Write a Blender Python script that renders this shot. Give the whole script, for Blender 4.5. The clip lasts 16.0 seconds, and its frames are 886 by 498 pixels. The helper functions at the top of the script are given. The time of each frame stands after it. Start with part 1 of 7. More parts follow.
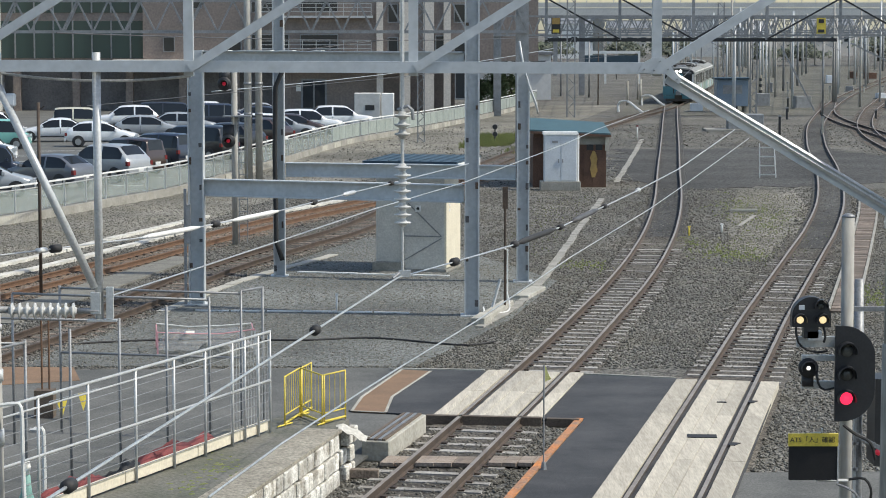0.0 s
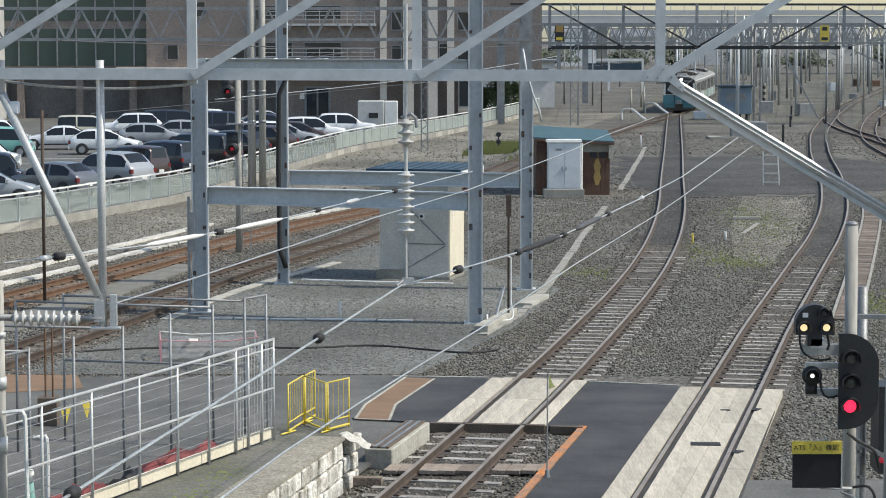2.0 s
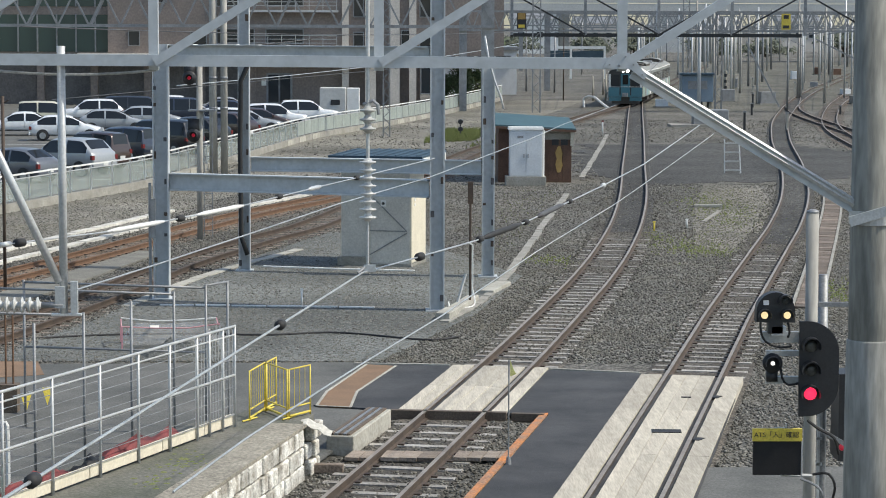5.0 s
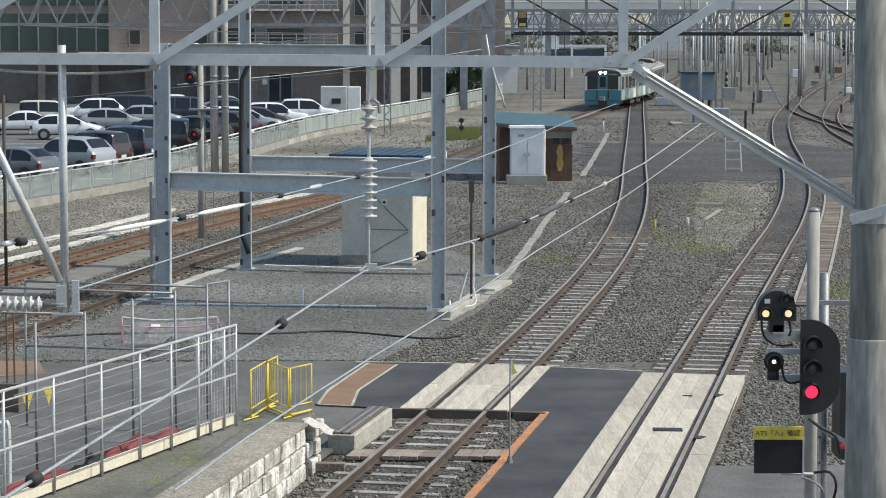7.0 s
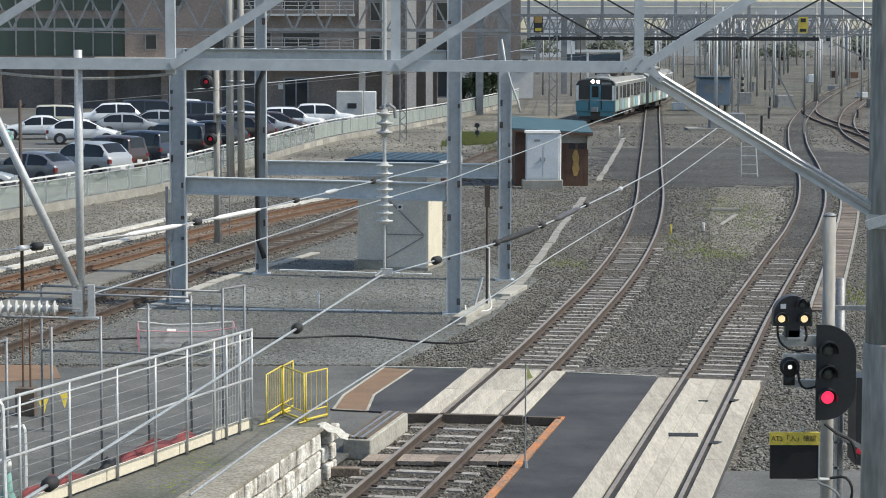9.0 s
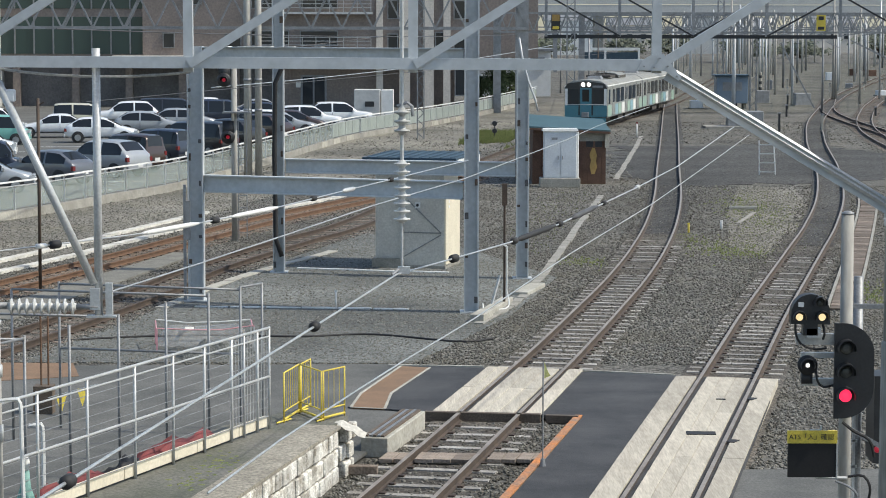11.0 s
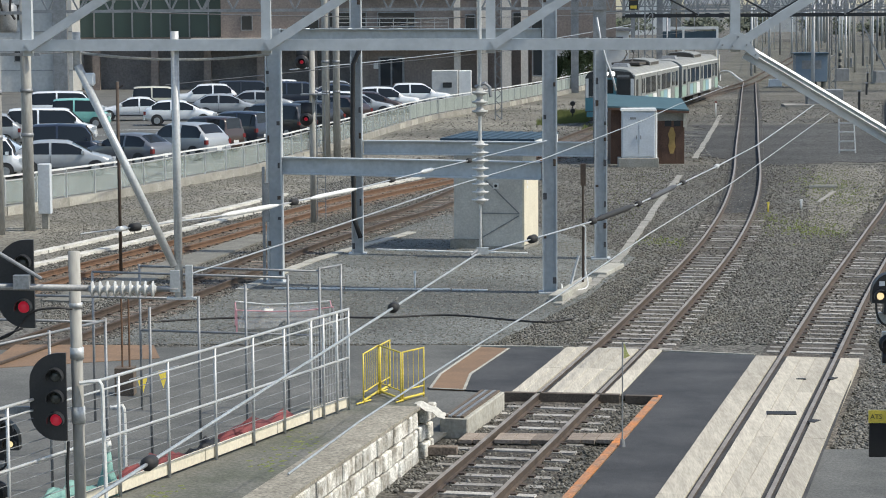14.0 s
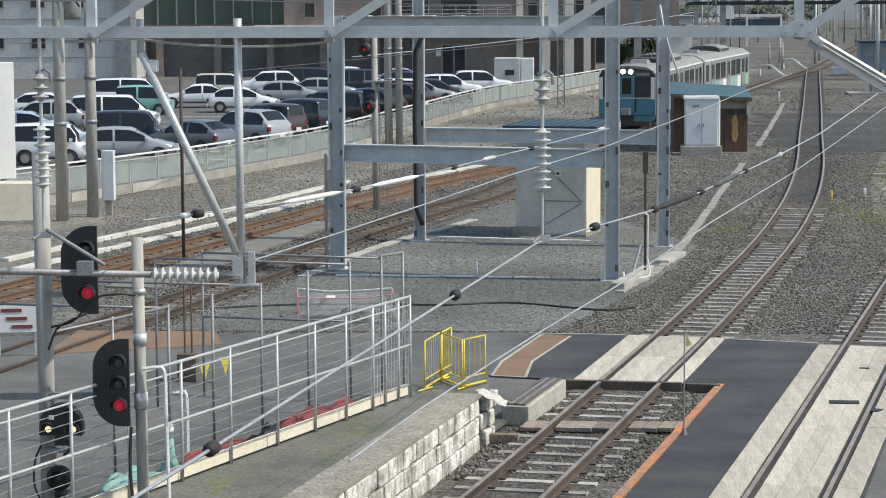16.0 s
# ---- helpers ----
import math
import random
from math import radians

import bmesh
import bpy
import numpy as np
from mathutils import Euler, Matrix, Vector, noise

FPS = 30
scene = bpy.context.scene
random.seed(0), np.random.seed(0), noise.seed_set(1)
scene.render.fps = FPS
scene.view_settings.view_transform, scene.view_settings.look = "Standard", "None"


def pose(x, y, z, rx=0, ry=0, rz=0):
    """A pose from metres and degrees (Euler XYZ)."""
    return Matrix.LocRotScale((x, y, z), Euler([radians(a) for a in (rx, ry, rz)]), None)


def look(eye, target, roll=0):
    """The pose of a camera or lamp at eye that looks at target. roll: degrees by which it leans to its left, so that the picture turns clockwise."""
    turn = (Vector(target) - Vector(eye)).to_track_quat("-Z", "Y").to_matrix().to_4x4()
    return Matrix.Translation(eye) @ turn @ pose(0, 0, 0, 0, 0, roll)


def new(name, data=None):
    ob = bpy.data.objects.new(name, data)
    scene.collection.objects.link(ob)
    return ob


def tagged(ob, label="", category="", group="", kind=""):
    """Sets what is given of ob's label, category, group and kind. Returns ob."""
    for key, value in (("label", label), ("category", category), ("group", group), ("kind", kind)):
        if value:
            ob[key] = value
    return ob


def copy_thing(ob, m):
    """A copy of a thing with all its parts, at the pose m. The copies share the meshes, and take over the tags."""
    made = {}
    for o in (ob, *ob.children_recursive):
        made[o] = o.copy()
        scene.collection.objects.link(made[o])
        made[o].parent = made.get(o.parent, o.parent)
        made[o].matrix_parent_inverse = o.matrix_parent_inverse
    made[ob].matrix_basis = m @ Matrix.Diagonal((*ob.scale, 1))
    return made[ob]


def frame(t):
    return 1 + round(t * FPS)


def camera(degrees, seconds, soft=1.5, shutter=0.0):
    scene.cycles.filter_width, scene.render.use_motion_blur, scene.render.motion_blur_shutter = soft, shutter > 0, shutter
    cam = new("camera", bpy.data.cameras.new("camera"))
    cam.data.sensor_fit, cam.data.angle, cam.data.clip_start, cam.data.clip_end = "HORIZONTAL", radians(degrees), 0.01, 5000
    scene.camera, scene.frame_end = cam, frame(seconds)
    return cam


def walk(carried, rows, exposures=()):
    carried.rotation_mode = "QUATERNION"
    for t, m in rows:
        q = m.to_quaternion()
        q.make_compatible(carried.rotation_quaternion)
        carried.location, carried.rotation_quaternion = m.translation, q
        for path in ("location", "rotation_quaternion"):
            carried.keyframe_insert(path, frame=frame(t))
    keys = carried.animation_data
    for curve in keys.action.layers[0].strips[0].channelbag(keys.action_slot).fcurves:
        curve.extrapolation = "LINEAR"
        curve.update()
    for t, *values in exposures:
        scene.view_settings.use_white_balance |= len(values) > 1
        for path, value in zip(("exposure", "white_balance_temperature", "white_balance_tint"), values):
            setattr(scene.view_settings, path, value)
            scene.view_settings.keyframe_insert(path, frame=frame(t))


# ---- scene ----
cam = camera(21.15, 16.0, soft=1.0)
EYE = (0.0, 0.0, 7.1)
walk(cam, [
    (0.0, pose(*EYE, 84.641, 0.0, -0.0)),
    (0.5, pose(*EYE, 84.684, -0.006, 0.02)),
    (1.0, pose(*EYE, 84.746, 0.022, 0.05)),
    (1.5, pose(*EYE, 84.806, 0.003, 0.064)),
    (2.0, pose(*EYE, 84.827, 0.011, 0.084)),
    (2.5, pose(*EYE, 84.736, -0.21, -0.093)),
    (3.0, pose(*EYE, 84.636, -0.311, -0.49)),
    (3.5, pose(*EYE, 84.596, -0.255, -0.677)),
    (4.0, pose(*EYE, 84.569, -0.248, -0.762)),
    (6.5, pose(*EYE, 84.478, -0.115, -0.847)),
    (7.0, pose(*EYE, 84.486, -0.126, -0.805)),
    (7.5, pose(*EYE, 84.525, -0.148, -0.741)),
    (8.0, pose(*EYE, 84.562, -0.108, -0.618)),
    (8.5, pose(*EYE, 84.592, -0.139, -0.499)),
    (9.0, pose(*EYE, 84.602, -0.138, -0.425)),
    (11.5, pose(*EYE, 84.544, -0.054, 0.087)),
    (12.0, pose(*EYE, 84.516, 0.01, 0.173)),
    (12.5, pose(*EYE, 84.455, -0.013, 0.376)),
    (13.0, pose(*EYE, 84.458, -0.041, 0.642)),
    (13.5, pose(*EYE, 84.46, 0.132, 0.883)),
    (14.0, pose(*EYE, 84.098, 0.375, 1.853)),
    (14.5, pose(*EYE, 83.968, 0.338, 3.023)),
    (15.0, pose(*EYE, 83.901, 0.396, 3.356)),
    (15.5, pose(*EYE, 83.828, 0.306, 3.355)),
    (16.0, pose(*EYE, 83.804, 0.346, 3.358)),
], exposures=[(0.0, 0.2, 6850, 7), (16.0, 0.2, 6850, 7)])

# ---- light ----
world = bpy.data.worlds.new("sky")
scene.world = world
world.use_nodes = True
wn = world.node_tree
sky = wn.nodes.new("ShaderNodeTexSky")
sky.sky_type = "NISHITA"
sky.sun_disc = False
SUN_ELEVATION, SUN_AZIMUTH = 50.0, 98.0        # azimuth clockwise from +Y
sky.sun_elevation, sky.sun_rotation = radians(SUN_ELEVATION), radians(SUN_AZIMUTH)
sky.air_density, sky.dust_density, sky.ozone_density = 1.0, 1.1, 1.2
wn.links.new(sky.outputs[0], wn.nodes["Background"].inputs[0])
wn.nodes["Background"].inputs[1].default_value = 0.17
sun = new("sun", bpy.data.lights.new("sun", "SUN"))
sun.data.energy, sun.data.angle, sun.data.color = 3.6, radians(0.6), (1.0, 0.96, 0.89)
_e, _a = radians(SUN_ELEVATION), radians(SUN_AZIMUTH)
sun.matrix_world = look((math.sin(_a) * math.cos(_e) * 100, math.cos(_a) * math.cos(_e) * 100, math.sin(_e) * 100), (0, 0, 0))


# ---- materials ----
def mat(name, c1, c2=None, scale=1.0, rough=0.6, metal=0.0, bump=0.0, fine=0.12, fine_scale=None, coords="pos", stretch=(1, 1, 1), emit=None, vary=0.0):
    """A surface of two mixed tones (coarse) with fine grain over it and a fine relief."""
    m = bpy.data.materials.new(name)
    m.use_nodes = True
    nt = m.node_tree
    b = nt.nodes["Principled BSDF"]
    b.inputs["Roughness"].default_value, b.inputs["Metallic"].default_value = rough, metal
    c2 = c2 or tuple(0.75 * v for v in c1)
    if coords == "pos":
        src = nt.nodes.new("ShaderNodeNewGeometry").outputs["Position"]
    else:
        src = nt.nodes.new("ShaderNodeTexCoord").outputs["Object"]
    mp = nt.nodes.new("ShaderNodeMapping")
    mp.inputs["Scale"].default_value = stretch
    nt.links.new(src, mp.inputs[0])
    n1 = nt.nodes.new("ShaderNodeTexNoise")
    n1.inputs["Scale"].default_value, n1.inputs["Detail"].default_value, n1.inputs["Roughness"].default_value = scale, 5, 0.65
    nt.links.new(mp.outputs[0], n1.inputs[0])
    ramp = nt.nodes.new("ShaderNodeValToRGB")
    ramp.color_ramp.elements[0].position, ramp.color_ramp.elements[1].position = 0.36, 0.64
    ramp.color_ramp.elements[0].color, ramp.color_ramp.elements[1].color = (*c1, 1), (*c2, 1)
    nt.links.new(n1.outputs[0], ramp.inputs[0])
    n2 = nt.nodes.new("ShaderNodeTexNoise")
    n2.inputs["Scale"].default_value, n2.inputs["Detail"].default_value = fine_scale or scale * 14, 3
    nt.links.new(mp.outputs[0], n2.inputs[0])
    mr = nt.nodes.new("ShaderNodeMapRange")
    mr.inputs["From Min"].default_value, mr.inputs["From Max"].default_value = 0.3, 0.7
    mr.inputs["To Min"].default_value, mr.inputs["To Max"].default_value = 1 - fine * 2, 1 + fine
    nt.links.new(n2.outputs[0], mr.inputs[0])
    mul = nt.nodes.new("ShaderNodeMix")
    mul.data_type, mul.blend_type = "RGBA", "MULTIPLY"
    mul.inputs[0].default_value = 1.0
    nt.links.new(ramp.outputs[0], mul.inputs[6])
    nt.links.new(mr.outputs[0], mul.inputs[7])
    col = mul.outputs[2]
    if vary:
        oi = nt.nodes.new("ShaderNodeObjectInfo")
        m2 = nt.nodes.new("ShaderNodeMapRange")
        m2.inputs["To Min"].default_value, m2.inputs["To Max"].default_value = 1 - vary, 1 + vary
        nt.links.new(oi.outputs["Random"], m2.inputs[0])
        mv = nt.nodes.new("ShaderNodeMix")
        mv.data_type, mv.blend_type = "RGBA", "MULTIPLY"
        mv.inputs[0].default_value = 1.0
        nt.links.new(col, mv.inputs[6])
        nt.links.new(m2.outputs[0], mv.inputs[7])
        col = mv.outputs[2]
    nt.links.new(col, b.inputs["Base Color"])
    if bump:
        bp = nt.nodes.new("ShaderNodeBump")
        bp.inputs["Strength"].default_value, bp.inputs["Distance"].default_value = min(1.0, bump), 0.02
        nt.links.new(n2.outputs[0], bp.inputs["Height"])
        nt.links.new(bp.outputs[0], b.inputs["Normal"])
    if emit:
        b.inputs["Emission Color"].default_value = (*emit[0], 1)
        b.inputs["Emission Strength"].default_value = emit[1]
    return m


def stone_mat(name, dark, light, patch, patch_scale, size):
    """Loose stone: single stones of their own tone, patches of rust dust and soil, relief."""
    m = bpy.data.materials.new(name)
    m.use_nodes = True
    nt = m.node_tree
    b = nt.nodes["Principled BSDF"]
    b.inputs["Roughness"].default_value = 0.9
    geo = nt.nodes.new("ShaderNodeNewGeometry")
    vo = nt.nodes.new("ShaderNodeTexVoronoi")
    vo.inputs["Scale"].default_value = 1 / size
    nt.links.new(geo.outputs["Position"], vo.inputs["Vector"])
    sep = nt.nodes.new("ShaderNodeSeparateColor")
    nt.links.new(vo.outputs["Color"], sep.inputs[0])
    ramp = nt.nodes.new("ShaderNodeValToRGB")
    ramp.color_ramp.elements[0].color, ramp.color_ramp.elements[1].color = (*dark, 1), (*light, 1)
    ramp.color_ramp.elements[1].position = 0.9
    nt.links.new(sep.outputs[0], ramp.inputs[0])
    n = nt.nodes.new("ShaderNodeTexNoise")
    n.inputs["Scale"].default_value, n.inputs["Detail"].default_value, n.inputs["Roughness"].default_value = patch_scale, 6, 0.7
    nt.links.new(geo.outputs["Position"], n.inputs[0])
    pr = nt.nodes.new("ShaderNodeMapRange")
    pr.inputs["From Min"].default_value, pr.inputs["From Max"].default_value = 0.45, 0.7
    pr.inputs["To Max"].default_value = 0.75
    nt.links.new(n.outputs[0], pr.inputs[0])
    mx = nt.nodes.new("ShaderNodeMix")
    mx.data_type = "RGBA"
    nt.links.new(pr.outputs[0], mx.inputs[0])
    nt.links.new(ramp.outputs[0], mx.inputs[6])
    mx.inputs[7].default_value = (*patch, 1)
    n3 = nt.nodes.new("ShaderNodeTexNoise")
    n3.inputs["Scale"].default_value, n3.inputs["Detail"].default_value = 0.15, 6
    nt.links.new(geo.outputs["Position"], n3.inputs[0])
    r3 = nt.nodes.new("ShaderNodeMapRange")
    r3.inputs["From Min"].default_value, r3.inputs["From Max"].default_value = 0.35, 0.65
    r3.inputs["To Min"].default_value, r3.inputs["To Max"].default_value = 0.55, 1.1
    nt.links.new(n3.outputs[0], r3.inputs[0])
    mu = nt.nodes.new("ShaderNodeMix")
    mu.data_type, mu.blend_type = "RGBA", "MULTIPLY"
    mu.inputs[0].default_value = 1.0
    nt.links.new(mx.outputs[2], mu.inputs[6])
    nt.links.new(r3.outputs[0], mu.inputs[7])
    nt.links.new(mu.outputs[2], b.inputs["Base Color"])
    bp = nt.nodes.new("ShaderNodeBump")
    bp.inputs["Strength"].default_value, bp.inputs["Distance"].default_value = 0.9, size * 0.6
    bp.invert = True
    nt.links.new(vo.outputs["Distance"], bp.inputs["Height"])
    nt.links.new(bp.outputs[0], b.inputs["Normal"])
    return m


def island_mat(name, dark, light, patch):
    """Loose stones, each of its own tone."""
    m = bpy.data.materials.new(name)
    m.use_nodes = True
    nt = m.node_tree
    b = nt.nodes["Principled BSDF"]
    b.inputs["Roughness"].default_value = 0.9
    geo = nt.nodes.new("ShaderNodeNewGeometry")
    ramp = nt.nodes.new("ShaderNodeValToRGB")
    ramp.color_ramp.elements[0].color, ramp.color_ramp.elements[1].color = (*dark, 1), (*light, 1)
    e = ramp.color_ramp.elements.new(0.6)
    e.color = (*[0.55 * x + 0.45 * y for x, y in zip(dark, light)], 1)
    nt.links.new(geo.outputs["Random Per Island"], ramp.inputs[0])
    n = nt.nodes.new("ShaderNodeTexNoise")
    n.inputs["Scale"].default_value, n.inputs["Detail"].default_value = 0.25, 5
    nt.links.new(geo.outputs["Position"], n.inputs[0])
    mr = nt.nodes.new("ShaderNodeMapRange")
    mr.inputs["From Min"].default_value, mr.inputs["From Max"].default_value = 0.42, 0.68
    mr.inputs["To Max"].default_value = 0.6
    nt.links.new(n.outputs[0], mr.inputs[0])
    mx = nt.nodes.new("ShaderNodeMix")
    mx.data_type = "RGBA"
    nt.links.new(mr.outputs[0], mx.inputs[0])
    nt.links.new(ramp.outputs[0], mx.inputs[6])
    mx.inputs[7].default_value = (*patch, 1)
    nt.links.new(mx.outputs[2], b.inputs["Base Color"])
    return m


def glass_mat(name, color, rough=0.08, alpha_like=False):
    m = bpy.data.materials.new(name)
    m.use_nodes = True
    b = m.node_tree.nodes["Principled BSDF"]
    b.inputs["Base Color"].default_value = (*color, 1)
    b.inputs["Roughness"].default_value = rough
    b.inputs["IOR"].default_value = 1.5
    if alpha_like:
        b.inputs["Transmission Weight"].default_value = 1.0
    return m


BALLAST = stone_mat("ballast_stone", (0.026, 0.024, 0.02), (0.225, 0.213, 0.185), (0.11, 0.098, 0.072), 0.5, 0.075)
BALLAST_DARK = stone_mat("dark_ballast", (0.014, 0.014, 0.013), (0.115, 0.112, 0.104), (0.052, 0.048, 0.04), 0.8, 0.08)
STONES = island_mat("loose_ballast", (0.04, 0.038, 0.032), (0.27, 0.26, 0.23), (0.12, 0.108, 0.082))
TRACKBED = stone_mat("rusty_ballast", (0.025, 0.022, 0.018), (0.17, 0.152, 0.128), (0.08, 0.066, 0.05), 0.8, 0.07)
RUSTBED = stone_mat("rust_stained_ballast", (0.045, 0.032, 0.023), (0.25, 0.185, 0.13), (0.15, 0.10, 0.065), 0.8, 0.07)
GRAVEL_FINE = stone_mat("fine_gravel", (0.045, 0.05, 0.045), (0.25, 0.26, 0.245), (0.14, 0.145, 0.13), 0.7, 0.05)
SOIL = stone_mat("sandy_soil", (0.085, 0.08, 0.066), (0.31, 0.29, 0.245), (0.18, 0.168, 0.118), 0.35, 0.08)
YARD_SOIL = stone_mat("yard_soil", (0.05, 0.047, 0.038), (0.20, 0.19, 0.155), (0.11, 0.105, 0.07), 0.3, 0.09)
ASPHALT = mat("asphalt", (0.030, 0.031, 0.034), (0.066, 0.066, 0.068), 0.7, 0.85, bump=0.3, fine=0.2, fine_scale=40)
ASPHALT_OLD = mat("worn_asphalt", (0.085, 0.086, 0.08), (0.145, 0.143, 0.132), 0.5, 0.9, bump=0.3, fine=0.18, fine_scale=30)
RAIL_SIDE = mat("rusty_rail", (0.095, 0.066, 0.047), (0.055, 0.039, 0.03), 3.0, 0.75, fine=0.2)
RAIL_TOP = mat("worn_rail_head", (0.34, 0.295, 0.25), (0.24, 0.20, 0.165), 2.0, 0.5, metal=0.25, fine=0.1)
RAIL_RUST = mat("orange_rusted_rail", (0.175, 0.10, 0.06), (0.13, 0.072, 0.042), 3.0, 0.85, fine=0.2)
SLEEPER = mat("pale_sleeper", (0.42, 0.40, 0.37), (0.27, 0.25, 0.22), 2.2, 0.85, bump=0.3, fine=0.2, vary=0.3)
SLEEPER_OLD = mat("old_wood_sleeper", (0.17, 0.13, 0.10), (0.26, 0.21, 0.17), 2.0, 0.9, bump=0.3, fine=0.25, vary=0.3)
CROSS_BOARD = mat("weathered_crossing_board", (0.52, 0.475, 0.39), (0.40, 0.36, 0.295), 0.9, 0.85, bump=0.15, fine=0.11, fine_scale=5, vary=0.15, stretch=(9, 0.7, 1))
BOARD_DARK = mat("oily_timber", (0.10, 0.075, 0.055), (0.15, 0.115, 0.085), 3.0, 0.8, fine=0.2)
PAINT_GREY = mat("blue_grey_paint", (0.50, 0.525, 0.54), (0.43, 0.455, 0.47), 1.2, 0.5, metal=0.0, fine=0.06, fine_scale=9)
GALV = mat("galvanised_steel", (0.53, 0.54, 0.54), (0.44, 0.45, 0.45), 3.0, 0.4, metal=0.2, fine=0.08)
GALV_DULL = mat("dull_galvanised_steel", (0.30, 0.31, 0.32), (0.22, 0.225, 0.23), 3.0, 0.55, metal=0.4, fine=0.12)
CONCRETE = mat("concrete", (0.34, 0.325, 0.29), (0.24, 0.23, 0.20), 1.4, 0.9, bump=0.3, fine=0.12)
CONCRETE_POLE = mat("spun_concrete_pole", (0.40, 0.39, 0.36), (0.32, 0.31, 0.285), 1.2, 0.85, bump=0.2, fine=0.1, stretch=(1, 1, 0.25))
CONCRETE_PALE = mat("pale_concrete", (0.46, 0.44, 0.385), (0.33, 0.315, 0.27), 1.2, 0.88, bump=0.3, fine=0.12)
STONE_WHITE = mat("limewashed_stone", (0.86, 0.84, 0.78), (0.30, 0.27, 0.22), 3.2, 0.9, bump=0.5, fine=0.25, vary=0.22)
PLAT_TOP = mat("platform_asphalt", (0.165, 0.16, 0.14), (0.10, 0.105, 0.078), 0.8, 0.92, bump=0.35, fine=0.2, fine_scale=22)
CREAM = mat("cream_painted_sheet", (0.70, 0.64, 0.51), (0.62, 0.56, 0.44), 1.5, 0.6, fine=0.06)
# Cream sheet made greyer: the shade on the shed's front is in this colour.
SHED_SHADED = mat("shade_greyed_cream_sheet", (0.58, 0.56, 0.51), (0.49, 0.47, 0.43), 1.5, 0.6, fine=0.08)
ROOF_BLUE = mat("faded_blue_roof_sheet", (0.025, 0.055, 0.085), (0.035, 0.07, 0.10), 1.5, 0.5, fine=0.15, stretch=(1, 6, 1))
ROOF_TEAL = mat("faded_teal_roof_sheet", (0.035, 0.085, 0.10), (0.05, 0.11, 0.125), 1.5, 0.55, fine=0.15)
BRICK_BROWN = mat("rust_brown_boards", (0.135, 0.075, 0.05), (0.095, 0.052, 0.036), 2.0, 0.8, fine=0.2)
OCHRE = mat("ochre_mark", (0.40, 0.27, 0.09), (0.33, 0.21, 0.07), 4.0, 0.7)
CABINET_WHITE = mat("pale_grey_cabinet_paint", (0.60, 0.63, 0.66), (0.53, 0.56, 0.59), 1.0, 0.5, fine=0.05)
ORANGE = mat("orange_paint", (0.60, 0.22, 0.06), (0.30, 0.20, 0.14), 2.2, 0.75, fine=0.25)
BROWN_WALK = mat("brown_painted_walkway", (0.235, 0.145, 0.085), (0.185, 0.115, 0.07), 2.0, 0.85, fine=0.12)
YELLOW = mat("yellow_paint", (0.72, 0.56, 0.08), (0.62, 0.48, 0.07), 4.0, 0.5, fine=0.1)
BLACK = mat("matt_black_paint", (0.016, 0.017, 0.020), (0.024, 0.025, 0.028), 3.0, 0.5)
SIGN_BLACK = mat("dull_black_panel", (0.007, 0.007, 0.008), (0.011, 0.011, 0.012), 3.0, 0.8)
RUBBER = mat("black_rubber", (0.014, 0.014, 0.015), (0.022, 0.022, 0.023), 3.0, 0.7)
PORCELAIN = mat("white_porcelain", (0.60, 0.60, 0.585), (0.47, 0.47, 0.455), 4.0, 0.3)
PORCELAIN_GREY = mat("grey_porcelain", (0.45, 0.45, 0.43), (0.36, 0.36, 0.34), 4.0, 0.35)
CONCRETE_WHITE = mat("whitish_concrete", (0.66, 0.64, 0.58), (0.48, 0.46, 0.41), 1.2, 0.85, bump=0.3, fine=0.12)
SLAB = mat("grey_slab", (0.22, 0.21, 0.18), (0.15, 0.145, 0.125), 1.6, 0.9, bump=0.4, fine=0.2)
COPING = mat("weathered_coping", (0.35, 0.32, 0.26), (0.23, 0.21, 0.17), 1.6, 0.9, bump=0.5, fine=0.25)
WIRE = mat("bright_wire", (0.55, 0.56, 0.56), (0.44, 0.45, 0.45), 2.0, 0.4, metal=0.6)
WIRE_DARK = mat("dark_wire", (0.05, 0.05, 0.055), (0.08, 0.08, 0.085), 2.0, 0.6)
WHITE = mat("white_paint", (0.74, 0.74, 0.72), (0.66, 0.66, 0.64), 2.0, 0.5, fine=0.05)
RED_DULL = mat("dull_red_fabric", (0.23, 0.05, 0.05), (0.14, 0.04, 0.04), 4.0, 0.8)
TEAL_SHEET = mat("sea_green_tarpaulin", (0.22, 0.40, 0.36), (0.16, 0.32, 0.29), 5.0, 0.7)
PALE_YELLOW = mat("pale_yellow_cloth", (0.80, 0.76, 0.30), (0.70, 0.66, 0.24), 4.0, 0.8, fine=0.1)
GRASS = mat("weeds", (0.13, 0.17, 0.045), (0.19, 0.20, 0.07), 5.0, 0.9, fine=0.25)


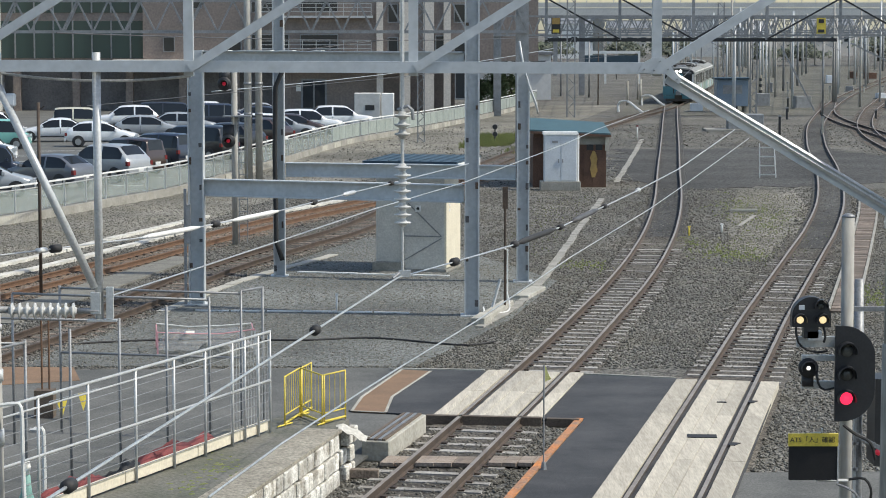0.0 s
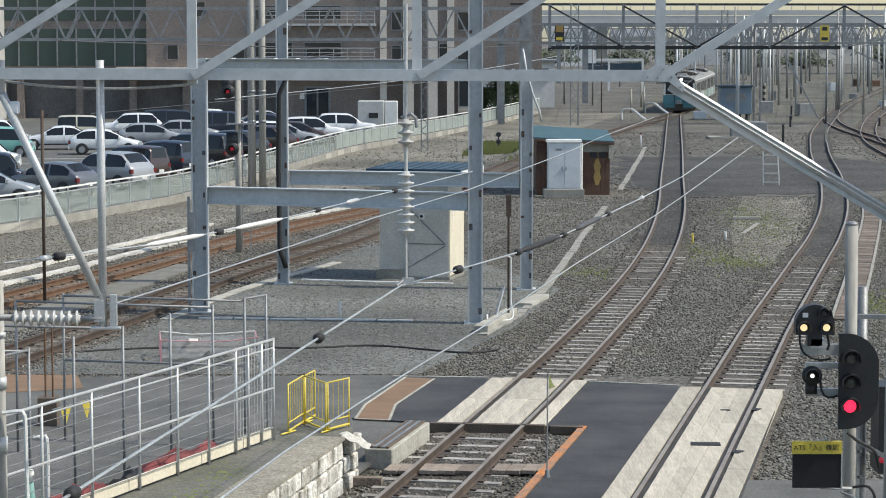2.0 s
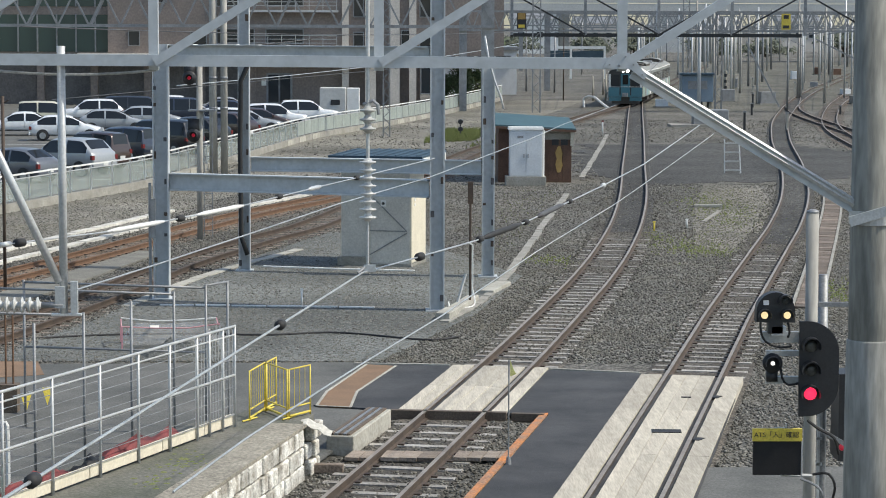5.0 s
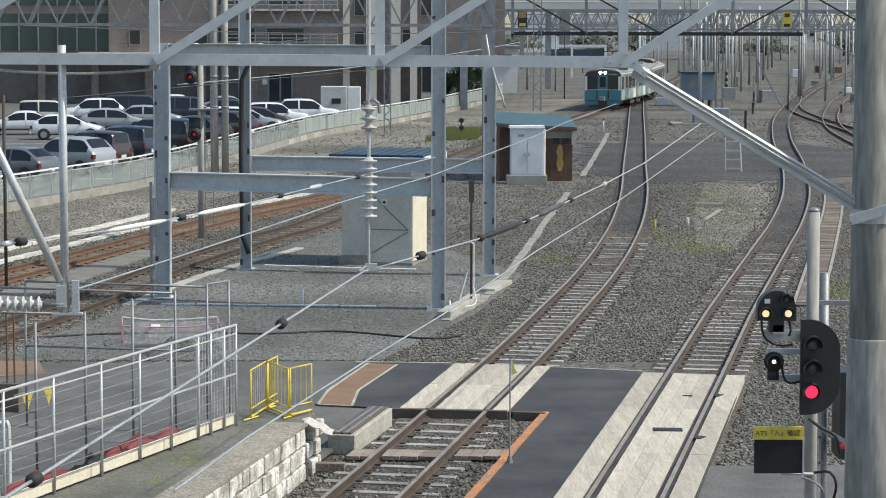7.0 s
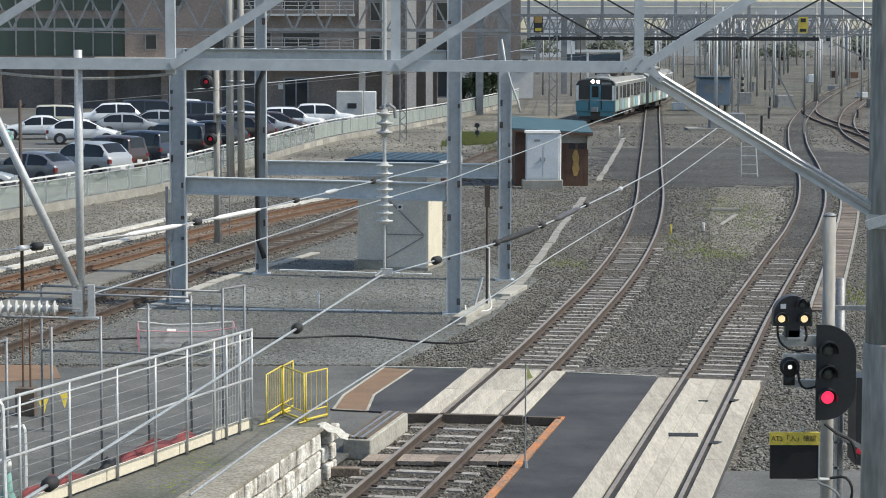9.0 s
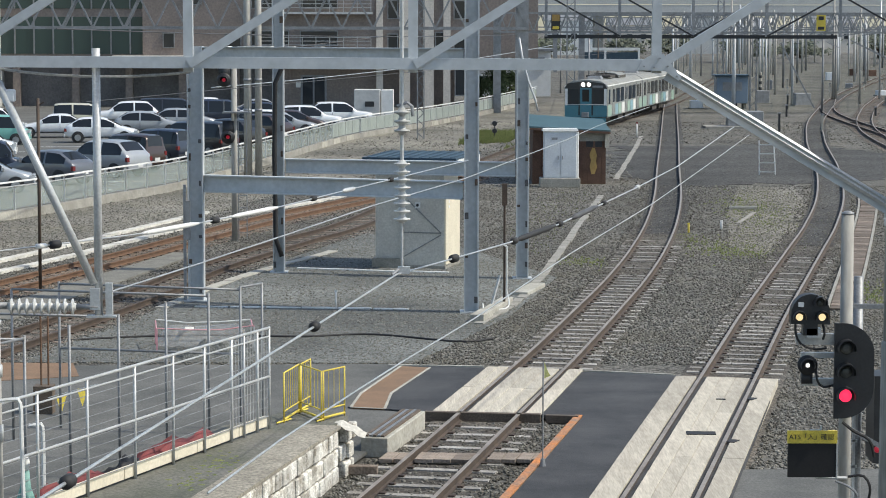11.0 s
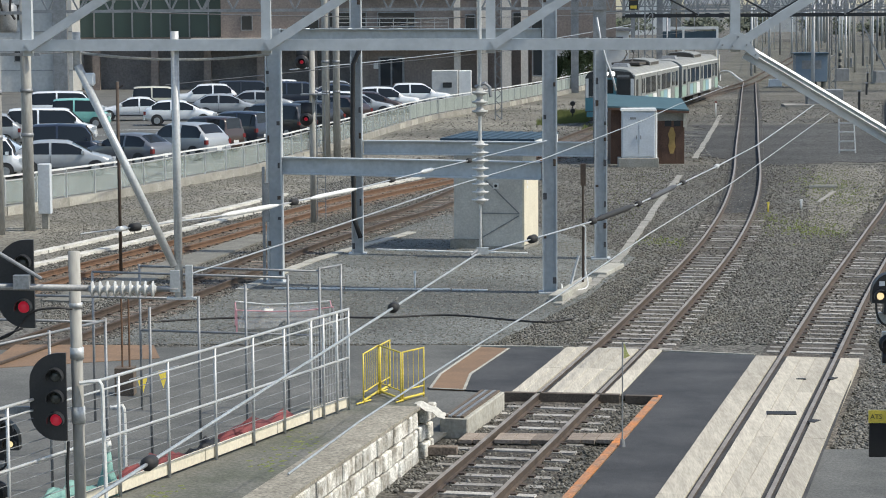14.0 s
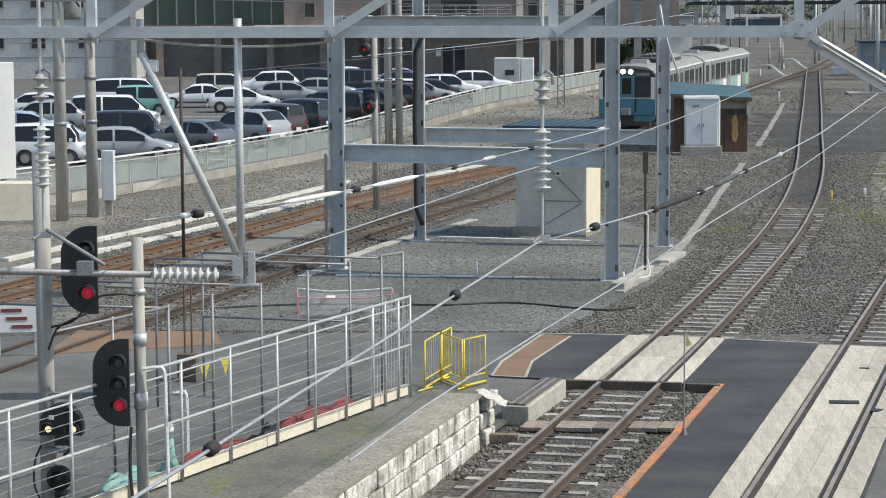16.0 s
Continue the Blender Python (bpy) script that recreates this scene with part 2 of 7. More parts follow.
# ---- mesh helpers ----
class Shape:
    """Collects vertices and faces of one mesh."""

    def __init__(self):
        self.v, self.f, self.mi, self.cur = [], [], [], 0

    def add(self, vs, fs):
        n = len(self.v)
        self.v += [tuple(p) for p in vs]
        self.f += [tuple(n + i for i in f) for f in fs]
        self.mi += [self.cur] * len(fs)
        return self

    def box(self, c, s, rz=0.0, top=1.0):
        """A box about c of size s, turned rz degrees; top narrows its upper face."""
        ca, sa = math.cos(radians(rz)), math.sin(radians(rz))
        vs = []
        for dz in (-0.5, 0.5):
            k = top if dz > 0 else 1.0
            for dx, dy in ((-0.5, -0.5), (0.5, -0.5), (0.5, 0.5), (-0.5, 0.5)):
                x, y = dx * s[0] * k, dy * s[1] * k
                vs.append((c[0] + x * ca - y * sa, c[1] + x * sa + y * ca, c[2] + dz * s[2]))
        return self.add(vs, [(3, 2, 1, 0), (4, 5, 6, 7), (0, 1, 5, 4), (1, 2, 6, 5), (2, 3, 7, 6), (3, 0, 4, 7)])

    def beam(self, p, q, w, h, up=(0, 0, 1)):
        """A straight bar from p to q, w across and h along up."""
        p, q, up = Vector(p), Vector(q), Vector(up)
        d = (q - p).normalized()
        if abs(d.dot(up)) > 0.98:
            up = Vector((0, 1, 0))
        s = d.cross(up).normalized()
        u = s.cross(d).normalized()
        vs = []
        for c in (p, q):
            for a, b in ((-1, -1), (1, -1), (1, 1), (-1, 1)):
                vs.append(c + s * (a * w / 2) + u * (b * h / 2))
        return self.add(vs, [(0, 1, 2, 3), (7, 6, 5, 4), (4, 5, 1, 0), (5, 6, 2, 1), (6, 7, 3, 2), (7, 4, 0, 3)])

    def tube(self, p, q, r, n=8, r2=None):
        p, q = Vector(p), Vector(q)
        d = (q - p).normalized()
        a = d.cross(Vector((0, 0, 1)) if abs(d.z) < 0.95 else Vector((1, 0, 0))).normalized()
        b = d.cross(a)
        r2 = r if r2 is None else r2
        vs = []
        for c, rr in ((p, r), (q, r2)):
            for i in range(n):
                t = 2 * math.pi * i / n
                vs.append(c + a * (rr * math.cos(t)) + b * (rr * math.sin(t)))
        fs = [(i, (i + 1) % n, n + (i + 1) % n, n + i) for i in range(n)]
        return self.add(vs, fs + [tuple(range(n - 1, -1, -1)), tuple(range(n, 2 * n))])

    def lathe(self, p, q, profile, n=12):
        """A turned body along p to q: profile of (0..1 along, radius)."""
        p, q = Vector(p), Vector(q)
        return self.rings([(p.lerp(q, t), r) for t, r in profile], (q - p).normalized(), n)

    def rings(self, stations, axis=None, n=8):
        """A joined skin of rings about stations of (place, radius); with no axis they follow the line."""
        vs, a = [], None
        for i, (c, r) in enumerate(stations):
            d = axis or (stations[min(i + 1, len(stations) - 1)][0] - stations[max(0, i - 1)][0]).normalized()
            if a is None:
                a = d.cross(Vector((0, 0, 1)) if abs(d.z) < 0.95 else Vector((1, 0, 0))).normalized()
            else:
                a = (a - d * a.dot(d)).normalized()
            b = d.cross(a)
            vs += [c + a * (r * math.cos(2 * math.pi * k / n)) + b * (r * math.sin(2 * math.pi * k / n)) for k in range(n)]
        m = len(stations)
        fs = [(i * n + k, i * n + (k + 1) % n, (i + 1) * n + (k + 1) % n, (i + 1) * n + k) for i in range(m - 1) for k in range(n)]
        return self.add(vs, fs + [tuple(range(n - 1, -1, -1)), tuple((m - 1) * n + k for k in range(n))])

    def pipe(self, path, r, n=6):
        return self.rings([(Vector(p), r) for p in path], None, n)

    def ibeam(self, p, q, w, h, t=0.03, up=(0, 0, 1)):
        """An H section from p to q: two flanges and a web."""
        p, q, up = Vector(p), Vector(q), Vector(up)
        d = (q - p).normalized()
        u = (up - d * up.dot(d)).normalized()
        s = d.cross(u).normalized()
        a, b, c = w / 2, t / 2, h / 2
        sec = [(-a, -c), (a, -c), (a, -c + t), (b, -c + t), (b, c - t), (a, c - t), (a, c), (-a, c), (-a, c - t), (-b, c - t), (-b, -c + t), (-a, -c + t)]
        m = len(sec)
        vs = [e + s * x + u * z for e in (p, q) for x, z in sec]
        return self.add(vs, [(i, (i + 1) % m, m + (i + 1) % m, m + i) for i in range(m)] + [tuple(range(m - 1, -1, -1)), tuple(range(m, 2 * m))])

    def sweep(self, path, section, closed=False):
        """A section of (across, up) points carried level along a path."""
        n, m = len(path), len(section)
        vs = []
        for i, p in enumerate(path):
            a, b = Vector(path[max(0, i - 1)]), Vector(path[min(n - 1, i + 1)])
            d = (b - a)
            d.z = 0
            d.normalize()
            s = Vector((d.y, -d.x, 0))
            for x, z in section:
                vs.append(Vector(p) + s * x + Vector((0, 0, z)))
        fs = []
        for i in range(n - 1):
            for j in range(m):
                k = (j + 1) % m
                fs.append((i * m + j, i * m + k, (i + 1) * m + k, (i + 1) * m + j))
        return self.add(vs, fs + [tuple(range(m - 1, -1, -1)), tuple((n - 1) * m + j for j in range(m))])

    def prism(self, outline, z0, z1):
        """An upright block on a level outline."""
        n = len(outline)
        vs = [(x, y, z0) for x, y in outline] + [(x, y, z1) for x, y in outline]
        fs = [(i, (i + 1) % n, n + (i + 1) % n, n + i) for i in range(n)]
        return self.add(vs, fs + [tuple(range(n - 1, -1, -1)), tuple(range(n, 2 * n))])

    def mesh(self, name, materials, smooth=False):
        me = bpy.data.meshes.new(name)
        me.from_pydata(self.v, [], self.f)
        for m in materials if isinstance(materials, (list, tuple)) else [materials]:
            me.materials.append(m)
        if any(self.mi):
            me.polygons.foreach_set("material_index", self.mi)
        bm = bmesh.new()
        bm.from_mesh(me)
        bmesh.ops.recalc_face_normals(bm, faces=bm.faces)
        bm.to_mesh(me)
        bm.free()
        if smooth:
            me.polygons.foreach_set("use_smooth", [True] * len(me.polygons))
        me.update()
        return me


def part(name, shape, material, parent=None, label="", smooth=False):
    """One mesh object from a Shape (or from a mesh that others share), under a thing or a part."""
    data = shape if isinstance(shape, bpy.types.Mesh) else shape.mesh(name, material, smooth)
    ob = new(name, data)
    if parent is not None:
        ob.parent = parent
    if label:
        tagged(ob, label)
    return ob


def thing(name, label, category, at=(0, 0, 0), rz=0.0, group="", kind=""):
    """An Empty at a thing's base, which carries its parts."""
    ob = new(name)
    ob.empty_display_size = 0.2
    ob.matrix_world = pose(*at, 0, 0, rz)
    return tagged(ob, label, category, group, kind)


def bevel(ob, width=0.01, seg=1):
    m = ob.modifiers.new("edge", "BEVEL")
    m.width, m.segments, m.limit_method = width, seg, "ANGLE"
    return ob


def spline(points, step):
    """A smooth level line through points, cut into even steps."""
    P = [Vector(p) if len(p) == 3 else Vector((*p, 0)) for p in points]
    P = [2 * P[0] - P[1]] + P + [2 * P[-1] - P[-2]]
    fine = []
    for i in range(1, len(P) - 2):
        a, b, c, d = P[i - 1:i + 3]
        for k in range(24):
            u = k / 24
            fine.append(0.5 * (2 * b + (c - a) * u + (2 * a - 5 * b + 4 * c - d) * u * u + (3 * b - a - 3 * c + d) * u ** 3))
    fine.append(P[-2])
    out, left = [fine[0]], step
    for a, b in zip(fine, fine[1:]):
        L = (b - a).length
        while L > 1e-9 and left <= L:
            a = a.lerp(b, left / L)
            L = (b - a).length
            out.append(a.copy())
            left = step
        left -= L
    return out


# ---- ground ----
def sheet(name, outline, z, material, label, category="ground", thick=0.05, kind="structure"):
    return tagged(part(name, Shape().prism(outline, z - thick, z), material), label, category, "", kind)


g_ = Shape()
g_.add([(-900, -40, 0), (900, -40, 0), (900, 2500, 0), (-900, 2500, 0)], [(0, 1, 2, 3)])
tagged(part("ground", g_, BALLAST), "grey railway ballast and gravel of the yard", "ground", "", "structure")
sheet("ground_gravel", [(-9.0, 49.2), (-0.6, 49.2), (1.6, 57.0), (3.2, 66.0), (0.4, 76.0), (-2.6, 80.0), (-7.2, 60.0)], 0.02, GRAVEL_FINE,
      "fine blue-grey gravel between the steel posts")
sheet("ground_soil", [(-30, 60), (-14.5, 60), (-9.5, 82), (-6.6, 100), (0, 122), (9, 172), (16, 215), (10, 216), (-5, 150), (-12.5, 100), (-17, 84), (-30, 70)], 0.012, SOIL,
      "sandy brown soil beside the old tracks")
sheet("ground_weeds", [(10.2, 71), (12.6, 78), (14.2, 92), (15.3, 103), (13.0, 104), (10.6, 88), (9.2, 76)], 0.01, SOIL, "sandy soil strip with sparse weeds between tracks")
sheet("ground_far", [(14, 190), (60, 190), (140, 420), (40, 420)], 0.008, YARD_SOIL, "brownish trodden soil of the distant yard")
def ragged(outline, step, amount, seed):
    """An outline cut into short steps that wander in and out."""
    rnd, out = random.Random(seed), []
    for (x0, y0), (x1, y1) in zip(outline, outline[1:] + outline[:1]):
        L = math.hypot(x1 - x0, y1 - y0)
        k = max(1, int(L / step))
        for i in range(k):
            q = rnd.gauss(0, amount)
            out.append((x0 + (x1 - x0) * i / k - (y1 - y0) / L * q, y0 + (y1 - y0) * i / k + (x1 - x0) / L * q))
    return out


# A ragged-edged sheet of ballast in a darker colour.
sheet("ground_oily", ragged([(10.1, 103), (10.9, 103), (22.6, 109), (25, 128), (22.0, 140), (9.6, 137), (7.9, 112)], 0.8, 0.75, 4), 0.014, BALLAST_DARK, "darker ballast across the tracks")

sheet("pavement_slab", [(-11.6, 56.5), (-10.3, 56.2), (-8.9, 64), (-7.5, 72.5), (-8.3, 72.8), (-9.9, 65)], 0.05, SLAB, "grey concrete slab between the side tracks", "pavement")

# ---- crossing, pavement, platform ----
sheet("pavement_crossing", [(-1.72, 42.8), (0.03, 42.2), (1.83, 41.9), (2.5, 41.74), (-0.4, 27.5), (2.9, 27.5), (6.58, 46.1), (4.66, 46.75), (-0.28, 48.0)], 0.13, ASPHALT,
      "dark asphalt of the staff crossing between the tracks", "pavement")
sheet("pavement_side", [(4.66, 36.8), (9.4, 37.0), (9.4, 25.6), (2.5, 25.6)], 0.12, ASPHALT_OLD, "worn concrete pavement beside the crossing boards", "pavement")
sheet("pavement_yard", [(-30, 28.0), (-10.0, 27.5), (-2.9, 36.6), (-1.45, 37.4), (-1.12, 38.9), (-0.62, 42.3), (-1.72, 42.84), (-0.29, 48.0), (-1.2, 48.4), (-9.0, 48.0), (-30, 45.4)], 0.11, ASPHALT_OLD,
      "worn grey asphalt yard behind the fence", "pavement")
sheet("pavement_walkway", [(-1.66, 42.69), (-1.04, 42.51), (-0.96, 44.36), (-0.25, 47.7), (-0.84, 47.92), (-1.53, 44.35)], 0.138, BROWN_WALK,
      "brown painted walkway with pale edge lines on the asphalt", "pavement", 0.02)
edge = Shape()
for a, b in (((-1.66, 42.69), (-1.04, 42.51)), ((-1.04, 42.51), (-0.96, 44.36)), ((-0.96, 44.36), (-0.25, 47.7)), ((-1.66, 42.69), (-1.53, 44.35)), ((-1.53, 44.35), (-0.84, 47.92))):
    edge.beam((*a, 0.141), (*b, 0.141), 0.05, 0.008)
tagged(part("trim_walkway", edge, CONCRETE_PALE), "pale line round the brown walkway", "line", "", "structure")
far_edge = Shape()
far_edge.beam((-1.1, 48.1, 0.13), (0.85, 47.9, 0.13), 0.07, 0.03).beam((2.75, 47.4, 0.13), (4.62, 46.8, 0.13), 0.07, 0.03)
tagged(part("trim_crossing", far_edge, CONCRETE_PALE), "pale concrete edge of the asphalt crossing", "kerb", "", "structure")
orange = Shape()
orange.beam((2.44, 41.86, 0.13), (-0.45, 27.8, 0.13), 0.13, 0.03)
tagged(part("trim_orange", orange, ORANGE), "worn orange painted edge timber beside the track", "kerb", "", "structure")

platform = Shape()
platform.prism([(-5.25, 19), (-1.69, 36.5), (-1.5, 37.5), (-2.2, 38.6), (-2.9, 37.2), (-3.4, 36.55), (-10.06, 19)], -0.1, 0.85)
plat = tagged(part("platform", platform, PLAT_TOP), "low grey platform end with an asphalt top", "platform", "", "structure")

def block_wall(a, b, z0, z1, rows, length, name, material, parent, depth=0.16, rough=0.02):
    """Courses of single stone blocks along a line."""
    A, B = Vector((*a, 0)), Vector((*b, 0))
    L, d = (B - A).length, (B - A).normalized()
    rz = math.degrees(math.atan2(d.y, d.x))
    h = (z1 - z0) / rows
    sizes = []
    for k in range(3):
        s = Shape()
        w = length * (0.7 + 0.28 * k)
        s.box((0, 0, 0), (w - 0.03, depth, h - 0.025))
        sizes.append((w, bevel_mesh(s.mesh(name, material), 0.02)))
    for r in range(rows):
        x = -random.random() * length
        while x < L:
            w, me = random.choice(sizes)
            c = A + d * (x + w / 2)
            if x > -0.05 and x + w < L + 0.1:
                ob = part(name, me, material, parent)
                ob.matrix_local = pose(c.x, c.y, z0 + h * (r + 0.5), random.uniform(-2, 2), 0, rz) @ pose(0, random.uniform(-rough, rough), 0)
            x += w


def bevel_mesh(me, width):
    bm = bmesh.new()
    bm.from_mesh(me)
    bmesh.ops.bevel(bm, geom=bm.edges[:], offset=width, segments=1, affect="EDGES")
    bm.to_mesh(me)
    bm.free()
    return me


plat_edge = Shape()
plat_edge.sweep([(-5.22, 19, 0.85), (-1.67, 36.45, 0.85)], [(-0.48, -0.03), (0.1, -0.03), (0.1, 0.02), (-0.48, 0.02)])
tagged(part("platform_edge", plat_edge, COPING), "worn concrete platform edge", "platform edge", "", "structure")

# wooden crossing boards
def boards(center, y0, y1, spans, parent, n):
    """Timber boards along a track: spans are (from, to) across it; n pieces lengthwise."""
    line = [p for p in spline(center, 0.25) if y0 <= p.y <= y1]
    for a, b in spans:
        k = max(1, round((b - a) / 0.28))
        for j in range(k):
            x0, x1 = a + (b - a) * j / k, a + (b - a) * (j + 1) / k
            cuts = [round(len(line) * q / n) for q in range(n + 1)]
            for i0, i1 in zip(cuts, cuts[1:]):
                seg = line[i0:min(i1 + 1, len(line))]
                if len(seg) > 1:
                    s = Shape()
                    s.sweep([(p.x, p.y, 0.1 + random.uniform(-0.004, 0.006)) for p in seg], [(x0 + 0.003, -0.08), (x1 - 0.003, -0.08), (x1 - 0.003, 0.061), (x1 - 0.007, 0.065), (x0 + 0.007, 0.065), (x0 + 0.003, 0.061)])
                    part("board", s, CROSS_BOARD, parent)


T1 = [(-5.6, 10), (-2.55, 25), (-0.63, 34.46), (0.68, 41.06), (2.04, 47.97), (2.87, 52.37), (3.83, 57.64), (4.97, 64.07), (6.23, 72.1), (7.62, 82.41), (9.15, 96.12),
      (10.98, 115.24), (13.76, 143.78), (17.16, 179.23), (19.9, 207.3)]
T2 = [(-1.75, 10), (1.3, 25), (3.23, 34.46), (4.57, 41.06), (5.66, 46.41), (6.87, 52.37), (7.95, 57.64), (11.03, 72.1), (13.2, 82.41), (15.75, 96.12), (18.7, 115.24),
      (22.6, 143.78), (28.4, 179.23), (40.2, 237.7), (62, 330)]
L1 = [(-24, 18), (-16.6, 44), (-11.95, 61.34), (-9.59, 70.41), (-8.19, 76.39), (-5.88, 85.67), (-3.08, 94.26), (1.5, 110)]
L2 = [(-16.5, 18), (-13.2, 34), (-10.11, 48.69), (-8.03, 58.81), (-6.63, 67.89), (-4.83, 75.55), (-2.59, 85.35), (2.2, 119.5), (4.9, 135.5), (7.8, 150.5), (10.5, 163), (15, 184.9), (19.82, 207.3), (26.5, 249), (37, 316), (48, 386)]
T3 = [(26, 96), (27.2, 120), (28.4, 152), (30.4, 186), (36, 221)]
T4 = [(24.4, 118), (28, 156), (35, 195), (44.6, 239), (70, 360)]
T5 = [(29, 120), (33, 160), (41, 200), (58, 262), (88, 360)]

brd1 = tagged(new("crossing_boards"), "pale weathered timber crossing boards laid in the curved track", "crossing boards", "crossing boards", "structure")
boards(T1, 41.85, 47.6, [(-1.05, -0.62), (-0.42, 0.42), (0.62, 0.9)], brd1, 2)
brd2 = tagged(new("crossing_boards"), "long pale weathered timber crossing boards with tar patches", "crossing boards", "crossing boards", "structure")
boards(T2, 24.0, 46.5, [(-1.03, -0.62), (-0.42, 0.42), (0.62, 0.98)], brd2, 5)
tim = Shape()
tim.beam((-0.3, 42.02, 0.09), (1.75, 41.74, 0.09), 0.14, 0.18).beam((1.85, 41.78, 0.09), (2.42, 41.68, 0.09), 0.12, 0.14)
tim.beam((4.8, 46.75, 0.08), (5.95, 46.4, 0.08), 0.12, 0.1)
tagged(part("edge_timber", tim, BOARD_DARK), "dark oily timbers at the end of the crossing boards", "timber", "", "structure")
patch = Shape()
patch.box((4.4, 39.84, 0.172), (0.5, 0.3, 0.012), -4).box((5.16, 43.49, 0.172), (0.18, 0.1, 0.012), -4).box((5.72, 43.55, 0.172), (0.16, 0.26, 0.012), -30).box((4.84, 39.07, 0.172), (0.16, 0.26, 0.012), -30)
tagged(part("tar_patch", patch, RUBBER), "black tar patches on the boards", "patch", "", "structure")


# ---- tracks ----
RAIL = [(-0.06, -0.15), (0.06, -0.15), (0.06, -0.135), (0.012, -0.12), (0.012, -0.045), (0.035, -0.035), (0.035, 0.0), (-0.035, 0.0), (-0.035, -0.035), (-0.012, -0.045), (-0.012, -0.12), (-0.06, -0.135)]


def rail_shape(line, off, side):
    """One rail at an offset from the centre line; the running face gets the worn material."""
    path = []
    for i, p in enumerate(line):
        a, b = line[max(0, i - 1)], line[min(len(line) - 1, i + 1)]
        d = (b - a).normalized()
        path.append((p.x + d.y * off, p.y - d.x * off, 0.18))
    s = Shape()
    s.sweep(path, RAIL)
    m = len(RAIL)
    for k in range(len(path) - 1):
        s.mi[k * m + 6] = 1
    return s


def sleeper_mesh(name, material, w=0.20, length=2.05):
    s = Shape()
    s.box((0, 0, -0.03), (length, w, 0.12), 0, 0.94)
    return s.mesh(name, material)


SLEEP_A, SLEEP_B = sleeper_mesh("sleeper", SLEEPER), sleeper_mesh("sleeper", SLEEPER_OLD, 0.22)
PLATE = Shape()
for sgn in (-1, 1):
    for q in (-0.12, 0.12):
        PLATE.box((sgn * 0.5335 + q, 0, 0.042), (0.09, 0.13, 0.035))


def track(points, label, rails, sleepers, y0=0.0, y1=170.0, step=0.676, gap=(), fasten=False, sink=0.0, bed=None):
    """A track: two rails, and its sleepers between y0 and y1, but for the stretch gap."""
    t = tagged(new("railway_track"), label, "railway track", "tracks")
    line = spline(points, 1.0)
    for side in (-1, 1):
        part("rail", rail_shape(line, side * 0.5335, side), rails, t)
    if bed:
        near = [p for p in line if p.y < min(240, y1 + 4)]
        tagged(part("track_bed", Shape().sweep([(p.x, p.y, 0.0) for p in near], [(-1.25, -0.05), (1.25, -0.05), (0.98, 0.022), (-0.98, 0.022)]), bed, t), "brown stained ballast bed")
    fast = Shape()
    n, rest = 0, Shape()
    fine = spline(points, step)
    for i, p in enumerate(fine[:-1]):
        if not y0 <= p.y <= y1 or (gap and gap[0] <= p.y <= gap[1]):
            continue
        if y1 <= 80 and random.random() < (p.y - y1 + 18) / 20:
            continue
        d = (fine[i + 1] - p).normalized()
        rz = math.degrees(math.atan2(d.y, d.x)) - 90 + random.uniform(-1, 1)
        z = 0.01 - sink + random.uniform(-0.012, 0.008)
        if n < 290:
            ob = part("sleeper", sleepers, None, t)
            ob.matrix_local = pose(p.x, p.y, z, 0, 0, rz)
            n += 1
        else:
            rest.box((p.x, p.y, z - 0.03), (2.05, 0.2, 0.12), rz, 0.94)
        if fasten and p.y < 75:
            m = pose(p.x, p.y, z, 0, 0, rz)
            fast.add([m @ Vector(v) for v in PLATE.v], PLATE.f)
    if rest.v:
        tagged(part("distant_sleeper", rest, sleepers.materials[0], t), kind="stuff")
    if fast.v:
        tagged(part("rail_fastening", fast, RAIL_SIDE, t), "small rusty rail fastenings", kind="stuff")
    return t


RS, RR = [RAIL_SIDE, RAIL_TOP], [RAIL_RUST, RAIL_RUST]
track(T1, "curved narrow-gauge track with brown rails and pale sleepers in ballast", RS, SLEEP_A, 24, 80, gap=(41.6, 47.7), fasten=True, bed=TRACKBED)
track(T2, "narrow-gauge track running over the crossing boards", RS, SLEEP_A, 46.8, 76, fasten=True, sink=0.005, bed=TRACKBED)
track(L2, "rusty main track beside the gravel on which the train runs", [RAIL_SIDE, RAIL_SIDE], SLEEP_B, 40, 190, fasten=True, sink=0.012, bed=TRACKBED)
track(L1, "orange-rusted side track in brown soil", RR, SLEEP_B, 40, 106, fasten=True, sink=0.012, bed=RUSTBED)
track(T3, "distant yard track with shiny rails", RS, SLEEP_B, 120, 221, sink=0.012, bed=TRACKBED)
track(T4, "distant yard track with shiny rails", RS, SLEEP_B, 120, 230, sink=0.012, bed=TRACKBED)
track(T5, "distant yard track with shiny rails", RS, SLEEP_B, 120, 230, sink=0.012, bed=TRACKBED)
# past the near sleepers the tracks lie in dark fines up to the rail foot
for pts, y0 in ((T1, 79), (T2, 75)):
    fines = Shape().sweep([(p.x, p.y, 0.0) for p in spline(pts, 1.0) if y0 <= p.y < 240], [(-0.95, -0.05), (0.95, -0.05), (0.75, 0.03), (-0.75, 0.03)])
    tagged(part("ground_fines", fines, BALLAST_DARK), "dark oily fines between the rails", "ground", "", "structure")


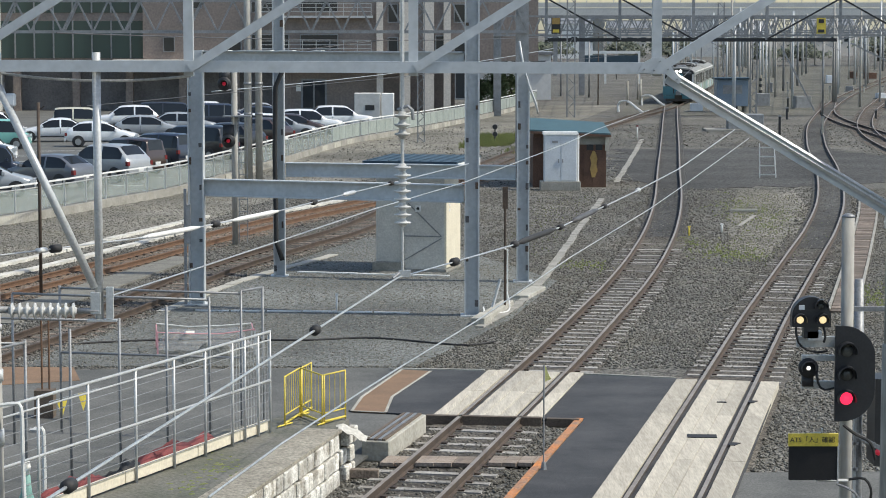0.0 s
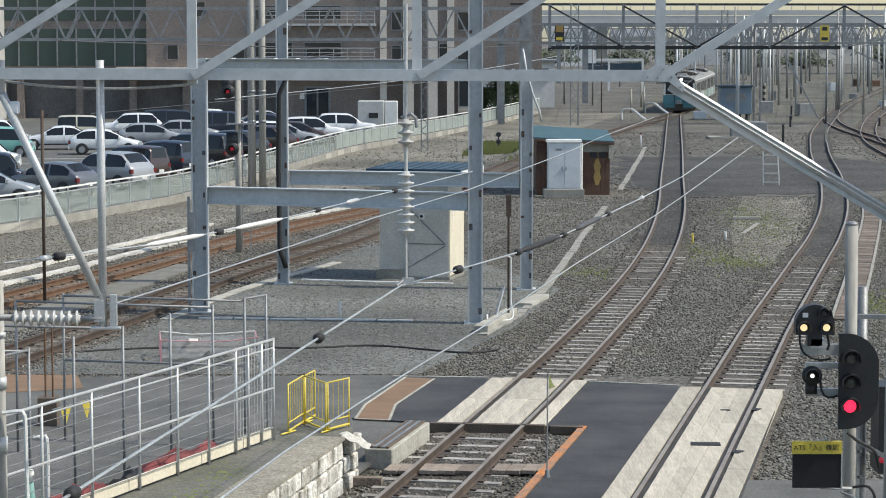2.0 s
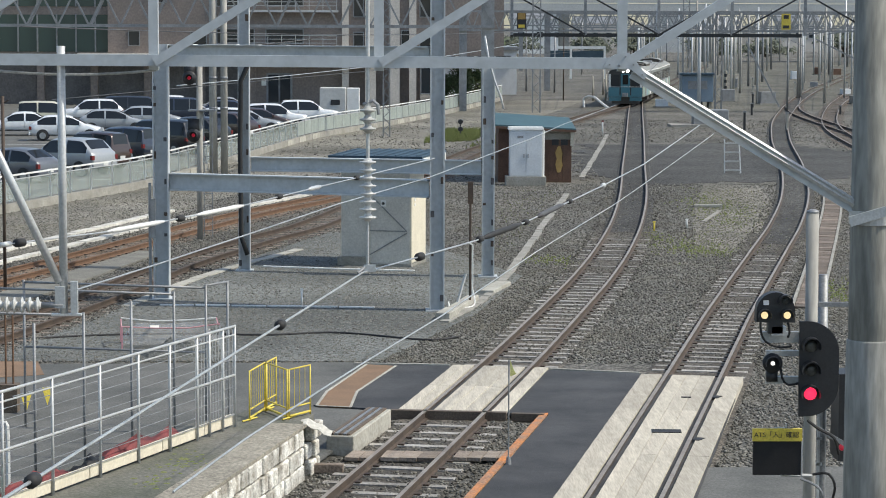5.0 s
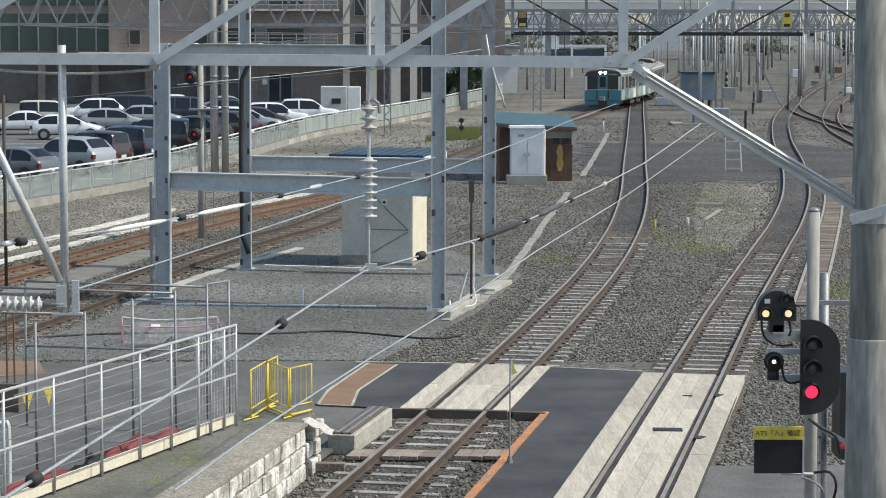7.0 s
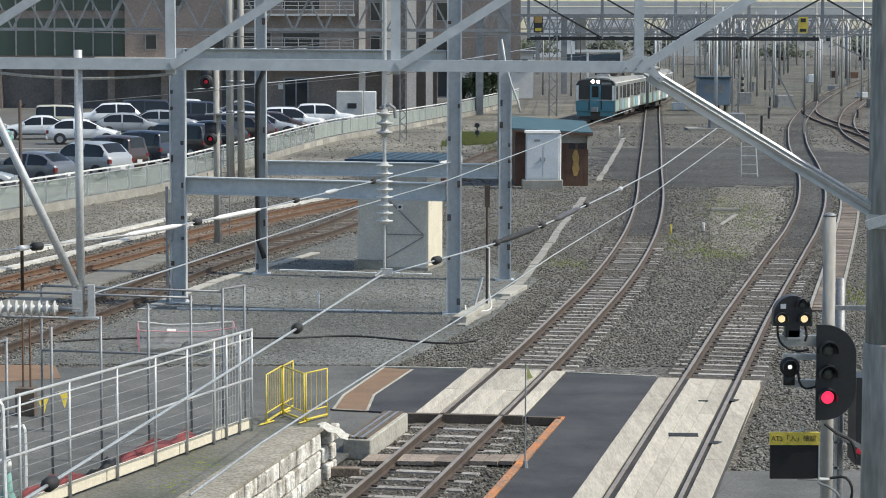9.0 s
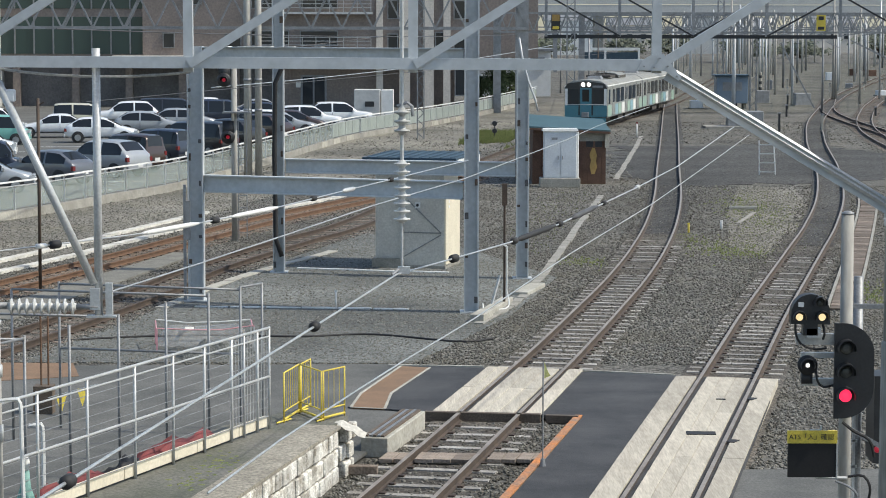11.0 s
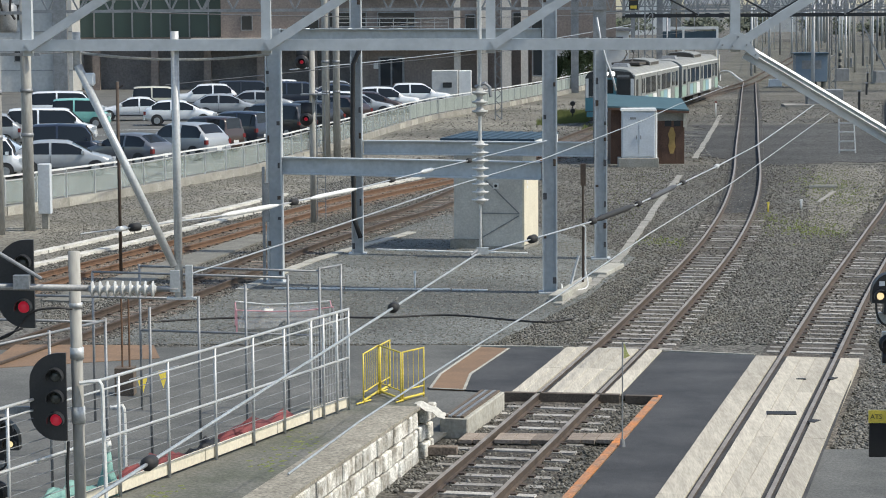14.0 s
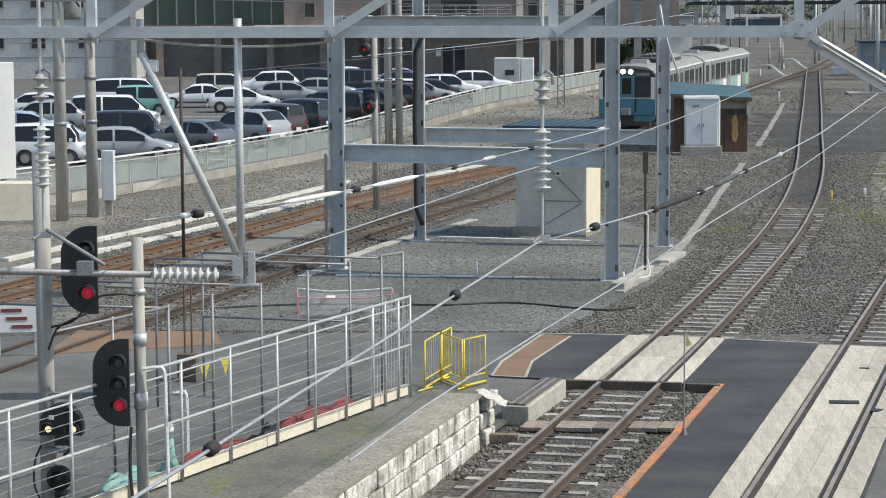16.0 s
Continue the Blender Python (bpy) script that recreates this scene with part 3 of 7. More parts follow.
# ---- loose ballast stones ----
def scatter_stones():
    """Single stones, thinner with distance, kept off the paving, the rails and the boards."""
    rng = np.random.default_rng(7)
    zones = ((104, 172, 4.5, 0.045, 0.09), (34, 49, 150, 0.022, 0.045), (49, 60, 150, 0.024, 0.048), (60, 80, 75, 0.028, 0.052), (80, 104, 40, 0.03, 0.055))
    lines = [np.array([(p.x, p.y) for p in spline(t, 0.5) if 30 < p.y < 190]) for t in (T1, T2, L1, L2)]
    keep = []
    for y0, y1, per, r0, r1 in zones:
        n = int((y1 - y0) * (0.205 + 0.192) * (y0 + y1) / 2 * per)
        y = rng.uniform(y0, y1, n)
        x = rng.uniform(-0.205, 0.192, n) * y
        r = rng.uniform(r0, r1, n)
        z = np.zeros(n) + 0.005
        ok = np.ones(n, bool)
        if y0 > 100:
            ok = (x > np.interp(y, (102, 123, 144, 162.5, 184), (-11.05, -8.33, -5.62, -1.2, 3.2)) + 0.6) & ~((x > 3.6) & (x < 7.6) & (y < 110)) & ~((x > 9.0) & (x < 24) & (y < 140))
        if y1 <= 49:
            wall, orange_, t2 = -1.55 + (y - 36.5) * 0.203, 2.32 + (y - 41.7) * 0.206, 5.66 + (y - 46.41) * 0.2035
            ok = ((x > wall) & (x < orange_) & (y < 41.6)) | ((x > t2 + 1.1) & (y > 36.4))
        for i, pts in enumerate(lines):
            d = np.full(n, 1e9)
            for c in range(0, n, 20000):
                q = np.stack([x[c:c + 20000], y[c:c + 20000]], 1)
                near = pts[np.abs(pts[:, 1][None, :] - q[:, 1:2]).argmin(1)]
                d[c:c + 20000] = np.abs(q[:, 0] - near[:, 0]) * 0.98
            thin = rng.random(n)
            ok &= ~((d < 0.47) & (thin > 0.35)) & ~((d > 0.44) & (d < 0.63)) & ~((d >= 0.63) & (d < 0.95) & (thin > 0.8))
            z = np.where(d < 1.15, 0.022, z)
        keep.append(np.stack([x[ok], y[ok], z[ok], r[ok]], 1))
    S = np.concatenate(keep)
    n = len(S)
    base = np.array([(1, 0, 0), (0, 1, 0), (-1, 0, 0), (0, -1, 0), (0, 0, 0.75), (0, 0, -0.4)], float)
    a = rng.uniform(0, 2 * np.pi, n)
    v = base[None] * rng.uniform(0.6, 1.25, (n, 6, 1))
    tilt = rng.normal(0, 0.35, (n, 2))
    v[:, :, 2] += v[:, :, 0] * tilt[:, :1] + v[:, :, 1] * tilt[:, 1:]
    x, y = v[:, :, 0] * np.cos(a)[:, None] - v[:, :, 1] * np.sin(a)[:, None], v[:, :, 0] * np.sin(a)[:, None] + v[:, :, 1] * np.cos(a)[:, None]
    v = np.stack([x, y, v[:, :, 2]], 2) * S[:, None, 3:4] + S[:, None, :3]
    f = np.array([(0, 1, 4), (1, 2, 4), (2, 3, 4), (3, 0, 4), (1, 0, 5), (2, 1, 5), (3, 2, 5), (0, 3, 5)])
    F = (f[None] + 6 * np.arange(n)[:, None, None]).reshape(-1, 3)
    me = bpy.data.meshes.new("ballast_stones")
    me.vertices.add(n * 6)
    me.vertices.foreach_set("co", v.reshape(-1).astype(np.float32))
    me.loops.add(len(F) * 3)
    me.loops.foreach_set("vertex_index", F.reshape(-1).astype(np.int32))
    me.polygons.add(len(F))
    me.polygons.foreach_set("loop_start", np.arange(0, len(F) * 3, 3, dtype=np.int32))
    me.polygons.foreach_set("loop_total", np.full(len(F), 3, dtype=np.int32))
    me.update(calc_edges=True)
    me.materials.append(STONES)
    return tagged(new("ballast_stones", me), "loose grey and brown ballast stones", "ballast", "", "stuff")


scatter_stones()


# ---- moss on the ballast ----
def scatter_moss():
    """Low yellow-green tufts in loose drifts between the tracks."""
    rnd = random.Random(23)
    s = Shape()
    for cx, cy, ax, ay, n in ((8.6, 75.4, 0.7, 2.2, 260), (9.4, 73.6, 0.5, 1.2, 160), (12.0, 91.5, 0.7, 4.0, 420), (11.2, 85, 0.4, 3.0, 120), (11.5, 62.2, 0.35, 1.6, 260), (4.3, 70.4, 0.4, 0.8, 120), (8.1, 78.8, 0.15, 1.2, 60), (-3.2, 33.35, 0.16, 0.45, 45), (-3.5, 32.0, 0.12, 0.4, 25), (-4.6, 29.6, 0.12, 0.4, 40)):
        z = 0.85 if cx < -3 else 0.0
        for i in range(n):
            x, y, r = cx + rnd.gauss(0, ax), cy + rnd.gauss(0, ay), rnd.uniform(0.02, 0.06)
            a, h = rnd.uniform(0, 6.3), rnd.uniform(0.02, 0.05)
            ring = [(x + r * rnd.uniform(0.6, 1.3) * math.cos(a + k * 1.257), y + r * rnd.uniform(0.6, 1.3) * math.sin(a + k * 1.257), z) for k in range(5)]
            s.add(ring + [(x, y, z + h * (0.3 if z else 1.0) + 0.015 * (z < 0.1))], [(k, (k + 1) % 5, 5) for k in range(5)])
    return tagged(part("moss", s, GRASS), "yellow-green moss and low weeds on the ballast", "moss", "", "stuff")


scatter_moss()


# ---- steel frame on four posts ----
def steel_post(name, at, z1, w, parent, label=""):
    s = Shape()
    s.ibeam((at[0], at[1], 0.0), (at[0], at[1], z1), w, w * 0.9, 0.035, (1, 0, 0))
    ob = part(name, s, PAINT_GREY, parent, label)
    part("base_plate", Shape().box((at[0], at[1], 0.02), (w * 1.4, w * 1.4, 0.06)), PAINT_GREY, ob)
    rnd = random.Random(int(at[1] * 10))
    for k in range(9):
        z = 0.4 + k * (z1 - 0.8) / 9 + rnd.uniform(-0.15, 0.15)
        part("bolt_plate", Shape().box((at[0] + rnd.choice((-0.3, 0.28)) * w, at[1] - w * 0.5 - 0.004, z), (0.05 + 0.04 * rnd.random(), 0.02, rnd.uniform(0.06, 0.2))), RAIL_SIDE if k % 2 else WIRE_DARK, ob)
    return ob


frame_thing = tagged(new("steel_portal_frame"), "blue-grey painted steel frame of four posts and cross beams on gravel", "portal frame")
FL, FR, BL, BR = (-6.28, 60.35), (0.71, 57.97), (-4.65, 67.24), (2.22, 65.74)
for p, h, w in ((FL, 6.5, 0.44), (FR, 9.5, 0.40), (BL, 9.5, 0.36), (BR, 6.0, 0.38)):
    steel_post("post", p, h, w, frame_thing)
for a, b, z, hh in ((FL, FR, 3.02, 0.44), (BL, BR, 3.06, 0.40), (FL, FR, 6.25, 0.48)):
    s = Shape()
    s.ibeam((a[0] + 0.2, a[1], z), (b[0] - 0.2, b[1], z), 0.3, hh, 0.03)
    part("beam", s, PAINT_GREY, frame_thing)

# Thin white boxes along the top of the front beam.
for i, (x, w) in enumerate(((-5.6, 0.5), (-4.7, 0.9), (-3.9, 0.4), (-3.1, 0.25))):
    part("white_strip", Shape().box((x, 60.35 - (x + 6.28) * 0.34 - 0.02, 6.497), (w, 0.26, 0.012), -19), WHITE, frame_thing, "thin white strips on the beam")

# ---- catenary gantry truss over the tracks, nearest the camera ----
GY = 24.0
gantry = tagged(new("catenary_gantry"), "grey steel truss gantry spanning the tracks on concrete poles", "gantry")
s = Shape()
s.beam((-14.0, GY, 6.74), (2.3, GY, 6.68), 0.12, 0.115)
part("bottom_chord", s, PAINT_GREY, gantry)
s = Shape()
s.beam((-14.0, GY, 8.6), (6, GY, 8.6), 0.12, 0.12)
part("top_chord", s, PAINT_GREY, gantry)
for x in (-9.92, -7.44, -5.0, -2.57, -0.3, 2.16):
    part("upright", Shape().beam((x, GY + 0.06, 6.6), (x, GY + 0.06, 8.6), 0.095, 0.095, (1, 0, 0)), PAINT_GREY, gantry)
for x in (-7.44, -5.0, -2.57, -0.3, 2.16):
    part("diagonal", Shape().beam((x + 0.02, GY - 0.06, 6.68), (x + 2.9, GY - 0.06, 8.5), 0.06, 0.09), PAINT_GREY, gantry)
s = Shape()
s.beam((2.25, GY, 6.575), (4.62, GY, 5.153), 0.05, 0.085)
part("knee_brace", s, PAINT_GREY, gantry)
for off in (0.085, 0.05):
    part("brace_angle", Shape().beam((2.25 + off * 0.5, GY - 0.06, 6.555 + off), (4.62 + off * 0.5, GY - 0.06, 5.133 + off), 0.03, 0.04, (0.55, -0.75, 0.6)), GALV, gantry, "bright steel angle")
s = Shape()
gus = [(1.96, 6.635), (2.24, 6.62), (2.37, 6.52), (2.4, 6.56), (2.29, 6.7), (2.22, 6.79), (2.11, 6.79), (2.01, 6.735)]
s.add([(x, y, z) for y in (GY - 0.1, GY - 0.075) for x, z in gus], [tuple(range(8)), tuple(range(15, 7, -1))] + [(i, (i + 1) % 8, 8 + (i + 1) % 8, 8 + i) for i in range(8)])
part("gusset_plate", s, PAINT_GREY, gantry)
for x, z in ((2.02, 6.67), (2.12, 6.66), (2.18, 6.75), (2.26, 6.67), (2.35, 6.57)):
    part("bolt", Shape().tube((x, GY - 0.125, z), (x, GY - 0.1, z), 0.009, 6), GALV_DULL, gantry)
pole = Shape()
pole.tube((4.74, GY, -0.1), (4.70, GY, 9.0), 0.25, 24, 0.19)
POLE_STAINED = mat("stained_concrete_pole", (0.27, 0.265, 0.235), (0.16, 0.158, 0.14), 2.2, 0.9, bump=0.3, fine=0.16, fine_scale=14, stretch=(1.2, 1.2, 0.2))
part("concrete_pole", pole, POLE_STAINED, gantry, "weather-stained spun concrete pole", True)
SLEEVE = mat("pole_sleeve_concrete", (0.32, 0.315, 0.29), (0.21, 0.208, 0.19), 1.8, 0.9, bump=0.3, fine=0.16, fine_scale=14, stretch=(1.2, 1.2, 0.2))
part("pole_sleeve", Shape().lathe((4.737, GY, -0.1), (4.723, GY, 3.88), [(0, 0.262), (0.995, 0.243), (1, 0.232)], 24), SLEEVE, gantry, "paler concrete sleeve round the pole's foot", True)
s = Shape()
s.lathe((4.72, GY, 5.06), (4.72, GY, 5.2), [(0, 0.235), (1, 0.235)], 24)
s.beam((4.45, GY - 0.22, 5.1), (4.9, GY - 0.26, 5.24), 0.05, 0.1)
part("pole_band", s, GALV, gantry)

# ---- equipment shed ----
shed = thing("equipment_shed", "cream equipment shed, wall shade put into its grey colour, blue roof", "shed", (-1.98, 68.8, 0), -14)
bevel(part("wall", Shape().box((0.42, 0.9, 1.56), (0.84, 1.6, 3.12)), SHED_SHADED, shed, "recessed side bay in shade-greyed cream"), 0.02)
bevel(part("wall", Shape().box((1.47, 0.85, 1.56), (1.25, 1.7, 3.12)), SHED_SHADED, shed), 0.02)
bevel(part("end_door", Shape().box((2.11, 0.85, 1.2), (0.08, 1.7, 2.14)), CREAM, shed, "flat cream end door"), 0.015)
for z in (1.95, 1.8):
    part("mark", Shape().box((2.155, 0.35, z), (0.01, 0.12, 0.08)), WHITE, shed)
part("plinth", Shape().box((0.42, 0.05, 0.14), (0.95, 0.3, 0.28)).box((1.47, 0.85, 0.05), (1.35, 1.8, 0.1)), CONCRETE, shed)
part("roof", Shape().add([(-0.25, -0.4, 2.9), (2.55, -0.4, 2.9), (2.55, 2.6, 2.94), (-0.25, 2.6, 2.94), (-0.25, -0.4, 3.0), (2.55, -0.4, 3.0), (2.55, 2.6, 3.04), (-0.25, 2.6, 3.04)],
                         [(3, 2, 1, 0), (4, 5, 6, 7), (0, 1, 5, 4), (1, 2, 6, 5), (2, 3, 7, 6), (3, 0, 4, 7)]), ROOF_BLUE, shed, "faded blue roof")
for k in range(9):
    part("roof_seam", Shape().beam((-0.1 + 0.31 * k, -0.4, 3.02), (-0.1 + 0.31 * k, 2.6, 3.06), 0.02, 0.02), ROOF_BLUE, shed)
part("fascia", Shape().add([(2.56, -0.3, 2.6), (2.56, 2.5, 2.6), (2.56, 2.5, 2.98), (2.56, -0.3, 2.95), (2.52, -0.3, 2.6), (2.52, 2.5, 2.6), (2.52, 2.5, 2.98), (2.52, -0.3, 2.95)], [(0, 1, 2, 3), (7, 6, 5, 4), (0, 1, 5, 4), (1, 2, 6, 5), (2, 3, 7, 6), (3, 0, 4, 7)]), WHITE, shed, "white gable board")
part("brace", Shape().beam((1.0, -0.012, 2.0), (2.0, -0.012, 1.05), 0.02, 0.03), GALV_DULL, shed)
part("brace", Shape().beam((0.9, -0.012, 1.05), (2.0, -0.012, 1.05), 0.02, 0.03), GALV_DULL, shed)
part("brace", Shape().beam((0.9, -0.012, 0.35), (2.0, -0.012, 1.0), 0.02, 0.03), GALV_DULL, shed)
part("vent", Shape().box((1.3, -0.01, 1.85), (0.16, 0.03, 0.18)), WHITE, shed)
part("vent_hole", Shape().lathe((1.3, -0.04, 1.85), (1.3, -0.02, 1.85), [(0, 0.045), (1, 0.045)], 10), BLACK, shed)
part("corner_post", Shape().box((0.86, -0.02, 1.45), (0.05, 0.06, 2.9)), GALV_DULL, shed)
part("cap", Shape().box((2.09, 0.85, 2.3), (0.1, 1.75, 0.07)), CONCRETE_PALE, shed)

part("eaves_board", Shape().box((1.15, -0.41, 2.9), (2.8, 0.03, 0.2)), ROOF_BLUE, shed)
for o in shed.children:
    if o.name.split(".")[0] in ("roof", "roof_seam", "fascia", "eaves_board"):
        o.location.z += 0.24

# ---- brown hut and pale cabinet ----
hut = thing("track_hut", "brown boarded hut with a faded teal roof", "hut", (3.95, 104.6, 0), 0)
part("wall", Shape().box((1.65, 2.3, 1.2), (3.2, 3.9, 2.4)), BRICK_BROWN, hut)
for k in range(16):
    part("board", Shape().box((0.12 + 0.204 * k, 0.34, 1.1), (0.185, 0.03, 2.2)), BRICK_BROWN, hut)
part("roof", Shape().add([(-0.15, 0.0, 2.5), (3.45, 0.0, 2.32), (3.45, 4.9, 2.62), (-0.15, 4.9, 2.85), (-0.15, 0.0, 2.58), (3.45, 0.0, 2.4), (3.45, 4.9, 2.7), (-0.15, 4.9, 2.93)],
                         [(3, 2, 1, 0), (4, 5, 6, 7), (0, 1, 5, 4), (1, 2, 6, 5), (2, 3, 7, 6), (3, 0, 4, 7)]), ROOF_TEAL, hut, "faded teal roof")
part("gutter", Shape().beam((-0.1, -0.03, 2.46), (3.45, -0.03, 2.29), 0.08, 0.1), BRICK_BROWN, hut)
part("gable_board", Shape().box((3.3, 0.25, 2.0), (0.16, 0.16, 0.75)), CONCRETE_PALE, hut, "pale corner board")
for dx in (2.55, 2.95):
    part("window", Shape().box((dx, 0.32, 1.78), (0.3, 0.03, 0.26)), BLACK, hut)
part("ochre_mark", Shape().add([(2.72 + x, yy, z) for yy in (0.31, 0.325) for x, z in ((-0.05, 1.62), (0.06, 1.6), (0.16, 1.3), (0.12, 1.0), (0.17, 0.75), (0.06, 0.45), (-0.08, 0.45), (-0.16, 0.8), (-0.1, 1.05), (-0.17, 1.32))],
     [tuple(range(10)), tuple(range(19, 9, -1))] + [(i, (i + 1) % 10, 10 + (i + 1) % 10, 10 + i) for i in range(10)]), OCHRE, hut, "faded ochre painted patch")
part("upper_panel", Shape().box((2.62, 0.33, 2.1), (1.25, 0.05, 0.4)), CONCRETE, hut, "grey rendered panel under the eaves")
cab = thing("relay_cabinet", "pale grey steel relay cabinet on a concrete base", "cabinet", (5.1, 103.2, 0), 0)
bevel(part("body", Shape().box((0, 0, 1.42), (1.42, 0.9, 2.05)), CABINET_WHITE, cab), 0.02)
part("top", Shape().box((0, 0, 2.49), (1.56, 1.04, 0.1), 0, 0.96), WHITE, cab, "white overhanging top")
for dx in (-0.35, 0.35):
    d_ = part("door", Shape().box((dx, -0.465, 1.4), (0.66, 0.03, 1.85)), CABINET_WHITE, cab)
    part("handle", Shape().box((dx - 0.26 if dx > 0 else dx + 0.26, -0.5, 1.3), (0.04, 0.04, 0.16)), GALV_DULL, d_)
part("label_plate", Shape().box((-0.25, -0.485, 2.12), (0.26, 0.012, 0.1)), GALV_DULL, cab)
part("conduit", Shape().tube((0.76, -0.3, 0.3), (0.76, -0.3, 2.4), 0.05, 8), WHITE, cab)
bevel(part("base", Shape().box((0, 0, 0.2), (1.75, 1.1, 0.4)), CONCRETE, cab), 0.02)

# ---- car park ----
lot = sheet("pavement_car_park", [(-80, 70), (-17.5, 86), (-12.4, 102), (-7, 144), (-2.4, 165), (-4, 200), (-80, 200)], 0.03, ASPHALT_OLD, "worn grey asphalt car park with white bay lines", "pavement")


# ---- insulators, brackets and overhead wires ----
def disc_string(s, p, q, n, r=0.125, core=0.03):
    """Porcelain discs in a row from p to q."""
    prof = []
    for i in range(n):
        prof += [((i + t) / n, k) for t, k in ((0, core), (0.22, core * 1.3), (0.30, r * 0.62), (0.38, r * 0.9), (0.48, r), (0.58, r * 0.96), (0.62, r * 0.6), (0.68, core * 1.5), (0.99, core))]
    return s.lathe(p, q, prof, 14)


def insulator_set():
    """Two disc strings with their rods, hung under the truss."""
    t = thing("hanging_insulator", "white porcelain disc insulators hanging on a steel rod", "insulator", (-0.41, GY - 0.02, 0), 0, "hanging insulators")
    part("rod", Shape().tube((0, 0, 7.4), (0, 0, 6.24), 0.02), GALV, t)
    part("link", Shape().tube((0, 0, 5.98), (0, 0, 5.71), 0.018), GALV, t)
    part("hanger", Shape().tube((0, 0, 5.09), (0, 0, 4.6), 0.014), GALV, t)
    part("clamp", Shape().box((0.02, 0, 4.6), (0.12, 0.05, 0.07)), GALV, t)
    part("upper_insulator", disc_string(Shape(), (0, 0, 5.97), (0, 0, 6.25), 3, 0.085), PORCELAIN_GREY, t, "", True)
    part("lower_insulator", disc_string(Shape(), (0, 0, 5.08), (0, 0, 5.72), 8, 0.088), PORCELAIN, t, "", True)
    part("yoke", Shape().pipe([(-0.05, 0, 6.26), (0.05, 0, 6.3), (0.1, 0, 6.26), (0.11, 0, 6.16)], 0.018, 8), GALV_DULL, t)
    part("lug", Shape().tube((-0.02, 0, 4.62), (-0.1, -0.08, 4.56), 0.016), GALV_DULL, t)
    return t


ins = insulator_set()
copy_thing(ins, pose(-5.53, GY - 0.02, 0.04))

arm = thing("wire_support_arm", "galvanised tube frame under the gantry with a porcelain strain insulator", "support arm", (0, GY, 0))
part("drop_tube", Shape().tube((-3.5, 0.02, 6.84), (-3.5, 0.02, 4.12), 0.042, 12), GALV, arm, "", True)
part("short_tube", Shape().tube((-4.5, 0.02, 6.84), (-4.5, 0.02, 6.45), 0.04, 12), GALV, arm, "", True)
part("stay_tube", Shape().tube((-4.49, 0.0, 6.5), (-3.54, 0.0, 4.45), 0.042, 12), GALV, arm, "", True)
bevel(part("junction_box", Shape().box((-4.37, 0.02, 6.36), (0.1, 0.1, 0.13)), CABINET_WHITE, arm, "pale box at the head of the stay"), 0.015)
part("end_plate", Shape().box((-3.39, 0.0, 4.3), (0.07, 0.06, 0.32)).box((-3.53, -0.03, 4.3), (0.1, 0.05, 0.22)).box((-3.47, 0, 4.12), (0.3, 0.1, 0.02)), GALV, arm)
part("strain_insulator", disc_string(Shape(), (-4.42, -0.03, 4.22), (-3.72, -0.03, 4.22), 9, 0.085, 0.03), PORCELAIN, arm, "", True)
part("cross_tube", Shape().tube((-9.0, -0.03, 4.32), (-4.42, -0.03, 4.23), 0.035, 10).tube((-3.72, -0.03, 4.22), (-3.5, -0.03, 4.22), 0.03, 8), GALV_DULL, arm, "", True)
part("clamp", Shape().box((-5.1, -0.06, 4.3), (0.16, 0.1, 0.14)).tube((-5.5, -0.05, 4.7), (-4.9, -0.05, 4.33), 0.02), GALV_DULL, arm)


def sag(p, q, drop, n=16):
    P, Q = Vector(p), Vector(q)
    return [P.lerp(Q, i / n) - Vector((0, 0, 4 * drop * (i / n) * (1 - i / n))) for i in range(n + 1)]


def wire(name, pts, r, material, label, extras=()):
    t = tagged(new(name), label, "wire", "overhead wires")
    part("strand", Shape().pipe(pts, r, 6), material, t)
    for nm, y0, y1, rr, m in extras:
        pa, pb = None, None
        for a, b in zip(pts, pts[1:]):
            for y in (y0, y1):
                if a[1] <= y <= b[1]:
                    c = Vector(a).lerp(Vector(b), (y - a[1]) / max(1e-6, b[1] - a[1]))
                    if y == y0:
                        pa = c
                    else:
                        pb = c
        if pa and pb:
            part(nm, Shape().lathe(pa, pb, [(0, rr * 0.5), (0.15, rr), (0.85, rr), (1, rr * 0.5)], 10), m, t, "", True)
    return t


wire("messenger_wire", [Vector((-2.1, 8.36, 4.98)), Vector((-1.81, 11.19, 4.9)), Vector((-1.52, 13.89, 4.83)), Vector((-1.01, 18.18, 4.75)), Vector((-0.46, 23.85, 4.57)), Vector((0.1, 25.31, 4.58)), Vector((0.78, 27.07, 4.6)), Vector((1.43, 29.05, 4.64)), Vector((2.06, 31.26, 4.7)), Vector((2.8, 33.97, 4.76)), Vector((3.75, 37.81, 4.83)), Vector((4.99, 43.98, 4.9)), Vector((6.06, 49.36, 4.96))], 0.0095, WIRE, "bright stranded wire carried by the hanging insulators",
     [("ball_insulator", 18.27, 18.42, 0.042, RUBBER), ("ball_insulator", 25.30, 25.45, 0.045, RUBBER), ("ball_insulator", 27.14, 27.29, 0.04, RUBBER), ("sleeve", 27.30, 28.87, 0.034, RUBBER), ("ball_insulator", 29.03, 29.18, 0.036, RUBBER), ("sleeve", 29.72, 31.17, 0.034, WIRE_DARK), ("ball_insulator", 31.54, 31.69, 0.034, RUBBER), ("ball_insulator", 33.89, 34.04, 0.034, GALV), ("ball_insulator", 11.21, 11.33, 0.036, RUBBER)])
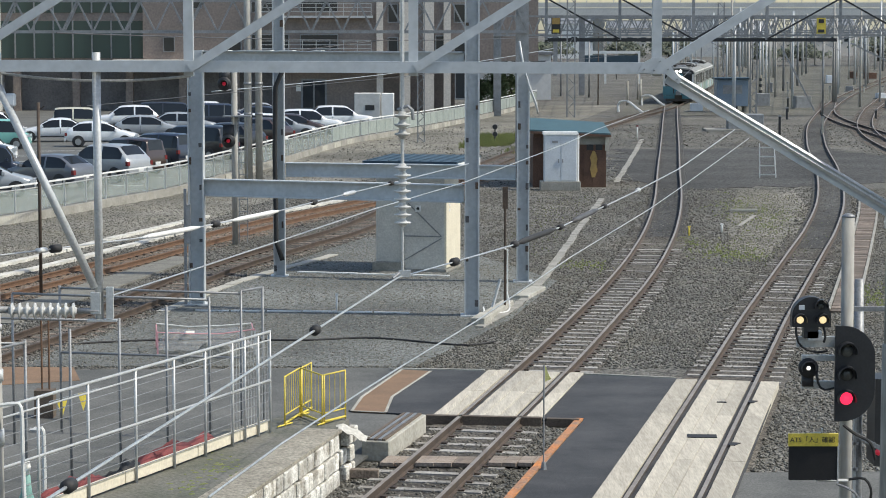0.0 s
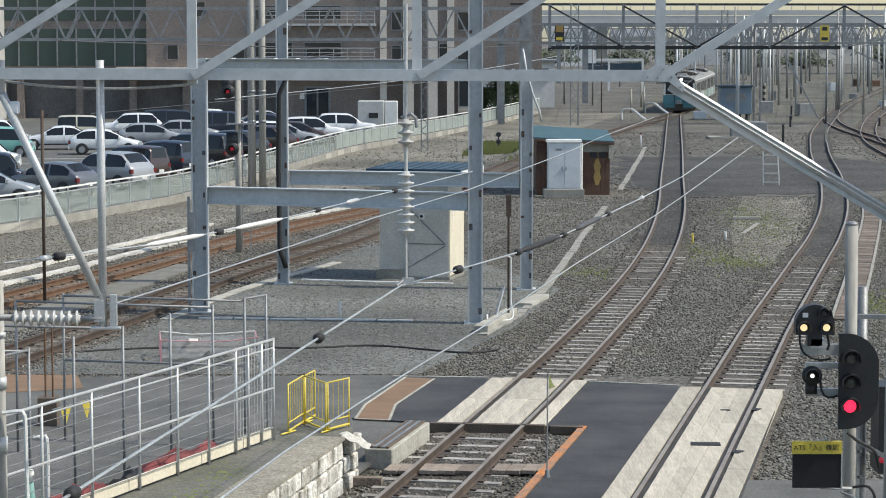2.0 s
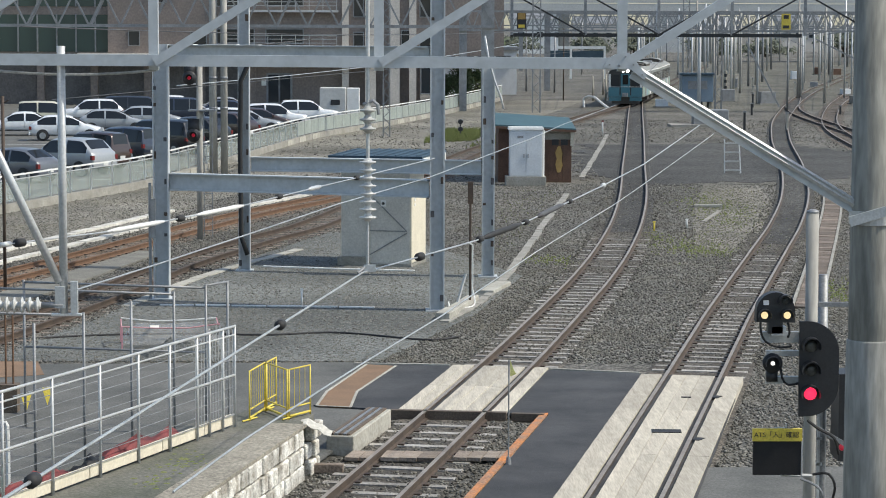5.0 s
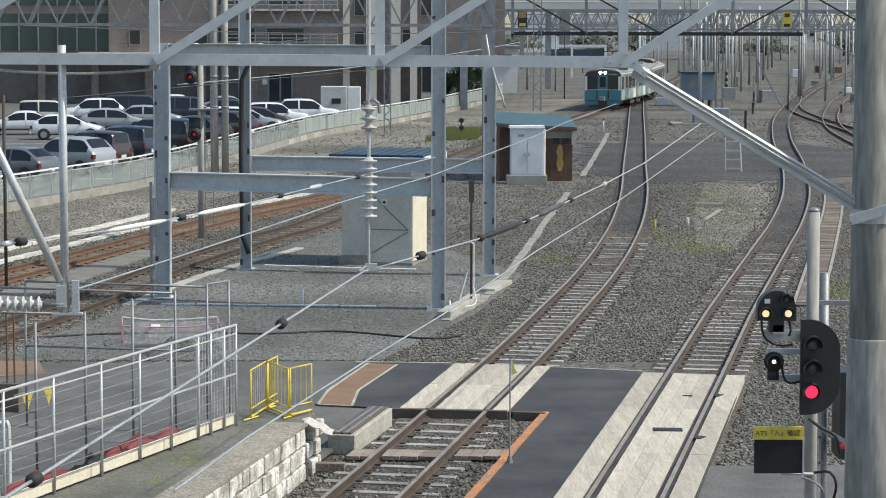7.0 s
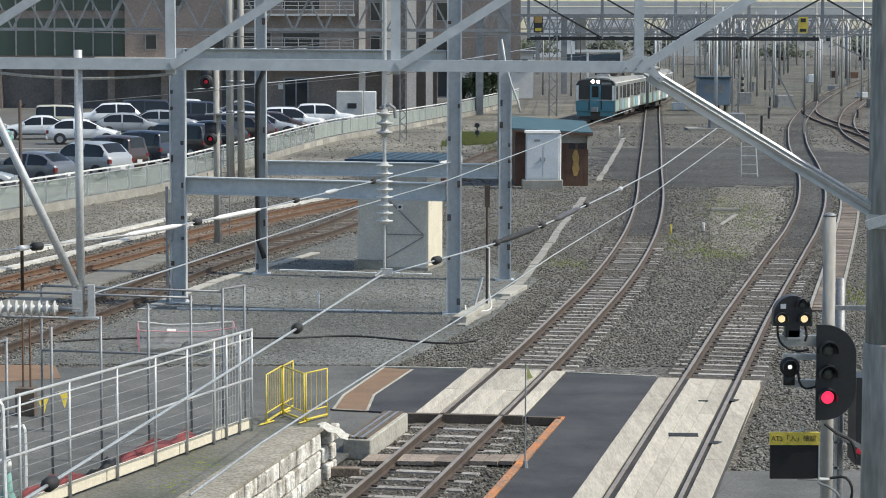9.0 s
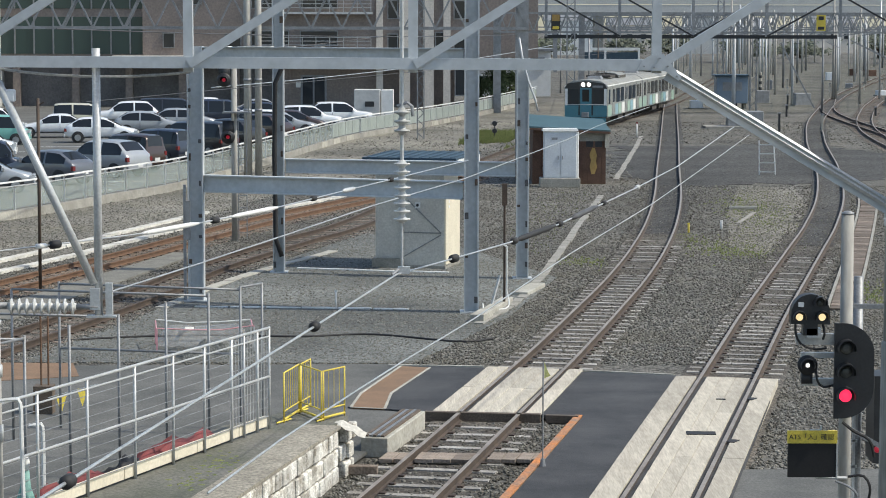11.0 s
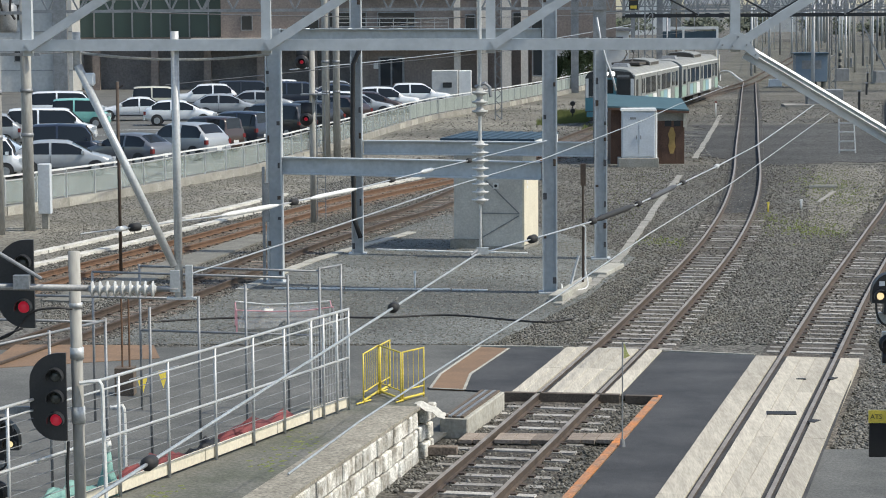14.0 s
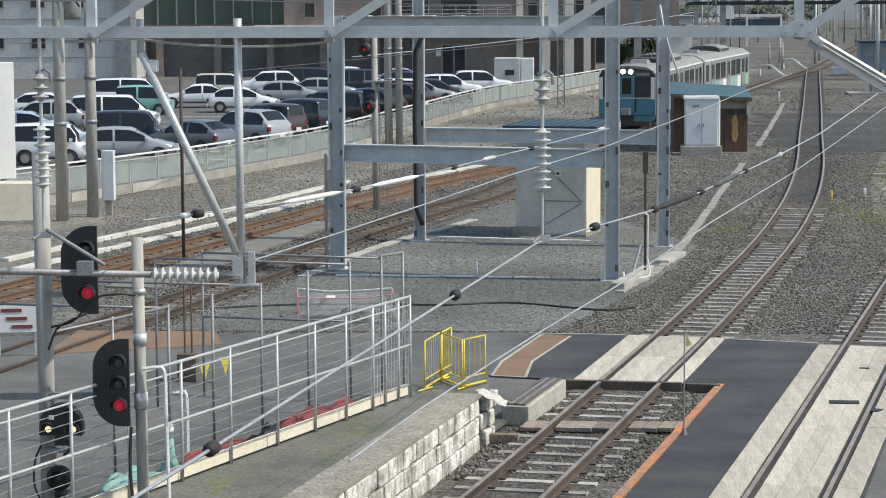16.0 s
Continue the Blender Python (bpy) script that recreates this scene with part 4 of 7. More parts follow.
wire("contact_wire", [Vector((-1.05, 10.48, 5.0)), Vector((-0.82, 11.83, 5.0)), Vector((-0.49, 13.47, 5.0)), Vector((-0.26, 14.58, 5.0)), Vector((0.23, 16.82, 5.0)), Vector((1.17, 21.61, 5.0)), Vector((2.39, 27.35, 5.0)), Vector((3.05, 30.7, 5.0)), Vector((4.31, 37.19, 5.0)), Vector((5.77, 44.75, 5.0))], 0.0055, WIRE, "thin straight contact wire over the crossing track")
wire("messenger_wire", [Vector((-4.47, 23.85, 4.8)), Vector((-4.09, 24.46, 4.8)), Vector((-3.25, 25.91, 4.8)), Vector((-2.69, 27.55, 4.8)), Vector((-2.11, 29.06, 4.82)), Vector((-1.25, 31.97, 4.86)), Vector((-0.75, 33.63, 4.88)), Vector((0.41, 37.81, 4.92))], 0.009, WIRE, "bright wire with white insulating sleeves",
     [("ball_insulator", 24.49, 24.64, 0.045, RUBBER), ("sleeve", 24.30, 24.45, 0.028, WHITE), ("sleeve", 25.85, 27.21, 0.028, WHITE), ("ball_insulator", 27.56, 27.71, 0.04, RUBBER), ("sleeve", 28.04, 29.29, 0.028, WHITE), ("ball_insulator", 30.49, 30.64, 0.035, RUBBER), ("sleeve", 31.68, 32.16, 0.03, GALV), ("ball_insulator", 33.62, 33.77, 0.035, RUBBER)])
wire("contact_wire", [Vector((-2.59, 18.5, 5.0)), Vector((-2.17, 20.45, 5.0)), Vector((-1.61, 23.22, 5.0)), Vector((-0.81, 27.27, 5.0)), Vector((0.29, 32.04, 5.0)), Vector((2.19, 42.59, 5.0)), Vector((3.22, 48.97, 5.0)), Vector((5.22, 59.94, 5.0))], 0.007, WIRE, "thin straight contact wire over the curved track")
wire("jumper_cable", sag((-5.0, GY + 0.1, 6.72), (-2.55, GY + 0.1, 6.6), 0.1), 0.016, WIRE, "pale jumper cable sagging under the gantry")
wire("feeder_wire", sag((-22, 90, 5.2), (-2.5, 112, 6.5), 0.3), 0.02, WIRE_DARK, "thin dark feeder wire over the side tracks")
wire("feeder_wire", sag((-7.5, 77, 5.0), (6, 130, 5.9), 0.2), 0.018, WIRE, "thin pale feeder wire over the side tracks")
wire("feeder_wire", sag((-12, 74, 6.9), (9.5, 186, 6.4), 0.3), 0.022, WIRE_DARK, "thin dark feeder wire over the side tracks")
wire("contact_wire", sag((-9.0, 60, 5.1), (20, 207, 5.1), 0.05), 0.012, WIRE_DARK, "thin dark contact wire over the main track")
wire("contact_wire", sag((8.2, 82, 5.3), (24, 214, 5.2), 0.1), 0.014, WIRE_DARK, "thin dark contact wire over the curved track")

cable = Shape()
pts = [Vector((-4.35, 67.0, 6.4)), Vector((-4.5, 66.9, 5.9)), Vector((-4.72, 66.95, 5.4)), Vector((-4.75, 66.95, 3.5)), Vector((-4.72, 66.95, 1.0)), Vector((-4.55, 66.95, 0.5))]
cable.pipe(pts, 0.07, 8)
tagged(part("power_cable", cable, RUBBER, None, "", True), "thick black power cable strapped to a steel post", "cable")
cable = Shape()
cable.pipe([(2.1, 65.5, 6.7), (2.2, 65.5, 6.1), (2.36, 65.4, 5.5), (2.55, 65.4, 5.0), (2.62, 65.4, 4.7)], 0.03, 8)
tagged(part("power_cable", cable, GALV, None, "", True), "pale bent cable conduit at a post head", "cable")

# ---- signals ----
RED_LIT = mat("lit_red_lens", (0.7, 0.02, 0.05), (0.6, 0.02, 0.04), 5, 0.3, emit=((1.0, 0.03, 0.10), 1.3))
RED_DIM = mat("dim_red_lens", (0.14, 0.015, 0.02), (0.10, 0.012, 0.018), 5, 0.3, emit=((1.0, 0.04, 0.10), 0.22))
LENS_DARK = mat("dark_glass_lens", (0.10, 0.105, 0.10), (0.06, 0.065, 0.06), 20, 0.2)
LAMP_WARM = mat("lit_warm_lens", (0.8, 0.7, 0.45), (0.7, 0.6, 0.4), 5, 0.3, emit=((1.0, 0.80, 0.45), 0.8))
LAMP_WHITE = mat("lit_white_lens", (0.8, 0.8, 0.8), (0.7, 0.7, 0.7), 5, 0.3, emit=((1.0, 0.98, 0.95), 1.0))


def hood(s, x, y, z, r, length, n=14):
    """The upper half of a lamp hood, towards -Y."""
    vs = []
    for k in range(n + 1):
        a = math.pi * (-0.12 + 1.24 * k / n)
        for rr, yy in ((r, y), (r, y - length), (r * 0.9, y - length), (r * 0.9, y)):
            vs.append((x + rr * math.cos(a), yy, z + rr * math.sin(a)))
    fs = []
    for k in range(n):
        for j in range(4):
            fs.append((k * 4 + j, k * 4 + (j + 1) % 4, k * 4 + 4 + (j + 1) % 4, k * 4 + 4 + j))
    return s.add(vs, fs)


def signal_head(parent, at, side, lit, w=0.44, h=1.06, lamps=3, size=1.0):
    """A colour light head: half-round board, lamp hoods and lenses; side +1 has its round edge on +X."""
    x0, y0, z0 = at
    out = [(0.0, 0.0)]
    n = 10
    R = h * 0.33
    for k in range(n + 1):
        a = -math.pi / 2 + math.pi / 2 * k / n
        out.append((w - R + R * math.cos(a), R + R * math.sin(a)))
    for k in range(n + 1):
        a = math.pi / 2 * k / n
        out.append((w - R + R * math.cos(a), h - R + R * math.sin(a)))
    out.append((0.0, h))
    m = len(out)
    vs = [(x0 + side * a, y0 + d, z0 + b) for d in (0, 0.05) for a, b in out]
    s = Shape().add(vs, [tuple(range(m)), tuple(range(2 * m - 1, m - 1, -1))] + [(i, (i + 1) % m, m + (i + 1) % m, m + i) for i in range(m)])
    s.box((x0 + side * (w * 0.35), y0 + 0.15, z0 + h * 0.5), (w * 0.5, 0.22, h * 0.8))
    board = part("signal_head", s, BLACK, parent)
    for k in range(lamps):
        z = z0 + h * (0.24 + 0.25 * (lamps - 1 - k)) if lamps == 3 else z0 + h * 0.5
        x = x0 + side * w * 0.29
        part("hood", hood(Shape(), x, y0, z, 0.105 * size, 0.13), BLACK, board)
        part("lens", Shape().lathe((x, y0 - 0.035, z), (x, y0 + 0.01, z), [(0, 0.03), (0.4, 0.065 * size), (1, 0.075 * size)], 16), lit.get(k, LENS_DARK), board, "red lens" if k in lit else "dark lens", True)
    return board


def position_light(parent, at, lamps, r=0.215):
    """A shunt signal: dark housing with a rounded top, three small hooded lamps, two of them alight."""
    k = r / 0.215
    x0, y0, z0 = at
    out = [(-r, -0.1), (r, -0.1)] + [(r * math.cos(math.pi * k / 14), 0.02 + r * math.sin(math.pi * k / 14)) for k in range(15)]
    m = len(out)
    vs = [(x0 + a, y0 + d, z0 + b) for d in (0, 0.16) for a, b in out]
    s = Shape().add(vs, [tuple(range(m)), tuple(range(2 * m - 1, m - 1, -1))] + [(i, (i + 1) % m, m + (i + 1) % m, m + i) for i in range(m)])
    s.box((x0, y0 + 0.08, z0 - 0.16), (0.16, 0.14, 0.13))
    head = part("position_light", s, BLACK, parent)
    for dx, dz, mtl in ((-0.125, -0.02, lamps), (0.125, -0.02, lamps), (0.1, 0.14, LENS_DARK)):
        x, z = x0 + dx * k, z0 + dz * k
        part("hood", hood(Shape(), x, y0, z, 0.075 * k, 0.09), BLACK, head)
        part("lens", Shape().lathe((x, y0 - 0.02, z), (x, y0 + 0.01, z), [(0, 0.02), (0.5, 0.038), (1, 0.044)], 14), mtl, head, "", True)
    part("window", Shape().box((x0 - 0.11, y0 - 0.005, z0 + 0.12), (0.06, 0.012, 0.05)), CABINET_WHITE, head)
    return head


def round_light(parent, at, lens, r=0.11):
    x, y, z = at
    s = Shape().lathe((x, y - 0.02, z), (x, y + 0.14, z), [(0, r), (0.3, r), (1, r * 0.8)], 18)
    s.box((x, y + 0.06, z - r - 0.04), (0.12, 0.1, 0.12))
    head = part("round_light", s, BLACK, parent, "", True)
    part("lens", Shape().lathe((x, y - 0.035, z), (x, y, z), [(0, 0.02), (1, 0.03)], 12), lens, head, "", True)
    part("hood", hood(Shape(), x, y - 0.01, z, r * 0.75, 0.08), BLACK, head)
    return head


def hose(pts, r=0.014):
    return Shape().pipe(spline(pts, 0.06), r, 6)


SY = 26.0
sig = tagged(new("signal_mast"), "grey signal mast, black three-lamp head showing red, two small lights", "railway signal")
part("mast", Shape().tube((4.5, SY + 0.14, 0), (4.48, SY + 0.14, 5.0), 0.07, 16), CONCRETE_POLE, sig, "grey mast", True)
part("cap", Shape().lathe((4.48, SY + 0.14, 5.0), (4.48, SY + 0.14, 5.04), [(0, 0.072), (0.5, 0.07), (1, 0.03)], 16), GALV_DULL, sig, "", True)
signal_head(sig, (4.32, SY - 0.1, 2.76), 1, {2: RED_LIT})
position_light(sig, (4.06, SY - 0.05, 3.9), LAMP_WARM)
round_light(sig, (4.04, SY, 3.34), LAMP_WHITE)
for x0, z, h in ((3.92, 3.62, 0.12), (3.98, 3.44, 0.06), (3.98, 3.14, 0.08)):
    part("bracket", Shape().beam((x0, SY + 0.1, z), (4.5, SY + 0.1, z), 0.06, h), GALV, sig)
part("clamp", Shape().box((4.1, SY + 0.04, 3.7), (0.16, 0.16, 0.1)), GALV, sig)
part("bracket", Shape().beam((4.5, SY + 0.14, 3.98), (4.9, SY + 0.14, 3.98), 0.05, 0.05), GALV_DULL, sig)
part("stay", Shape().beam((4.55, SY + 0.14, 2.6), (4.9, SY + 0.14, 2.4), 0.03, 0.05), GALV_DULL, sig)
part("cable", hose([(3.9, SY, 3.86), (3.9, SY - 0.02, 3.7), (3.96, SY - 0.02, 3.58), (4.12, SY - 0.02, 3.52), (4.3, SY, 3.54)]), RUBBER, sig)
part("cable", hose([(4.2, SY, 3.8), (4.22, SY - 0.02, 3.7), (4.2, SY - 0.02, 3.62)]), RUBBER, sig)
part("cable", hose([(4.13, SY, 3.3), (4.15, SY - 0.03, 3.16), (4.22, SY - 0.03, 3.1), (4.34, SY, 3.12)]), RUBBER, sig)
part("cable", hose([(4.42, SY - 0.1, 2.72), (4.55, SY - 0.12, 2.62), (4.72, SY - 0.1, 2.52), (4.8, SY, 2.3)], 0.018), RUBBER, sig)
part("cable", hose([(4.5, SY - 0.05, 2.1), (4.66, SY - 0.1, 2.12), (4.74, SY - 0.1, 1.98), (4.72, SY, 1.75)], 0.016), RUBBER, sig)
part("cable", hose([(4.36, SY - 0.05, 2.05), (4.5, SY - 0.1, 2.0), (4.6, SY - 0.1, 1.9), (4.62, SY, 1.7)], 0.014), GALV_DULL, sig)

slim = tagged(new("signal_mast"), "grey mast with a narrow black signal seen from its side", "railway signal")
part("mast", Shape().tube((4.82, SY + 1.2, 0), (4.80, SY + 1.2, 4.2), 0.055, 14), GALV_DULL, slim, "", True)
hd = part("signal_head", Shape().box((4.98, SY + 0.9, 2.62), (0.15, 0.5, 1.0)), BLACK, slim)
part("lens", Shape().lathe((4.95, SY + 0.62, 2.28), (4.95, SY + 0.66, 2.28), [(0, 0.025), (1, 0.045)], 12), RED_DIM, hd, "red lens", True)
part("ladder", Shape().beam((4.66, SY + 1.1, 1.2), (4.66, SY + 1.1, 2.6), 0.03, 0.03).beam((4.76, SY + 1.1, 1.2), (4.76, SY + 1.1, 2.6), 0.03, 0.03).beam((4.62, SY + 1.1, 2.0), (4.8, SY + 1.1, 2.0), 0.03, 0.03).beam((4.6, SY + 1.1, 2.0), (4.7, SY + 1.1, 2.35), 0.025, 0.025).beam((4.62, SY + 1.1, 2.3), (4.8, SY + 1.1, 2.3), 0.03, 0.03), GALV, slim)

sign = thing("reminder_sign", "black sign panel under a yellow strip with black writing", "sign", (4.085, SY - 0.12, 0))
part("panel", Shape().box((0, 0, 2.31), (0.53, 0.04, 0.4)), SIGN_BLACK, sign)
part("strip", Shape().box((0, -0.004, 2.56), (0.55, 0.05, 0.14)), YELLOW, sign)
part("frame", Shape().box((0.275, 0.0, 2.3), (0.015, 0.05, 0.44)).beam((-0.02, 0.02, 2.63), (0.1, 0.02, 2.63), 0.02, 0.02).beam((0.1, 0.02, 2.68), (0.1, 0.02, 2.55), 0.02, 0.02).tube((0.05, 0.05, 2.1), (0.42, 0.2, 2.06), 0.02), GALV, sign)


def words(body, height, place, parent, material, rx=90):
    """Raised letters as one mesh."""
    cu = bpy.data.curves.new("writing", "FONT")
    cu.body, cu.size, cu.extrude = body, height, 0.002
    cu.align_x, cu.align_y = "CENTER", "CENTER"
    tmp = bpy.data.objects.new("writing", cu)
    scene.collection.objects.link(tmp)
    dg = bpy.context.evaluated_depsgraph_get()
    me = bpy.data.meshes.new_from_object(tmp.evaluated_get(dg))
    bpy.data.objects.remove(tmp)
    me.materials.clear()
    me.materials.append(material)
    ob = new("writing", me)
    ob.parent = parent
    ob.matrix_local = pose(*place, rx, 0, 0)
    return ob


words("ATS「入」確認", 0.074, (-0.01, -0.034, 2.56), sign, BLACK)

WY = 28.0
lmast = tagged(new("signal_mast"), "thick grey mast with a black red-lit signal head and small lights", "railway signal")
part("mast", Shape().tube((-6.5, WY + 0.16, 0), (-6.52, WY + 0.16, 5.2), 0.1, 18), CONCRETE_POLE, lmast, "grey mast", True)
signal_head(lmast, (-5.80, WY - 0.1, 3.28), -1, {2: RED_DIM})
position_light(lmast, (-6.29, WY - 0.1, 1.9), LAMP_WARM, 0.26)
round_light(lmast, (-6.33, WY - 0.05, 1.27), LENS_DARK, 0.155)
for a, b, h in (((-7.2, WY + 0.1, 2.24), (-5.9, WY + 0.1, 2.26), 0.08), ((-6.5, WY + 0.1, 3.5), (-6.0, WY + 0.1, 3.48), 0.06), ((-6.55, WY, 1.6), (-6.2, WY, 1.6), 0.05), ((-6.55, WY + 0.1, 1.05), (-6.2, WY + 0.1, 1.07), 0.06)):
    part("bracket", Shape().beam(a, b, 0.06, h), GALV_DULL, lmast)
part("cable", hose([(-5.95, WY - 0.1, 3.28), (-6.1, WY - 0.14, 3.22), (-6.3, WY - 0.12, 3.1), (-6.45, WY, 2.8)]), RUBBER, lmast)
part("cable", hose([(-6.2, WY - 0.1, 1.75), (-6.18, WY - 0.14, 1.62), (-6.3, WY - 0.1, 1.55)]), RUBBER, lmast)
part("cable", hose([(-6.52, WY - 0.1, 1.7), (-6.6, WY - 0.14, 1.5), (-6.62, WY - 0.12, 1.2), (-6.55, WY - 0.1, 1.0)]), RUBBER, lmast)

lsig = tagged(new("signal_mast"), "slender grey mast with a black three-lamp signal head turned away", "railway signal")
part("mast", Shape().tube((-5.33, WY + 0.1, 0), (-5.35, WY + 0.1, 4.18), 0.072, 16), CONCRETE_POLE, lsig, "grey mast", True)
part("band", Shape().lathe((-5.34, WY + 0.1, 3.5), (-5.34, WY + 0.1, 3.56), [(0, 0.08), (1, 0.08)], 16).lathe((-5.34, WY + 0.1, 2.88), (-5.34, WY + 0.1, 3.02), [(0, 0.085), (1, 0.085)], 16).lathe((-5.34, WY + 0.1, 2.1), (-5.34, WY + 0.1, 2.3), [(0, 0.085), (1, 0.085)], 16), GALV, lsig, "", True)
signal_head(lsig, (-5.44, WY - 0.12, 1.92), -1, {2: RED_DIM})
part("cable", hose([(-5.36, WY - 0.02, 3.5), (-5.6, WY - 0.1, 3.52), (-5.85, WY - 0.1, 3.46), (-6.1, WY - 0.1, 3.2), (-6.42, WY, 3.1)]), RUBBER, lsig)
part("cable", hose([(-5.44, WY - 0.05, 1.9), (-5.46, WY - 0.05, 1.4), (-5.42, WY - 0.05, 0.8)], 0.02), RUBBER, lsig)
part("pipe", hose([(-5.3, WY, 2.6), (-5.1, WY, 2.62), (-5.03, WY, 2.55), (-5.02, WY, 2.0), (-5.0, WY, 1.0)], 0.025), WHITE, lsig)

# signals by the far side tracks
def side_signal(at, heads, top):
    x, y = at
    t = tagged(new("signal_post"), "grey post with two black signal heads glowing red", "railway signal", "side signals")
    part("post", Shape().tube((x, y, 0), (x, y, top), 0.1, 14), CONCRETE_POLE, t, "", True)
    for dx, z, h in heads:
        s = Shape().lathe((x + dx, y - 0.3, z), (x + dx, y - 0.05, z), [(0, 0.2), (0.2, 0.23), (1, 0.2)], 18)
        if h:
            s.box((x + dx, y - 0.12, z + 0.25), (0.36, 0.2, 0.55))
        b = part("signal_head", s, BLACK, t, "", True)
        part("lens", Shape().lathe((x + dx, y - 0.34, z), (x + dx, y - 0.3, z), [(0, 0.03), (1, 0.06)], 14), RED_DIM, b, "red lens", True)
        part("hood", hood(Shape(), x + dx, y - 0.3, z, 0.13, 0.2), BLACK, b)
    part("platform", Shape().box((x + 0.1, y - 0.1, 4.2), (0.9, 0.5, 0.05)).beam((x - 0.3, y - 0.3, 4.2), (x - 0.3, y - 0.3, 4.6), 0.03, 0.03).beam((x + 0.5, y - 0.3, 4.2), (x + 0.5, y - 0.3, 4.6), 0.03, 0.03), GALV_DULL, t)
    part("ladder", Shape().beam((x + 0.15, y - 0.2, 0.1), (x + 0.15, y - 0.2, 4.2), 0.03, 0.03).beam((x + 0.42, y - 0.2, 0.1), (x + 0.42, y - 0.2, 4.2), 0.03, 0.03), GALV_DULL, t)
    for k in range(10):
        part("rung", Shape().beam((x + 0.15, y - 0.2, 0.3 + 0.4 * k), (x + 0.42, y - 0.2, 0.3 + 0.4 * k), 0.025, 0.025), GALV_DULL, t)
    return t


side_signal((-6.78, 77.2), [(-0.3, 5.25, True), (-0.18, 3.4, True)], 5.9)

# ---- near fence on the platform ----
fence = tagged(new("mesh_fence"), "galvanised pipe fence with wire strands and a cream base board", "fence")
FA, FB = Vector((-2.67, 36.27, 0.85)), Vector((-10.42, 15.81, 0.85))
fd = (FB - FA).normalized()
FLEN = (FB - FA).length
k = 0.0
offs = [0.0, 0.43, 0.9, 1.33, 2.23, 3.22, 4.36, 5.68]
while offs[-1] + 1.28 < FLEN:
    offs.append(offs[-1] + 1.28)
for o in offs:
    p = FA + fd * o
    part("post", Shape().tube(p + Vector((0, 0, -0.05)), p + Vector((0, 0, 1.59)), 0.021, 10), GALV, fence, "", True)
for z, r in ((1.57, 0.022), (0.815, 0.02), (1.44, 0.014)):
    part("rail", Shape().tube(FA + Vector((0, 0, z)), FB + Vector((0, 0, z)), r, 8), GALV, fence, "", True)
for i in range(9):
    z = 0.21 + 0.142 * i
    part("strand", Shape().tube(FA + Vector((0, 0, z)), FB + Vector((0, 0, z)), 0.006, 5), GALV_DULL, fence)
for a, b in ((0.02, 1.0), (1.02, 2.4), (2.42, 4.6), (4.62, 7.0), (7.02, 9.4), (9.42, 11.8), (11.82, 14.2), (14.22, 16.6), (16.62, 19.0)):
    P, Q = FA + fd * a + Vector((-0.05, 0, 0.12)), FA + fd * b + Vector((-0.05, 0, 0.12))
    bevel(part("base_board", Shape().beam(P, Q, 0.05, 0.17), CREAM, fence, "cream base board"), 0.008)
part("end_panel", Shape().beam(FA + Vector((0, 0, 0.2)), FA + Vector((-0.35, -0.9, 0.2)), 0.006, 0.01), GALV, fence)
for i in range(14):
    p = FA + fd * (0.08 + i * 0.1)
    part("mesh_bar", Shape().tube(p + Vector((0, 0, 0.2)), p + Vector((0, 0, 1.53)), 0.004, 4), GALV, fence)

# taller pipe frame behind it
pf = tagged(new("pipe_frame"), "tall thin grey pipe posts with cross pipes behind the fence", "pipe frame")
for x, y in ((-3.1, 40.5), (-3.42, 39.9), (-3.85, 38.8), (-4.4, 37.5), (-4.95, 36.0), (-5.5, 34.7), (-5.95, 33.5), (-6.5, 32.2), (-7.1, 30.8), (-7.6, 29.4)):
    part("post", Shape().tube((x, y, 0.1), (x, y, 2.66), 0.022, 8), GALV_DULL, pf, "", True)
for a, b in (((-3.1, 40.5, 2.64), (-3.42, 39.9, 2.64)), ((-3.42, 39.9, 2.6), (-6.6, 40.6, 2.62)), ((-3.85, 38.8, 2.62), (-7.2, 39.4, 2.66)), ((-4.95, 36.0, 2.62), (-8.3, 36.3, 2.66)), ((-5.95, 33.5, 2.6), (-9.0, 33.9, 2.62)),
             ((-3.42, 39.9, 1.5), (-6.6, 40.6, 1.5)), ((-5.95, 33.5, 2.62), (-7.1, 30.8, 2.62))):
    part("cross_pipe", Shape().tube(a, b, 0.02, 8), GALV_DULL, pf, "", True)
for x, y in ((-6.6, 40.6), (-7.2, 39.4), (-8.3, 36.3), (-9.0, 33.9)):
    part("post", Shape().tube((x, y, 0.1), (x, y, 2.66), 0.022, 8), GALV_DULL, pf, "", True)

# sheets and bundles along the base of the fence
def heap(name, label, category, at, size, rz, material, seed, rough=0.35, nx=14, ny=8):
    """A low crumpled heap."""
    rnd = random.Random(seed)
    vs, fs = [], []
    for i in range(nx + 1):
        for j in range(ny + 1):
            u, v = i / nx - 0.5, j / ny - 0.5
            e = max(0.0, 1 - (2 * abs(u)) ** 3) * max(0.0, 1 - (2 * abs(v)) ** 3)
            h = e * size[2] * (1 - rough + 2 * rough * noise.noise(Vector((u * 5 + seed, v * 4, seed * 1.7))) + rnd.uniform(-0.05, 0.05))
            vs.append((u * size[0], v * size[1], max(0.0, h)))
    for i in range(nx):
        for j in range(ny):
            a = i * (ny + 1) + j
            fs.append((a, a + 1, a + ny + 2, a + ny + 1))
    s = Shape().add(vs, fs)
    ob = part(name, s, material, None, "", True)
    ob.matrix_world = pose(*at, 0, 0, rz)
    return tagged(ob, label, category)


